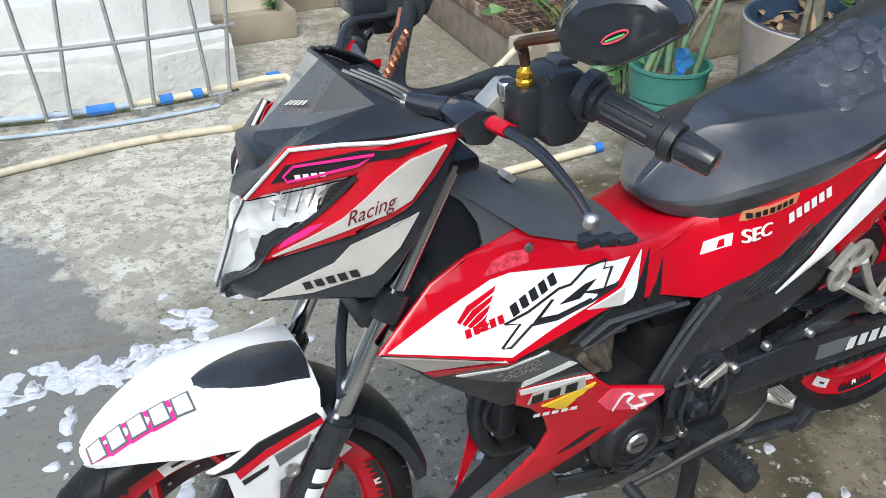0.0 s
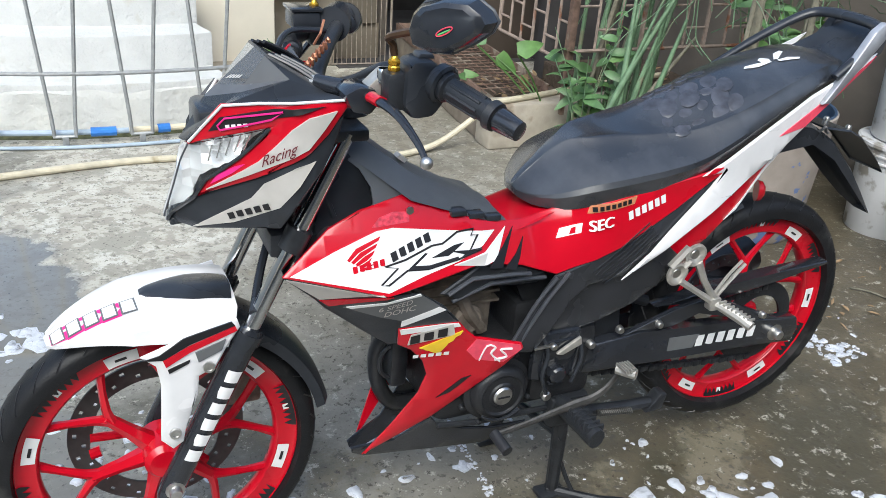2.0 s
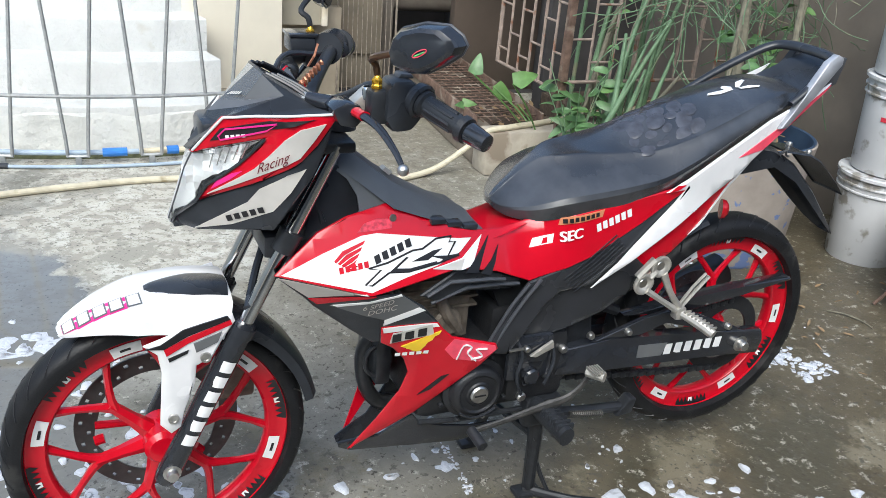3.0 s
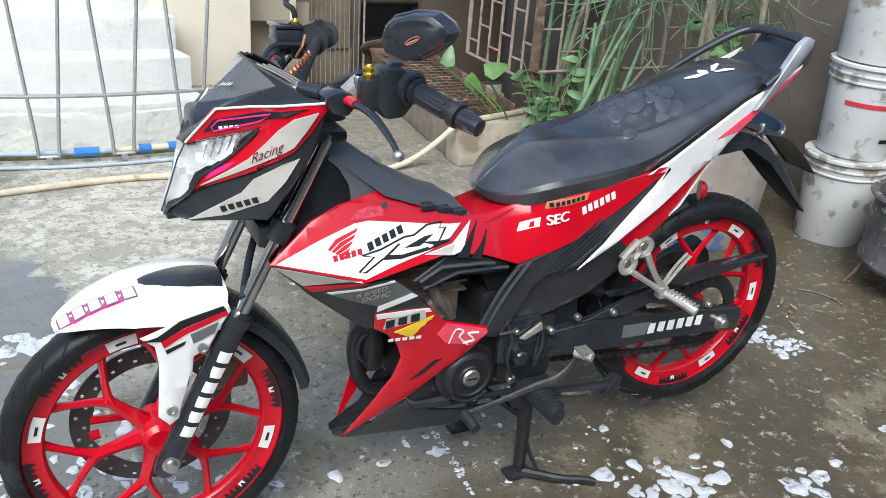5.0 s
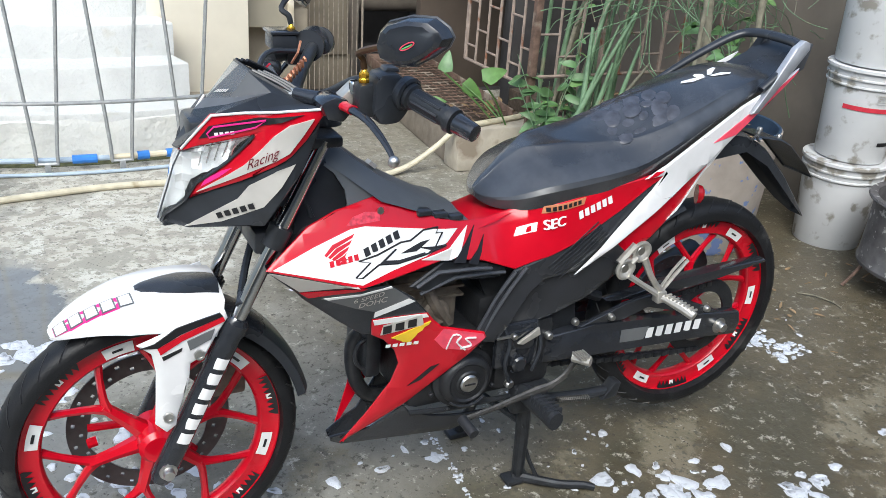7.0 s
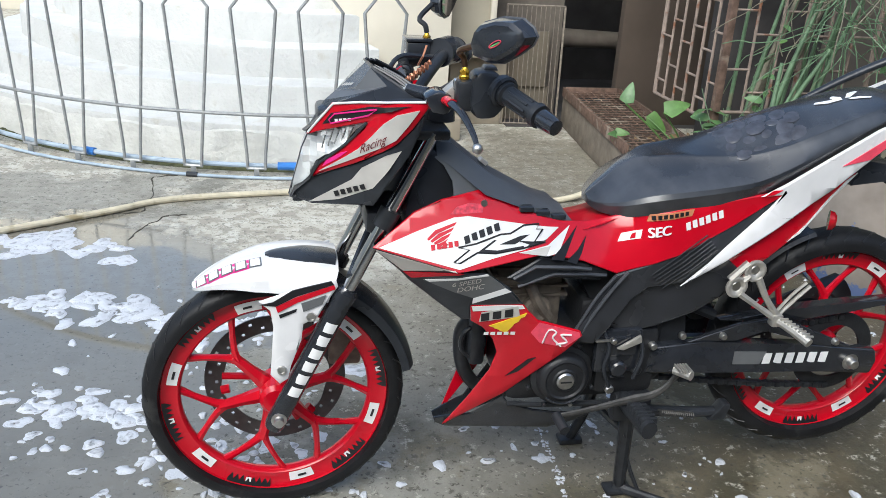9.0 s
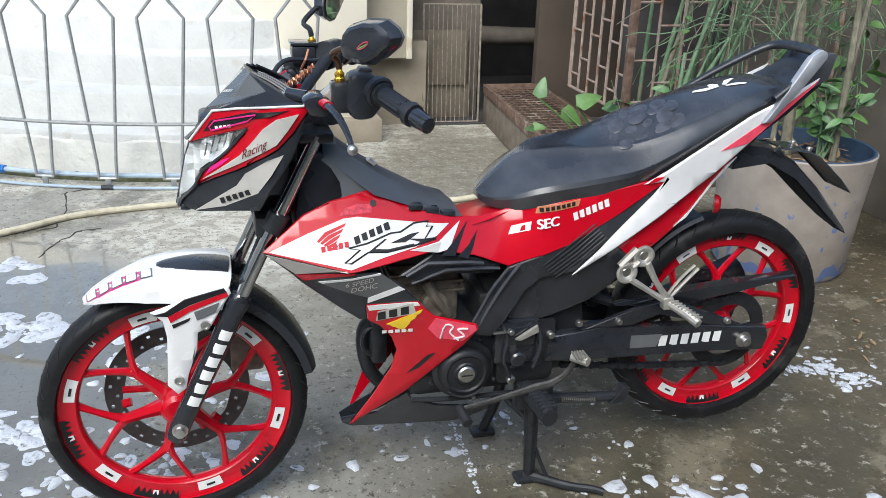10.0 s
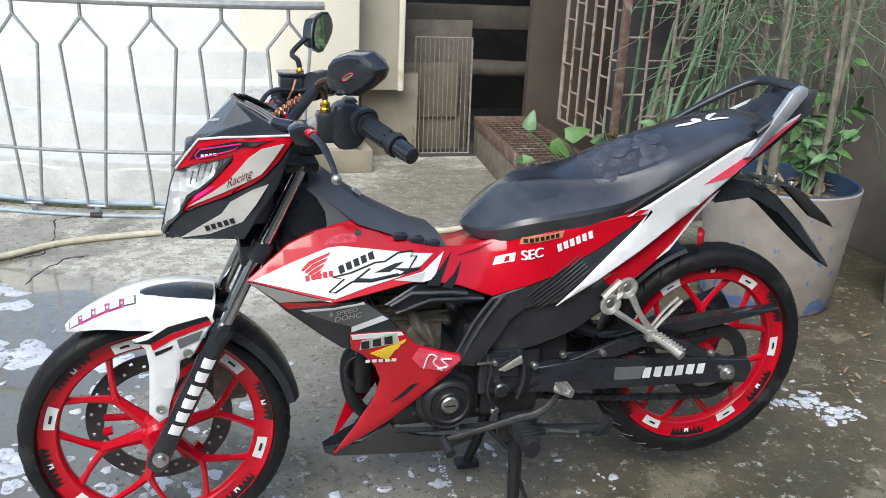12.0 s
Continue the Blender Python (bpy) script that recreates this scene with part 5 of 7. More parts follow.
bm = tube([Vector((x, S_head(x, z) - 0.003, z)) for x, z in ((-0.541, 0.872), (-0.532, 0.884), (-0.462, 0.904), (-0.476, 0.891), (-0.510, 0.877), (-0.538, 0.866))], 0.0016, 5, closed=True)
part("sticker", bm, MAGENTA, head, "magenta film outline")
word(head, 4, 0.030, 0.005, put_on(S_head, -0.531, 0.870, 14, 0.0035), WHITE_DECAL, "small white word bars")
# pink sheen of the red paint, laid on as a magenta shape
film(head, [(-0.552, 0.782), (-0.545, 0.797), (-0.522, 0.814), (-0.509, 0.820), (-0.526, 0.803)], S_head, MAGENTA, "magenta sheen painted on the red fairing")
part("lettering", lettering("Racing", put_on(S_head, -0.490, 0.8200, 33, 0.0052), 0.0195, 0.95), DARK_SCRIPT, head, "dark red script on the silver film", smooth=0)
lowf = [o for o in bike.children if o.name.startswith("lower_fairing")][0]
film(lowf, [(-0.575, 0.704), (-0.500, 0.766), (-0.484, 0.792), (-0.446, 0.821), (-0.417, 0.832), (-0.440, 0.795), (-0.464, 0.757), (-0.522, 0.722)], lambda x, z: S_head(x, z) + 0.006, SILVER, "silver film")
word(lowf, 5, 0.062, 0.010, put_on(lambda x, z: S_head(x, z) + 0.006, -0.528, 0.727, 27, 0.004), BLACK_DECAL, "black word bars")

# lamp: clear lens over a bright faceted reflector
LENS = [(-0.579, 0.838), (-0.520, 0.860), (-0.477, 0.878), (-0.496, 0.853), (-0.514, 0.831), (-0.532, 0.813), (-0.557, 0.789), (-0.573, 0.757), (-0.600, 0.720), (-0.606, 0.702), (-0.611, 0.704), (-0.597, 0.767), (-0.588, 0.809)]
def facet(x, z):
    return S_head(x, z) + 0.014 + 0.02 * noise.cell(Vector((x * 52 + z * 14, z * 40 - x * 12, 1.7))) * min(1.0, max(0.0, -0.03 - S_head(x, z)) / 0.03)


far_lamp = far_half(shell(LENS, facet, 0.003, 0, -1, 0.013))
lamp = part("headlamp", join(shell(LENS, facet, 0.003, 0, 1, 0.013),
                             far_lamp), REFLECTOR, bike, "bright faceted headlamp reflector", smooth=12)
for s in (1, -1):
    bm = shell(LENS, lambda x, z: S_head(x, z) - 0.002, 0.003, 0, s)
    bm = far_half(bm) if s < 0 else bm
    o = part("lens", bm, CLEAR, lamp, "clear headlamp lens")
    o.visible_shadow = False
part("bulb_housing", lathe([(0.0, 0.0), (0.012, 0.0), (0.026, -0.012), (0.028, -0.014), (0.030, -0.012), (0.014, 0.004), (0.0, 0.004)], 8, Matrix.Translation((-0.528, -0.072, 0.842)) @ pose(0, 0, 0, 0, 0, -25) @ Matrix.Diagonal((0.9, 0.6, 0.5, 1))), REFLECTOR, lamp, "bright lamp bowl", smooth=10)
for k in range(5):
    part("reflector_rib", tube([(-0.552 + 0.011 * k, S_head(-0.552 + 0.011 * k, 0.83) + 0.008, 0.815 + 0.006 * k), (-0.543 + 0.011 * k, S_head(-0.543 + 0.011 * k, 0.85) + 0.008, 0.852 + 0.003 * k)], 0.0016, 5), CHROME, lamp)
part("lens_trim", tube([Vector((x, S_head(x, z) - 0.002, z)) for x, z in ((-0.478, 0.878), (-0.497, 0.852), (-0.515, 0.830), (-0.533, 0.812), (-0.558, 0.788), (-0.574, 0.756), (-0.601, 0.718), (-0.607, 0.702))], 0.0028, 6), BLACK_GLOSS, lamp, "black rim under the lens")
part("lens_trim", tube([Vector((x, S_head(x, z) - 0.001, z)) for x, z in ((-0.578, 0.838), (-0.588, 0.809), (-0.597, 0.767), (-0.611, 0.706))], 0.0016, 6), GREY_PLASTIC, lamp, "grey lens edge")
bm = bmesh.new()
prof = [(x, -S_head(x, z) - 0.002, z) for x, z in ((-0.579, 0.840), (-0.588, 0.809), (-0.597, 0.767), (-0.611, 0.704))]
L_ = [bm.verts.new((x, -w, z)) for x, w, z in prof]
C_ = [bm.verts.new((x + 0.004, 0, z)) for x, w, z in prof]
R_ = [bm.verts.new((x + 0.022, 0.72 * w, z)) for x, w, z in prof]
for A, B in ((L_, C_), (C_, R_)):
    for i in range(3):
        bm.faces.new((A[i], B[i], B[i + 1], A[i + 1]))
o = part("front_lens", bm, CLEAR, lamp, "clear front of the headlamp")
o.visible_shadow = False
part("lamp_back", box(-0.56, -0.42, -0.045, 0.045, 0.735, 0.88, 0.01), BLACK_PLASTIC, bike)
part("chin", join(slab([(-0.605, 0.692), (-0.603, 0.706), (-0.55, 0.716), (-0.45, 0.718), (-0.45, 0.702)], -0.014, 0.014, 0.004), box(-0.57, -0.45, -0.055, 0.055, 0.702, 0.718, 0.006), box(-0.46, -0.40, -0.09, 0.09, 0.735, 0.84, 0.01)), BLACK_PLASTIC, bike)


def plate(quads, material, name, parent, label="", thick=0.004):
    bm = bmesh.new()
    for q in quads:
        bm.faces.new([bm.verts.new(p) for p in q])
    bmesh.ops.remove_doubles(bm, verts=bm.verts[:], dist=1e-5)
    bmesh.ops.recalc_face_normals(bm, faces=bm.faces[:])
    bmesh.ops.solidify(bm, geom=bm.faces[:], thickness=thick)
    return part(name, bm, material, parent, label, smooth=20)


A = {"fc": (-0.576, 0.0, 0.836), "pc": (-0.524, 0.0, 0.906), "lc": (-0.544, 0.0, 0.888), "bc": (-0.470, -0.012, 0.962)}
for s, k in ((-1, "l"), (1, "r")):
    q = 1.0 if s < 0 else 0.72
    A["f" + k], A["b" + k] = (-0.587 if s < 0 else -0.560, s * 0.036 * q, 0.841), ((-0.465, -0.054, 0.959) if s < 0 else (-0.471, 0.026, 0.960))
    A["c" + k], A["m" + k] = (-0.580 if s < 0 else -0.552, s * 0.060 * q, 0.845), (-0.531, s * 0.093 * q, 0.903)
    A["e" + k], A["g" + k] = (-0.374, s * 0.156 * q, 0.922), (-0.392, s * 0.105 * q, 0.918)
    A["p" + k], A["n" + k] = (-0.493, s * 0.044, 0.916), (-0.439, s * 0.092 * q, 0.934)
    if s > 0:
        A["n" + k], A["m" + k], A["c" + k], A["f" + k] = (-0.425, 0.056, 0.922), (-0.505, 0.052, 0.884), (-0.546, 0.034, 0.845), (-0.562, 0.020, 0.841)
        A["e" + k], A["g" + k] = (-0.365, 0.112, 0.906), (-0.392, 0.075, 0.908)
    A["l" + k] = (-0.502, s * 0.058 * q, 0.909)
screen = plate([(A["pc"], A["pl"], A["bl"], A["bc"]), (A["pc"], A["bc"], A["br"], A["pr"])], SMOKE, "windscreen", bike, "small smoked windscreen", 0.003)
for k in "lr":
    plate([(A["p" + k], A["n" + k], A["b" + k])], SMOKE_SIDE, "windscreen_side", bike, "smoked windscreen side", 0.003)
    plate([(A["pc"], A["lc"], A["l" + k], A["p" + k]), (A["p" + k], A["l" + k], A["n" + k])], SCREEN_LIP, "screen_lip", bike, "grey lip of the windscreen", 0.004)
    plate([(A["fc"], A["f" + k], A["l" + k], A["lc"]), (A["f" + k], A["c" + k], A["m" + k], A["l" + k]), (A["l" + k], A["m" + k], A["n" + k]), (A["m" + k], A["e" + k], A["g" + k], A["n" + k]), (A["n" + k], A["g" + k], A["b" + k])],
          BLACK_PLASTIC, "cowl_top", bike, "black top of the head fairing")
    # raised ribs of the hood behind the screen
    for j in range(3):
        P, Q = Vector(A["b" + k]).lerp(Vector(A["g" + k]), 0.0), Vector(A["g" + k])
        off = Vector((0.006 + 0.009 * j, 0, 0.002 - 0.001 * j))
        part("hood_rib", tube([P + off, P.lerp(Q, 0.5) + off + Vector((0, 0, 0.004)), Q + off], 0.003, 6, 3), BLACK_PLASTIC, bike)
plate([(A["bl"], A["bc"], A["br"], A["gr"], A["gl"])], BLACK_PLASTIC, "dash_hood", bike)
word(screen, 5, 0.026, 0.010, lambda u, v: Vector(A["pc"]).lerp(Vector(A["pl"]), 0.15 + u * 24).lerp(Vector(A["bl"]), 0.16 + v * 12) + Vector((-0.003, -0.001, 0.003)), SILVER, "pale word bars on the windscreen")
plate([((-0.386, 0.113, 0.930), (-0.415, 0.070, 0.916), (-0.372, 0.085, 0.906))], COVER_GREY, "hood_ear", bike, "grey inner face of the fairing tip", 0.004)
part("fairing_edge", tube([(-0.384, 0.115, 0.932), (-0.418, 0.072, 0.919), (-0.452, 0.050, 0.905)], 0.0028, 6), RED, bike, "red edge of the far fairing tip")
fin = part("side_fin", tube([(-0.508, 0.078, 0.890), (-0.530, 0.076, 0.855), (-0.548, 0.072, 0.825), (-0.556, 0.070, 0.806)], [0.003, 0.006, 0.006, 0.003], 8, 4, 2.2), BLACK_PLASTIC, bike, "dark edge of the far fairing")
part("fin_edge", tube([(-0.511, 0.071, 0.893), (-0.535, 0.069, 0.857), (-0.553, 0.065, 0.827), (-0.560, 0.063, 0.806)], 0.0024, 6, 4), WHITE, fin, "white edge line")
part("fin_chip", tube([(-0.545, 0.066, 0.842), (-0.552, 0.065, 0.829)], 0.0036, 6), RED, fin, "red film chip")
part("instrument", box(-0.44, -0.39, -0.045, 0.045, 0.905, 0.932, 0.010, pose(0, 0, 0)), BLACK_PLASTIC, bike, "black instrument housing")

# -- tank and leg shield --
tank = flank("body_cowl", [(-0.460, 0.638), (-0.381, 0.699), (-0.328, 0.721), (-0.255, 0.738), (-0.187, 0.714), (-0.132, 0.691), (-0.088, 0.680), (-0.03, 0.674), (0.0, 0.676), (0.05, 0.688), (0.155, 0.712), (0.26, 0.73), (0.37, 0.750), (0.362, 0.738), (0.265, 0.677), (0.155, 0.617), (0.095, 0.597), (0.027, 0.577), (-0.047, 0.607),
                            (-0.13, 0.627), (-0.297, 0.597)], S_red, RED, "red body cowl with white and black films", edge=0.002, both=False)
FAR_COWL = [(-0.460, 0.638), (-0.381, 0.699), (-0.328, 0.721), (-0.255, 0.728), (-0.187, 0.680), (-0.132, 0.632), (-0.088, 0.612), (-0.03, 0.605), (0.02, 0.612), (0.07, 0.66), (0.155, 0.715), (0.26, 0.73), (0.37, 0.750),
            (0.362, 0.738), (0.265, 0.677), (0.155, 0.617), (0.095, 0.597), (0.027, 0.577), (-0.047, 0.590), (-0.13, 0.600), (-0.297, 0.597)]
part("body_cowl", shell(FAR_COWL, S_red, 0.005, 0, -1, edge=0.002), RED, bike, "red body cowl on the far flank")
film(tank, [(-0.449, 0.639), (-0.376, 0.668), (-0.306, 0.692), (-0.279, 0.694), (-0.188, 0.682), (-0.098, 0.671), (-0.126, 0.653), (-0.172, 0.636), (-0.236, 0.622), (-0.299, 0.605)], S_body, WHITE_DECAL, "large white film", 0.0014)
# lighter red: the print's pattern together with a painted gloss reflection
film(tank, [(-0.313, 0.697), (-0.300, 0.710), (-0.276, 0.716), (-0.248, 0.714), (-0.250, 0.700)], S_body, mat("red_pattern_and_gloss", (0.55, 0.045, 0.075), 0.3, vary=0.45, scale=130), "pattern and painted reflection on the red film", 0.001)
film(tank, [(-0.182, 0.631), (-0.123, 0.642), (-0.074, 0.672), (-0.101, 0.627), (-0.124, 0.624)], S_body, WHITE_DECAL, "white film flash")
film(tank, [(-0.180, 0.631), (-0.134, 0.639), (-0.118, 0.641), (-0.128, 0.6245)], S_body, SILVER, "silver film flash", 0.0024)
film(tank, [(-0.118, 0.618), (-0.083, 0.645), (-0.058, 0.669), (-0.079, 0.633), (-0.091, 0.613)], S_body, BLACK_DECAL, "black film flash", 0.002)
film(tank, [(-0.084, 0.611), (-0.058, 0.628), (-0.038, 0.650), (-0.050, 0.622), (-0.063, 0.604)], S_body, BLACK_DECAL, "black film flash", 0.002)
# wing mark: five feathers over a bar
for k in range(5):
    xr, zr, xl, zl = -0.302 - 0.006 * k, 0.685 - 0.0095 * k, -0.359 + 0.006 * k, 0.6555 - 0.0032 * k
    film(tank, [(xl, zl), (xl + 0.016, zl + 0.40 * (zr - zl) + 0.003), (xr, zr), (xr - 0.004, zr - 0.0055), (xl + 0.019, zl + 0.38 * (zr - zl) - 0.002), (xl + 0.003, zl - 0.0026)], S_body, RED, "red feather mark", 0.0026)
word(tank, 5, 0.056, 0.0095, put_on(S_body, -0.352, 0.6365, 9, 0.003), RED, "red word bars")
word(tank, 5, 0.078, 0.013, put_on(S_body, -0.287, 0.6475, 18.5, 0.003), BLACK_DECAL, "black word bars")
# big slanted emblem: black outline strokes on the white film
EMB = [(-0.310, 0.617), (-0.279, 0.638), (-0.301, 0.642), (-0.265, 0.648), (-0.217, 0.663), (-0.198, 0.664), (-0.170, 0.678), (-0.140, 0.680), (-0.146, 0.671), (-0.133, 0.671), (-0.152, 0.648), (-0.129, 0.649), (-0.173, 0.639), (-0.228, 0.631), (-0.264, 0.633), (-0.298, 0.616)]
part("sticker", tube([Vector((x, S_body(x, z) - 0.0016, z)) for x, z in EMB], 0.0018, 6, closed=True), BLACK_DECAL, tank, "black edge of the slanted emblem")
for pts in ([(-0.266, 0.632), (-0.230, 0.654), (-0.226, 0.653), (-0.250, 0.638), (-0.225, 0.636), (-0.173, 0.643), (-0.172, 0.639), (-0.228, 0.630)], [(-0.220, 0.646), (-0.178, 0.660), (-0.160, 0.662), (-0.182, 0.650), (-0.190, 0.646)],
            [(-0.186, 0.652), (-0.153, 0.650), (-0.128, 0.651), (-0.173, 0.638), (-0.161, 0.645)]):
    film(tank, pts, S_body, BLACK_DECAL, "black stroke of the slanted emblem", 0.0022)
part("bolt", lathe([(0.0, -0.004), (0.006, -0.004), (0.007, -0.001), (0.0, 0.0)], 12, Matrix.Translation((-0.247, S_body(-0.247, 0.716) - 0.001, 0.716))), STEEL, tank, "steel bolt")

shroud = flank("lower_shroud", [(-0.460, 0.637), (-0.297, 0.596), (-0.242, 0.592), (-0.196, 0.560), (-0.163, 0.522), (-0.264, 0.512), (-0.26, 0.476), (-0.275, 0.474), (-0.32, 0.508), (-0.389, 0.566), (-0.405, 0.585)],
               S_body, BLACK_PLASTIC, "dark lower shroud with grey film")
film(shroud, [(-0.455, 0.634), (-0.400, 0.588), (-0.345, 0.598), (-0.308, 0.603), (-0.303, 0.5975), (-0.38, 0.616)], S_body, SILVER, "silver film triangle")
film(shroud, [(-0.400, 0.586), (-0.300, 0.5975), (-0.290, 0.595), (-0.345, 0.582), (-0.384, 0.572)], S_body, RED, "red film stripe", 0.002)
film(shroud, [(-0.362, 0.570), (-0.300, 0.582), (-0.240, 0.590), (-0.200, 0.558), (-0.262, 0.532), (-0.30, 0.545)], S_body, GREY, "dark grey film")
film(shroud, [(-0.262, 0.532), (-0.205, 0.560), (-0.192, 0.552), (-0.262, 0.518)], S_body, WHITE_DECAL, "white film flash", 0.0022)
film(shroud, [(-0.358, 0.571), (-0.300, 0.5835), (-0.242, 0.592), (-0.24, 0.5885), (-0.30, 0.579), (-0.35, 0.567)], S_body, WHITE_DECAL, "white film edge", 0.0026)
part("lettering", lettering("6 SPEED", put_on(S_body, -0.308, 0.560, 13, 0.003), 0.016, 0.25), SILVER, shroud, "grey printed words", smooth=0)
part("lettering", lettering("DOHC", put_on(S_body, -0.297, 0.546, 13, 0.003), 0.0175, 0.25), SILVER, shroud, "grey printed words", smooth=0)

knee = flank("knee_cowl", [(-0.264, 0.512), (-0.163, 0.522), (-0.150, 0.505), (-0.130, 0.486), (-0.046, 0.468), (-0.040, 0.456), (-0.066, 0.413), (-0.17, 0.283), (-0.283, 0.175), (-0.240, 0.262),
                           (-0.205, 0.345), (-0.197, 0.395), (-0.210, 0.430), (-0.234, 0.458), (-0.258, 0.472)], S_body, RED, "red lower cowl with white films")
film(knee, [(-0.262, 0.510), (-0.185, 0.519), (-0.165, 0.520), (-0.160, 0.513), (-0.258, 0.498)], S_body, WHITE_DECAL, "white film flash")
film(knee, [(-0.243, 0.472), (-0.241, 0.496), (-0.174, 0.519), (-0.167, 0.494)], S_body, SILVER, "white edge of the word bars", 0.002)
word(knee, 3, 0.069, 0.019, put_on(S_body, -0.240, 0.4745, 17, 0.0032), BLACK_DECAL, "black word bars with white edge", lean=0.2)
for k in range(4):
    film(knee, [(-0.222 + 0.010 * k, 0.464 - 0.0045 * k), (-0.155 - 0.010 * k, 0.503 - 0.0135 * k), (-0.158 - 0.010 * k, 0.4945 - 0.0135 * k), (-0.208 + 0.010 * k, 0.4595 - 0.0045 * k)], S_body, YELLOW, "yellow feather mark", 0.0026)
word(knee, 5, 0.064, 0.008, put_on(S_body, -0.230, 0.440, 7, 0.003), WHITE_DECAL, "white word bars")
film(knee, [(-0.140, 0.455), (-0.127, 0.482), (-0.048, 0.465), (-0.044, 0.455), (-0.070, 0.425), (-0.12, 0.432)], S_body, PINK, "faded red film patch", 0.0014)
for pts in (((-0.114, 0.432), (-0.107, 0.466), (-0.092, 0.462), (-0.097, 0.447), (-0.078, 0.428)), ((-0.062, 0.458), (-0.082, 0.456), (-0.068, 0.440), (-0.088, 0.432))):
    part("sticker", tube([Vector((x, S_body(x, z) - 0.002, z)) for x, z in pts], 0.0034, 5, 3, 0.5), WHITE_DECAL, knee, "white brush-stroke emblem")
film(knee, [(-0.172, 0.335), (-0.135, 0.385), (-0.120, 0.392), (-0.150, 0.350)], S_body, BLACK_DECAL, "black slot")

# -- belly pan --
def S_belly(x, z):
    return min(-0.012, S_body(min(x, -0.05), min(z, 0.30)) + 0.010)


BELLY = [(-0.302, 0.186), (-0.298, 0.172), (-0.276, 0.163), (-0.06, 0.190), (0.02, 0.218), (0.03, 0.232), (-0.04, 0.236), (-0.10, 0.238), (-0.150, 0.250), (-0.165, 0.270), (-0.225, 0.210), (-0.275, 0.196)]
part("belly_pan", shell(BELLY, S_belly, 0.005, 0, 1, edge=0.003), BLACK_GLOSS, bike, "black belly pan")
part("belly_pan", shell(BELLY, S_belly, 0.005, 0, -1, edge=0.003), BLACK_GLOSS, bike, "black belly pan")

# -- engine --
eng = part("crankcase", box(-0.17, 0.16, -0.095, 0.095, 0.264, 0.43, 0.025), ENGINE, bike, "black engine crankcase")
part("gearbox", box(-0.02, 0.18, -0.085, 0.085, 0.35, 0.50, 0.02), ENGINE, eng)
part("clutch_housing", box(0.02, 0.16, -0.11, 0.0, 0.28, 0.44, 0.02), ENGINE, eng)
part("crank_cover", lathe([(0.0, -0.022), (0.024, -0.022), (0.027, -0.019), (0.039, -0.018), (0.043, -0.021), (0.049, -0.019), (0.055, -0.012), (0.058, 0.0), (0.068, 0.004), (0.068, 0.02), (0.0, 0.02)], 40, Matrix.Translation((-0.052, -0.112, 0.335))), ENGINE, eng, "round black crank cover")
part("plug", lathe([(0.0, -0.004), (0.0165, -0.004), (0.0185, -0.002), (0.0195, 0.0), (0.0, 0.001)], 24, Matrix.Translation((-0.052, -0.134, 0.335))), STEEL, eng, "steel inspection plug")
part("plug_slot", box(-0.064, -0.040, -0.1395, -0.137, 0.3335, 0.3365), BLACK_DECAL, eng)
part("cylinder", box(-0.20, -0.05, -0.06, 0.06, 0.40, 0.60, 0.02), BROWN_CAST, eng, "dusty brown cylinder")
for k in range(4):
    part("fin", box(-0.205, -0.045, -0.066, 0.066, 0.50 + 0.02 * k, 0.505 + 0.02 * k), BROWN_CAST, eng)
part("cylinder_stub", join(lathe([(0.0, -0.02), (0.024, -0.02), (0.03, -0.014), (0.03, 0.0), (0, 0)], 20, Matrix.Translation((-0.11, -0.062, 0.475))), tube([(-0.13, -0.075, 0.53), (-0.11, -0.08, 0.49), (-0.08, -0.07, 0.45)], 0.012, 8, 4)), BROWN_CAST, eng)
part("radiator", join(box(-0.235, -0.20, -0.03, 0.09, 0.32, 0.50, 0.01), tube([(-0.228 + 0.026 * math.cos(a), -0.02, 0.375 + 0.034 * math.sin(a)) for a in [2 * math.pi * k / 20 for k in range(20)]], 0.005, 8, closed=True)), BLACK_METAL, bike, "black radiator with round fan shroud")
part("header_pipe", tube([(-0.20, 0.0, 0.44), (-0.245, 0.02, 0.38), (-0.225, 0.03, 0.27), (-0.15, 0.05, 0.22), (0.1, 0.08, 0.22), (0.45, 0.12, 0.30), (0.75, 0.13, 0.40)], [0.016, 0.016, 0.016, 0.016, 0.018, 0.035, 0.045], 12, 5), BLACK_METAL, bike, "black exhaust pipe")
for x, z, r in ((0.075, 0.385, 0.02), (0.065, 0.42, 0.011), (0.11, 0.345, 0.012), (0.055, 0.30, 0.01), (0.14, 0.40, 0.009)):
    part("bolt", lathe([(0.0, -0.010), (r * 0.7, -0.010), (r, -0.006), (r, 0.004), (0.0, 0.004)], 14, Matrix.Translation((x, -0.113, z))), BLACK_METAL if r > 0.01 else STEEL, eng)
part("sprocket_cover", join(box(0.01, 0.115, -0.122, -0.10, 0.34, 0.445, 0.012), box(0.03, 0.10, -0.127, -0.118, 0.385, 0.43, 0.004)), BLACK_GLOSS, eng, "black sprocket cover")

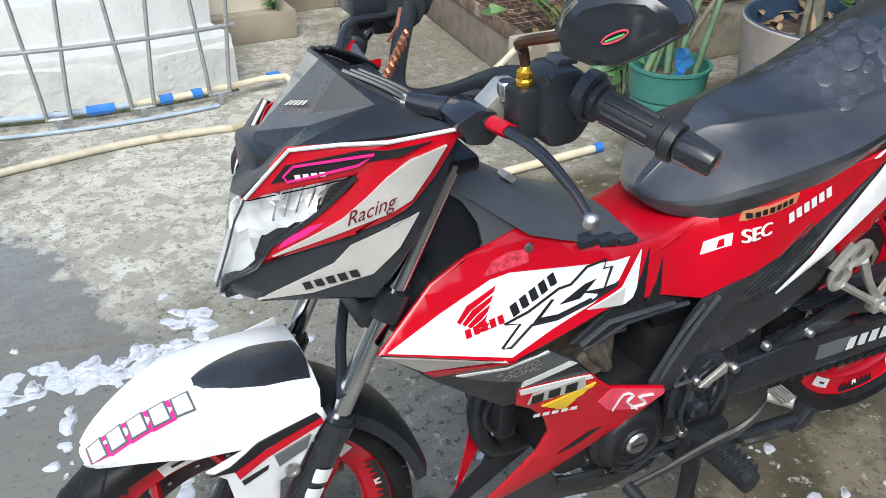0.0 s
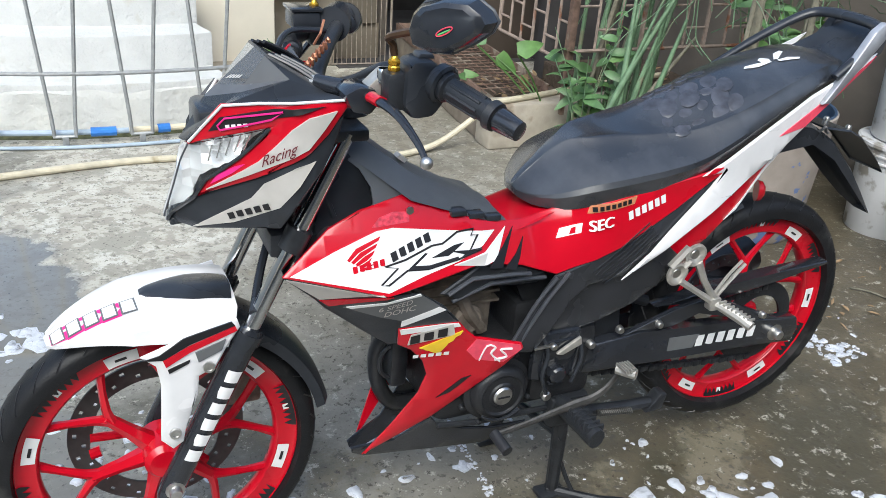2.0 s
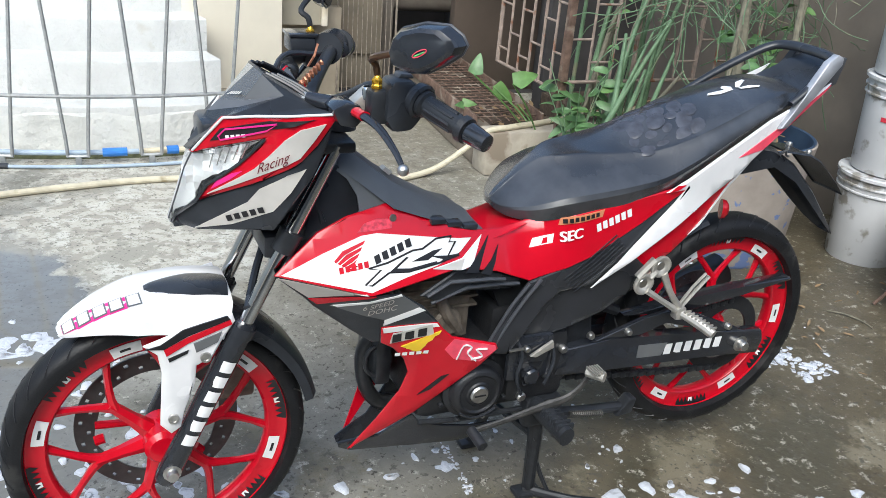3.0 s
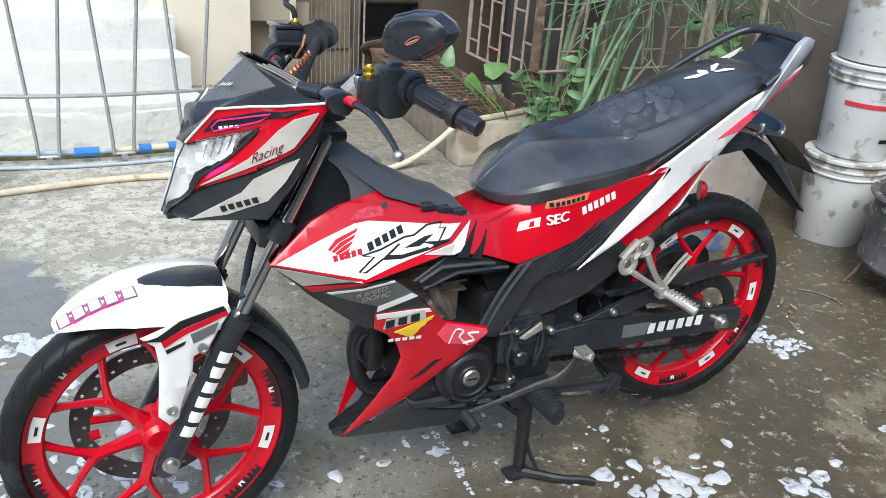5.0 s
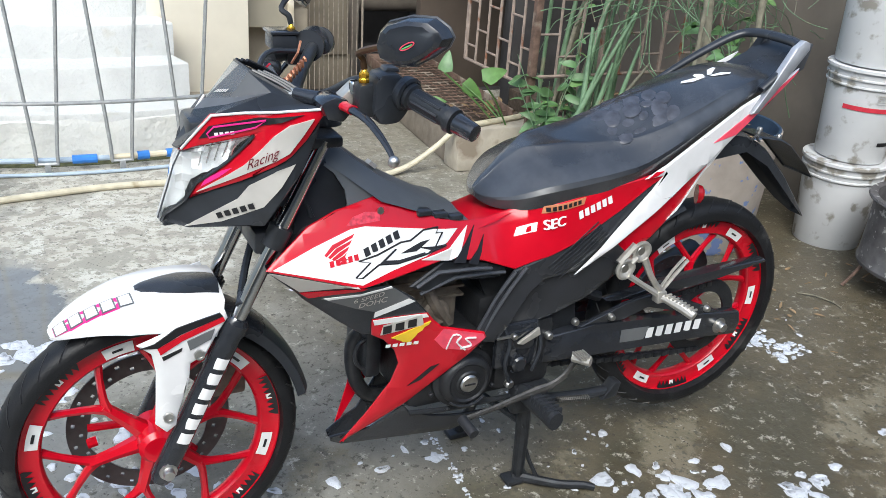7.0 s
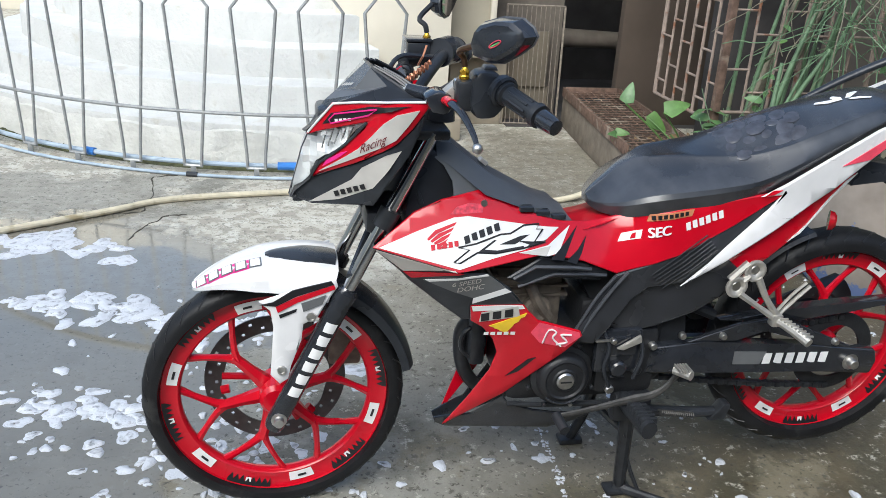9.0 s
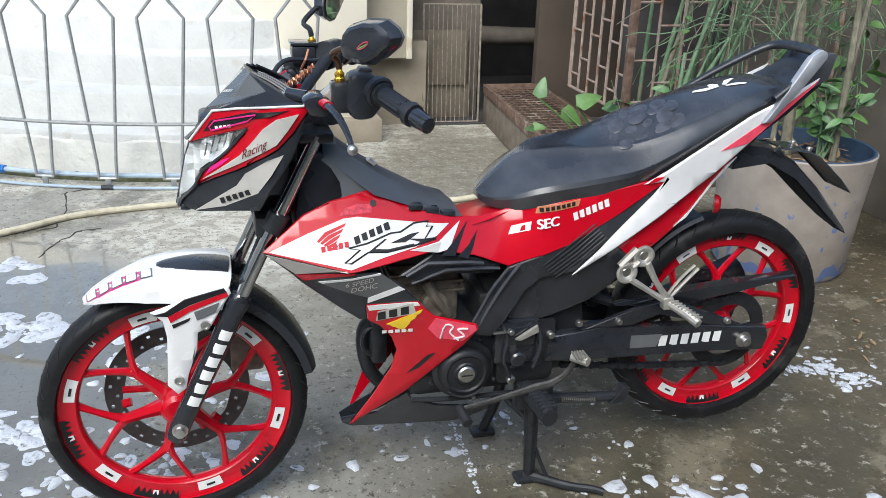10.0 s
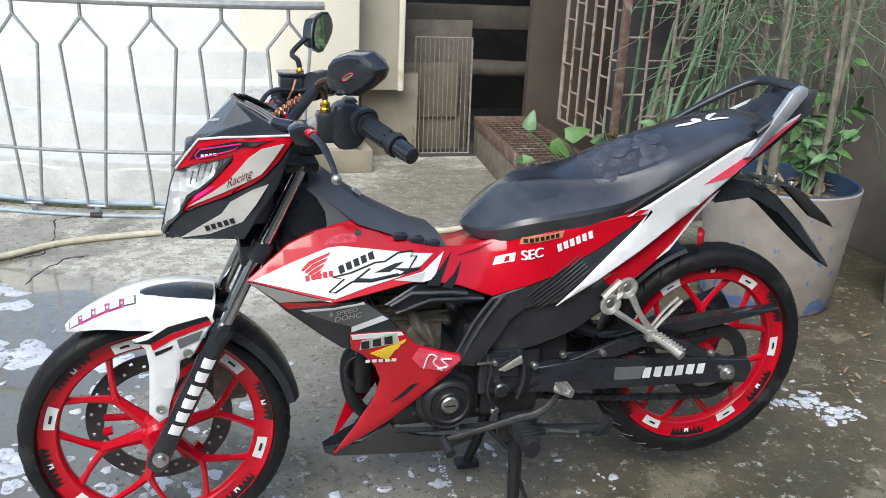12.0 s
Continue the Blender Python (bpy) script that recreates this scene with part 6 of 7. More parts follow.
for k in range(8):
    a = radians(20 + 45 * k)
    part("bolt", lathe([(0.0, -0.006), (0.0035, -0.006), (0.005, -0.004), (0.005, 0.003), (0.0, 0.003)], 8, Matrix.Translation((-0.052 + 0.076 * math.cos(a), -0.108, 0.335 + 0.076 * math.sin(a)))), BLACK_METAL if k % 3 else STEEL, eng)
part("cover_rib", tube([(-0.052 + 0.054 * math.cos(radians(a)), -0.132, 0.335 + 0.054 * math.sin(radians(a))) for a in range(225, 320, 10)], 0.003, 6), SATIN, eng)
link = part("shift_link", slab([(0.050, 0.408), (0.064, 0.404), (0.104, 0.421), (0.100, 0.438)], -0.138, -0.130, 0.002), ALU, eng, "bare aluminium shift link")
part("link_bar", box(0.002, 0.042, -0.136, -0.130, 0.4245, 0.4290, 0.001), STEEL, link, "thin steel bar")
part("bolt", lathe([(0.0, -0.008), (0.005, -0.008), (0.007, -0.005), (0.007, 0.003), (0.0, 0.003)], 10, Matrix.Translation((0.040, -0.136, 0.428))), STEEL, link, "steel bolt")
part("switch_boss", join(lathe([(0.0, -0.018), (0.014, -0.018), (0.018, -0.014), (0.018, 0.006), (0.0, 0.006)], 8, Matrix.Translation((0.060, -0.124, 0.360))), box(0.046, 0.076, -0.134, -0.124, 0.338, 0.342, 0.001)), BLACK_GLOSS, eng, "round black neutral switch")
for pts in (((0.02, -0.118, 0.45), (0.035, -0.132, 0.41), (0.03, -0.130, 0.36), (0.05, -0.122, 0.31)), ((0.10, -0.118, 0.44), (0.112, -0.130, 0.39), (0.10, -0.126, 0.33))):
    part("cable", tube(pts, 0.0042, 8, 5), BLACK_PLASTIC, eng, "thin black hose")
# -- frame covers --
# bevel ridges in lighter grey, which paints their highlight on the black cover
for pts, r in ((((0.046, 0.584), (0.016, 0.540), (-0.012, 0.487), (-0.030, 0.448)), 0.0045), (((0.022, 0.577), (-0.008, 0.533), (-0.030, 0.486), (-0.045, 0.452)), 0.004)):
    part("cover_edge", tube([(x, S_side(x, z) - 0.004, z) for x, z in pts], r, 8, 4, 0.8), GREY_PLASTIC, bike, "raised edge of the frame cover, highlight painted grey")
flank("mid_cover", [(-0.20, 0.577), (-0.13, 0.618), (-0.047, 0.603), (0.02, 0.576), (0.0, 0.558), (-0.04, 0.562), (-0.1, 0.572), (-0.165, 0.560)], lambda x, z: S_body(x, max(z, crease_z(x) - 0.0)) + 0.014, BLACK_PLASTIC, "black air duct cover")
# duct ridges in lighter grey that stands for their gloss highlights
part("duct_edge", tube([(-0.190, -0.150, 0.579), (-0.148, -0.150, 0.603), (-0.066, -0.144, 0.597), (-0.03, -0.138, 0.590)], 0.004, 6), GREY_PLASTIC, bike)
part("duct_edge", tube([(-0.175, -0.135, 0.556), (-0.105, -0.135, 0.580), (-0.03, -0.128, 0.575), (0.01, -0.124, 0.570)], 0.004, 6), GREY_PLASTIC, bike)
flank("frame_cover", [(-0.050, 0.445), (-0.02, 0.49), (0.005, 0.545), (0.025, 0.575), (0.095, 0.598), (0.155, 0.618), (0.265, 0.678), (0.362, 0.738), (0.335, 0.70), (0.25, 0.625), (0.172, 0.553), (0.10, 0.545), (0.068, 0.52), (0.03, 0.462), (0.0, 0.42), (-0.03, 0.425)],
      lambda x, z: S_side(x, z) + 0.004 - 0.012 * max(0, min(1, (0.55 - z) / 0.1)), SATIN, "satin black frame cover")
sidep = tank
film(sidep, [(0.03, 0.637), (0.072, 0.648), (0.075, 0.665), (0.037, 0.653)], S_flank, WHITE_DECAL, "white logo film")
film(sidep, [(0.052, 0.645), (0.062, 0.648), (0.063, 0.658), (0.056, 0.655)], S_flank, RED, "red dot", 0.0026)
for du in (0.0, 0.0012, 0.0024):
    part("lettering", lettering("SEC", put_on(S_flank, 0.083 + du, 0.651, 13, 0.003 + du * 0.1), 0.027, 0.2), WHITE_DECAL, sidep, "white printed letters", smooth=0)
word(sidep, 6, 0.085, 0.016, put_on(S_flank, 0.160, 0.668, 19, 0.002), WHITE_DECAL, "white script bars")
film(sidep, [(0.082, 0.682), (0.168, 0.698), (0.172, 0.712), (0.086, 0.696)], S_flank, mat("gold_print", (0.5, 0.2, 0.1), 0.4), "small framed label")
word(sidep, 7, 0.076, 0.008, put_on(S_flank, 0.089, 0.6865, 10.5, 0.003), BLACK_DECAL, "dark word bars on the label")
flank("inner_cover", [(0.03, 0.46), (0.068, 0.52), (0.10, 0.545), (0.172, 0.553), (0.27, 0.60), (0.30, 0.575), (0.285, 0.52), (0.22, 0.475), (0.14, 0.445), (0.06, 0.43)], lambda x, z: S_side(x, z) + 0.016, SATIN, "satin black inner cover")
for k in range(6):
    rib = [(0.128 - 0.006 * k, 0.545 + 0.006 * k), (0.180 - 0.006 * k, 0.585 + 0.006 * k), (0.232 - 0.005 * k, 0.628 + 0.006 * k)]
    part("vent_rib", tube([(x, S_side(x, z) - 0.001, z) for x, z in rib], 0.0013, 6), BLACK_GLOSS, bike)

# dark core that fills the body between the flanks
part("frame_core", join(slab([(-0.40, 0.66), (-0.33, 0.70), (-0.22, 0.66), (-0.10, 0.60), (0.0, 0.60), (0.10, 0.66), (0.35, 0.72), (0.62, 0.86), (0.60, 0.80), (0.40, 0.66), (0.24, 0.53), (0.14, 0.44), (0.02, 0.44), (-0.02, 0.56), (-0.16, 0.585), (-0.3, 0.56)], -0.075, 0.075, 0.01),
                        slab([(0.02, 0.46), (0.22, 0.50), (0.24, 0.36), (0.16, 0.28), (0.08, 0.26)], -0.08, 0.08, 0.01)), BLACK_METAL, bike, "black frame")


def loft(rows, closed_ends=True, subdiv=1):
    bm = bmesh.new()
    R = [[bm.verts.new(p) for p in row] for row in rows]
    for p, q in zip(R, R[1:]):
        for i in range(len(p) - 1):
            bm.faces.new((p[i], p[i + 1], q[i + 1], q[i]))
    if closed_ends:
        bm.faces.new(R[0])
        bm.faces.new(list(reversed(R[-1])))
    return bm


# tank top cover
rows = []
for x, zt, w1, zb, w2 in ((-0.352, 0.800, 0.030, 0.785, 0.050), (-0.335, 0.823, 0.036, 0.796, 0.058), (-0.306, 0.822, 0.044, 0.777, 0.068), (-0.275, 0.798, 0.048, 0.754, 0.084), (-0.245, 0.775, 0.050, 0.732, 0.098),
                          (-0.20, 0.746, 0.052, 0.718, 0.106), (-0.138, 0.714, 0.050, 0.696, 0.108), (-0.100, 0.696, 0.044, 0.682, 0.104), (-0.062, 0.680, 0.036, 0.674, 0.092)):
    rows.append([(x, -w2, zb), (x, -w1, zt - 0.003), (x, -w1 * 0.5, zt), (x, 0, zt + 0.001), (x, w1 * 0.5, zt), (x, w1, zt - 0.003), (x, w2, zb)])
cov = part("centre_cover", loft(rows), COVER_GREY, bike, "dark grey plastic centre cover", smooth=22)
flank("cover_side", [(-0.345, 0.798), (-0.336, 0.797), (-0.306, 0.777), (-0.275, 0.755), (-0.246, 0.733), (-0.252, 0.724), (-0.328, 0.708), (-0.352, 0.696), (-0.340, 0.690), (-0.318, 0.705), (-0.304, 0.728), (-0.306, 0.752), (-0.322, 0.780)],
      lambda x, z: -0.058 - 0.42 * max(0.0, 0.797 - z), COVER_GREY, "grey lower face of the centre cover", edge=0.0)
part("sticker", slab([(-0.245, 0.7795), (-0.232, 0.7695), (-0.226, 0.7745), (-0.239, 0.7845)], -0.03, -0.012), SILVER, cov, "small pale label")
part("saddle", loft([[(x, -w, z - 0.003), (x, -w * 0.6, z - 0.003), (x, 0, z - 0.010), (x, 0.068, z - 0.022), (x, 0.112, z - 0.045)] for x, w, z in ((-0.115, 0.108, 0.660), (-0.08, 0.108, 0.660), (-0.04, 0.106, 0.665), (0.0, 0.097, 0.672), (0.045, 0.088, 0.686))], False), RED, bike, "red saddle between cover and seat")
for k in range(3):
    part("cover_step", box(-0.178 + 0.034 * k, -0.150 + 0.034 * k, -0.113 + 0.003 * k, -0.09, 0.701 - 0.009 * k, 0.711 - 0.009 * k, 0.002, None), BLACK_PLASTIC, cov)
part("leg_shield", slab([(-0.375, 0.80), (-0.34, 0.812), (-0.30, 0.76), (-0.285, 0.72), (-0.28, 0.69), (-0.30, 0.60), (-0.40, 0.64), (-0.39, 0.69)], -0.060, 0.060, 0.012), BLACK_PLASTIC, bike, "black inner leg shield")
part("front_inner", slab([(-0.43, 0.63), (-0.37, 0.69), (-0.30, 0.62), (-0.27, 0.50), (-0.31, 0.52)], -0.075, 0.075, 0.01), BLACK_PLASTIC, bike)

# -- seat --
rows = []
# along the seat: x, height on the middle line, half width and height of the crease, half width and height of the lower edge
SEAT = [(-0.009, 0.6985, 0.002, 0.698, 0.004, 0.695), (-0.006, 0.706, 0.006, 0.705, 0.024, 0.690), (0.008, 0.722, 0.009, 0.720, 0.058, 0.686), (0.033, 0.746, 0.012, 0.743, 0.090, 0.687), (0.058, 0.769, 0.016, 0.766, 0.111, 0.692),
        (0.085, 0.785, 0.022, 0.783, 0.125, 0.699), (0.12, 0.793, 0.045, 0.792, 0.135, 0.707), (0.17, 0.799, 0.060, 0.797, 0.139, 0.715), (0.23, 0.821, 0.078, 0.802, 0.139, 0.724), (0.30, 0.853, 0.093, 0.811, 0.135, 0.737), (0.37, 0.875, 0.101, 0.833, 0.129, 0.767),
        (0.44, 0.894, 0.103, 0.863, 0.121, 0.804), (0.52, 0.911, 0.094, 0.892, 0.110, 0.846), (0.60, 0.924, 0.081, 0.914, 0.096, 0.880), (0.66, 0.925, 0.064, 0.916, 0.076, 0.890), (0.69, 0.908, 0.04, 0.900, 0.05, 0.886)]
for x, zc, w1, z1, w2, zb in SEAT:
    d, c = z1 - zb, zc - z1
    e = w2 - w1
    row = [(x, -w2 * 0.93, zb - 0.006), (x, -w2, zb + d * 0.30), (x, -w1 - 0.95 * e, zb + d * 0.42), (x, -w1 - 0.66 * e, zb + d * 0.62), (x, -w1 - 0.30 * e, z1 - 0.20 * d), (x, -w1 - 0.12 * e, z1 - 0.10 * d), (x, -w1, z1), (x, -w1 * 0.95, z1 + 0.002 * min(1.0, w1 / 0.06)), (x, -w1 * 0.88, z1 + 0.003 * min(1.0, w1 / 0.06) + 0.06 * c),
           (x, -w1 * 0.8, z1 + 0.26 * c + 0.001), (x, -w1 * 0.42, z1 + 0.8 * c), (x, 0, zc)]
    rows.append(row + [(px, -py, pz) for px, py, pz in reversed(row[:-1])] + [row[0]])
seat_rows = []
for j in range(len(rows[0])):
    col = catmull([r[j] for r in rows], 4)
    for i, p in enumerate(col):
        if j == 0:
            seat_rows.append([])
        seat_rows[i].append(p)
seat = part("seat", loft(seat_rows), VINYL, bike, "black vinyl seat with raised scale pattern", smooth=22)
seat.modifiers.new("weighted", "WEIGHTED_NORMAL").keep_sharp = True


PAD = mat("embossed_pad", (0.05, 0.053, 0.066), 0.24, vary=0.4, scale=45, bump=0.1, bscale=300)


SEAT_TREE = BVHTree.FromPolygons([v.co for v in seat.data.vertices], [p.vertices for p in seat.data.polygons])


def seat_top(x, y):
    """Height of the seat's skin over a point."""
    return SEAT_TREE.ray_cast(Vector((x, y, 1.5)), Vector((0, 0, -1)))[0].z


rn = random.Random(2)
for side in (-1, 1):
    for i in range(4):
        for j in range(4):
            x, y = 0.265 + 0.038 * i + (0.019 if j % 2 else 0) + rn.uniform(-0.004, 0.004), side * (0.014 + 0.0235 * j)
            if abs(y) > 0.088 or (i == 4 and j == 0):
                continue
            r = 0.0165 * rn.uniform(0.6, 1.3)
            z = seat_top(x, y)
            sl = (seat_top(x + 0.01, y) - seat_top(x - 0.01, y)) / 0.02
            bm = lathe([(0.0006, -0.0002), (r * 0.7, -0.0004), (r * 0.9, -0.0010), (r, -0.0022), (r, -0.005)], 11,
                       Matrix.Translation((x, y, z + 0.0011)) @ Matrix.Rotation(-math.atan(sl), 4, "Y") @ Matrix.Rotation(math.atan((seat_top(x, y + 0.006) - seat_top(x, y - 0.006)) / 0.012), 4, "X") @ pose(0, 0, 0, 0, 0, rn.uniform(0, 60)) @ Matrix.Diagonal((1.3, 0.9, 1, 1)), "Z")
            part("scale_pad", bm, PAD, seat)
# dragonfly-like white mark on the pillion seat
for a, l, w in ((176, 0.068, 0.016), (140, 0.030, 0.026), (38, 0.060, 0.017), (-14, 0.054, 0.015)):
    c, s = math.cos(radians(a)), math.sin(radians(a))
    q = [(0.006, 0.002), (l * 0.6, w * 0.55), (l, w * 0.1), (l * 0.9, -w * 0.35), (0.01, -w * 0.3)]
    bm = bmesh.new()
    low, high = [q[0], q[4], q[3]], [q[0], q[1], q[2]]
    net = []
    for k in range(9):
        f = k / 4
        a0, b0 = (Vector(e[min(int(f), 1)]).lerp(Vector(e[min(int(f), 1) + 1]), f - min(int(f), 1)) for e in (low, high))
        line = []
        for g in range(4):
            u, v = a0.lerp(b0, g / 3)
            x, y = 0.527 + u * c - v * s, -0.022 + u * s + v * c
            line.append(bm.verts.new((x, y, seat_top(x, y) + 0.0018)))
        net.append(line)
    for a0, b0 in zip(net, net[1:]):
        for g in range(3):
            bm.faces.new((a0[g], a0[g + 1], b0[g + 1], b0[g]))
    part("sticker", bm, WHITE_DECAL, seat, "white wing of the film on the pillion seat", smooth=0)

# -- tail --
tail = flank("tail_cowl", [(0.166, 0.548), (0.25, 0.632), (0.335, 0.712), (0.358, 0.740), (0.310, 0.736), (0.335, 0.748), (0.43, 0.800), (0.555, 0.868), (0.64, 0.902), (0.715, 0.938), (0.70, 0.922), (0.60, 0.842), (0.48, 0.748), (0.42, 0.708), (0.30, 0.632)],
             lambda x, z: S_side(x, z) - 0.004, WHITE, "white tail cowl stripe")
film(tail, [(0.485, 0.796), (0.60, 0.862), (0.71, 0.934), (0.698, 0.921), (0.60, 0.845), (0.55, 0.808)], lambda x, z: S_side(x, z) - 0.004, PINK, "faded red film")
film(tail, [(0.318, 0.738), (0.335, 0.741), (0.352, 0.751), (0.334, 0.749)], lambda x, z: S_side(x, z) - 0.004, RED, "red film chip")
flank("lower_tail", [(0.178, 0.545), (0.30, 0.628), (0.42, 0.704), (0.50, 0.758), (0.545, 0.775), (0.50, 0.725), (0.43, 0.648), (0.32, 0.570), (0.23, 0.53)], lambda x, z: S_side(x, z) + 0.018, RED, "red lower tail cowl")
film([o for o in bike.children if o.name.startswith("lower_tail")][0], [(0.545, 0.773), (0.52, 0.757), (0.44, 0.665), (0.40, 0.632), (0.43, 0.649), (0.50, 0.726)], lambda x, z: S_side(x, z) + 0.018, WHITE_DECAL, "white film wedge")
part("tail_end", loft([[(0.56, -0.095, 0.80), (0.56, -0.09, 0.87), (0.56, 0.09, 0.87), (0.56, 0.095, 0.80)], [(0.66, -0.08, 0.86), (0.66, -0.075, 0.915), (0.66, 0.075, 0.915), (0.66, 0.08, 0.86)], [(0.755, -0.05, 0.915), (0.76, -0.045, 0.975), (0.76, 0.045, 0.975), (0.755, 0.05, 0.915)]]),
     BLACK_PLASTIC, bike, "black tail end")
part("tail_lamp", box(0.745, 0.775, -0.045, 0.045, 0.925, 0.965, 0.008, None), TAIL_RED, bike, "dark red tail lamp")
GRAB = mat("grey_grab_rail", (0.36, 0.375, 0.41), 0.35, 0.3, vary=0.25, scale=20, dirt=(0.1, 0.1, 0.11), dirt_scale=15, dirt_at=0.62)
rail = part("grab_rail", tube([(0.60, -0.108, 0.90), (0.66, -0.106, 0.945), (0.70, -0.093, 0.972), (0.722, -0.065, 0.985), (0.728, 0, 0.988), (0.722, 0.065, 0.985), (0.69, 0.092, 0.972), (0.60, 0.108, 0.925), (0.50, 0.114, 0.87)],
                              [0.009, 0.011, 0.012, 0.012, 0.012, 0.012, 0.011, 0.010, 0.007], 10, 4, 0.8), BLACK_PLASTIC, bike, "black grab rail loop", smooth=60)
for s in (-1, 1):
    if s < 0:
        part("rail_plate", slab([(0.575, 0.850), (0.596, 0.852), (0.656, 0.924), (0.704, 0.982), (0.702, 0.996), (0.686, 1.002), (0.664, 0.986), (0.608, 0.892)], min(s * 0.119, s * 0.103), max(s * 0.119, s * 0.103), 0.003), GRAB, rail, "worn grey side plate of the grab rail")
    part("tail_fin", slab([(0.700, 0.900), (0.755, 0.930), (0.768, 0.985), (0.748, 0.985), (0.735, 0.955), (0.70, 0.925)], min(s * 0.07, s * 0.05), max(s * 0.07, s * 0.05), 0.003), GREY_PLASTIC, bike)

# rear mudguard and plate holder
part("rear_mudguard", loft([[(x, -w, lo), (x - 0.006, -w * 0.92, hi - 0.006), (x, -w * 0.6, hi), (x, w * 0.6, hi), (x - 0.006, w * 0.92, hi - 0.006), (x, w, lo)]
                            for x, w, hi, lo in ((0.56, 0.060, 0.80, 0.735), (0.66, 0.050, 0.782, 0.742), (0.74, 0.046, 0.738, 0.700), (0.82, 0.042, 0.668, 0.630), (0.88, 0.034, 0.606, 0.580), (0.928, 0.022, 0.556, 0.546))]), BLACK_PLASTIC, bike, "black rear mudguard")
holder = part("plate_holder", loft([[(x, -w, z - 0.004), (x, -w * 0.94, z), (x, w * 0.94, z), (x, w, z - 0.004)] for x, w, z in ((0.70, 0.034, 0.772), (0.765, 0.046, 0.764), (0.795, 0.052, 0.749), (0.862, 0.052, 0.694), (0.897, 0.046, 0.662))]), BLACK_PLASTIC, bike, "black plate holder")
for s in (-1, 1):
    part("bolt", lathe([(0.0, 0.006), (0.005, 0.006), (0.007, 0.003), (0.007, -0.003), (0.0, -0.003)], 10, Matrix.Translation((0.772, s * 0.03, 0.764)), "Z"), STEEL, holder, "steel bolt")
part("cable", tube([(0.66, -0.056, 0.772), (0.668, -0.062, 0.783), (0.676, -0.058, 0.772), (0.69, -0.052, 0.766)], 0.003, 6, 3), GREY_PLASTIC, bike, "thin lamp wire")
part("hugger", guard_loft(142, 108, 10, lambda t: [(0.288, -0.045), (0.296, -0.04), (0.299, 0), (0.296, 0.04), (0.288, 0.045)], RX, RZ), BLACK_PLASTIC, bike, "black inner mudguard")
part("reflector", lathe([(0.0, -0.012), (0.014, -0.011), (0.02, -0.006), (0.022, 0.004), (0.0, 0.004)], 20, Matrix.Translation((0.535, -0.055, 0.655)) @ pose(0, 0, 0, 0, 0, 60)), TAIL_RED, bike, "round red reflector")

# -- swing arm, chain, stand --
sw = part("swing_arm", join(slab([(0.13, 0.33), (0.14, 0.395), (0.26, 0.402), (0.50, 0.385), (0.685, 0.365), (0.695, 0.335), (0.685, 0.302), (0.50, 0.318), (0.30, 0.325)], -0.112, -0.085, 0.006),
                            slab([(0.13, 0.33), (0.14, 0.395), (0.26, 0.402), (0.50, 0.385), (0.685, 0.365), (0.695, 0.335), (0.685, 0.302), (0.50, 0.318), (0.30, 0.325)], 0.075, 0.10, 0.006),
                            box(0.13, 0.24, -0.085, 0.075, 0.335, 0.39, 0.006)), BLACK_GLOSS, bike, "black swing arm")
word(sw, 6, 0.165, 0.026, lambda u, v: Vector((0.405 + u, -0.1135, 0.343 + v - 0.06 * u * 0.3)), WHITE_DECAL, "white word bars on the swing arm")
part("sticker", slab([(0.335, 0.345), (0.40, 0.342), (0.412, 0.372), (0.335, 0.376)], -0.1135, -0.112), GREY, sw, "grey checked film")
part("brace", slab([(0.21, 0.400), (0.34, 0.440), (0.40, 0.452), (0.46, 0.442), (0.62, 0.375), (0.64, 0.362), (0.58, 0.366), (0.46, 0.405), (0.40, 0.425), (0.34, 0.40)], -0.110, -0.098, 0.003), BLACK_GLOSS, sw, "black swing arm brace")
part("chain_guard", slab([(0.30, 0.440), (0.46, 0.462), (0.62, 0.474), (0.755, 0.482), (0.762, 0.474), (0.62, 0.452), (0.46, 0.428)], -0.09, -0.06, 0.004), BLACK_GLOSS, bike, "black tapering chain guard")
part("axle_nut", lathe([(0.0, -0.016), (0.010, -0.016), (0.012, -0.012), (0.012, 0.0), (0.02, 0.001), (0.02, 0.006), (0.0, 0.006)], 12, Matrix.Translation((0.627, -0.113, 0.336))), STEEL, bike, "steel axle nut")
part("sprocket", lathe([(0.066, -0.003), (0.094, -0.003), (0.099, 0.0), (0.094, 0.003), (0.066, 0.003), (0.066, -0.003)], 40, Matrix.Translation((RX, -0.066, RZ))), ENGINE, bike, "dark rear sprocket")
CH = lambda t: (Vector((0.16, -0.066, 0.302)) if t < 0 else Vector((0.16 + (RX - 0.16) * t, -0.066, 0.300 + (RZ - 0.088 - 0.300) * t + 0.006 * math.sin(t * 3.1) * -1)))
links = bmesh.new()
for k in range(38):
    p = CH(k / 37)
    links = join(links, box(p.x - 0.0075, p.x + 0.0075, p.y - (0.008 if k % 2 else 0.005), p.y + (0.008 if k % 2 else 0.005), p.z - 0.0065, p.z + 0.0065, 0.002))
for k in range(38):
    p = Vector((0.16 + (RX - 0.16) * k / 37, -0.066, 0.36 + (RZ + 0.088 - 0.36) * k / 37))
    links = join(links, box(p.x - 0.0075, p.x + 0.0075, p.y - (0.008 if k % 2 else 0.005), p.y + (0.008 if k % 2 else 0.005), p.z - 0.0065, p.z + 0.0065, 0.002))
tagged(part("chain", links, BLACK_METAL, bike, "dark drive chain"), kind="stuff")
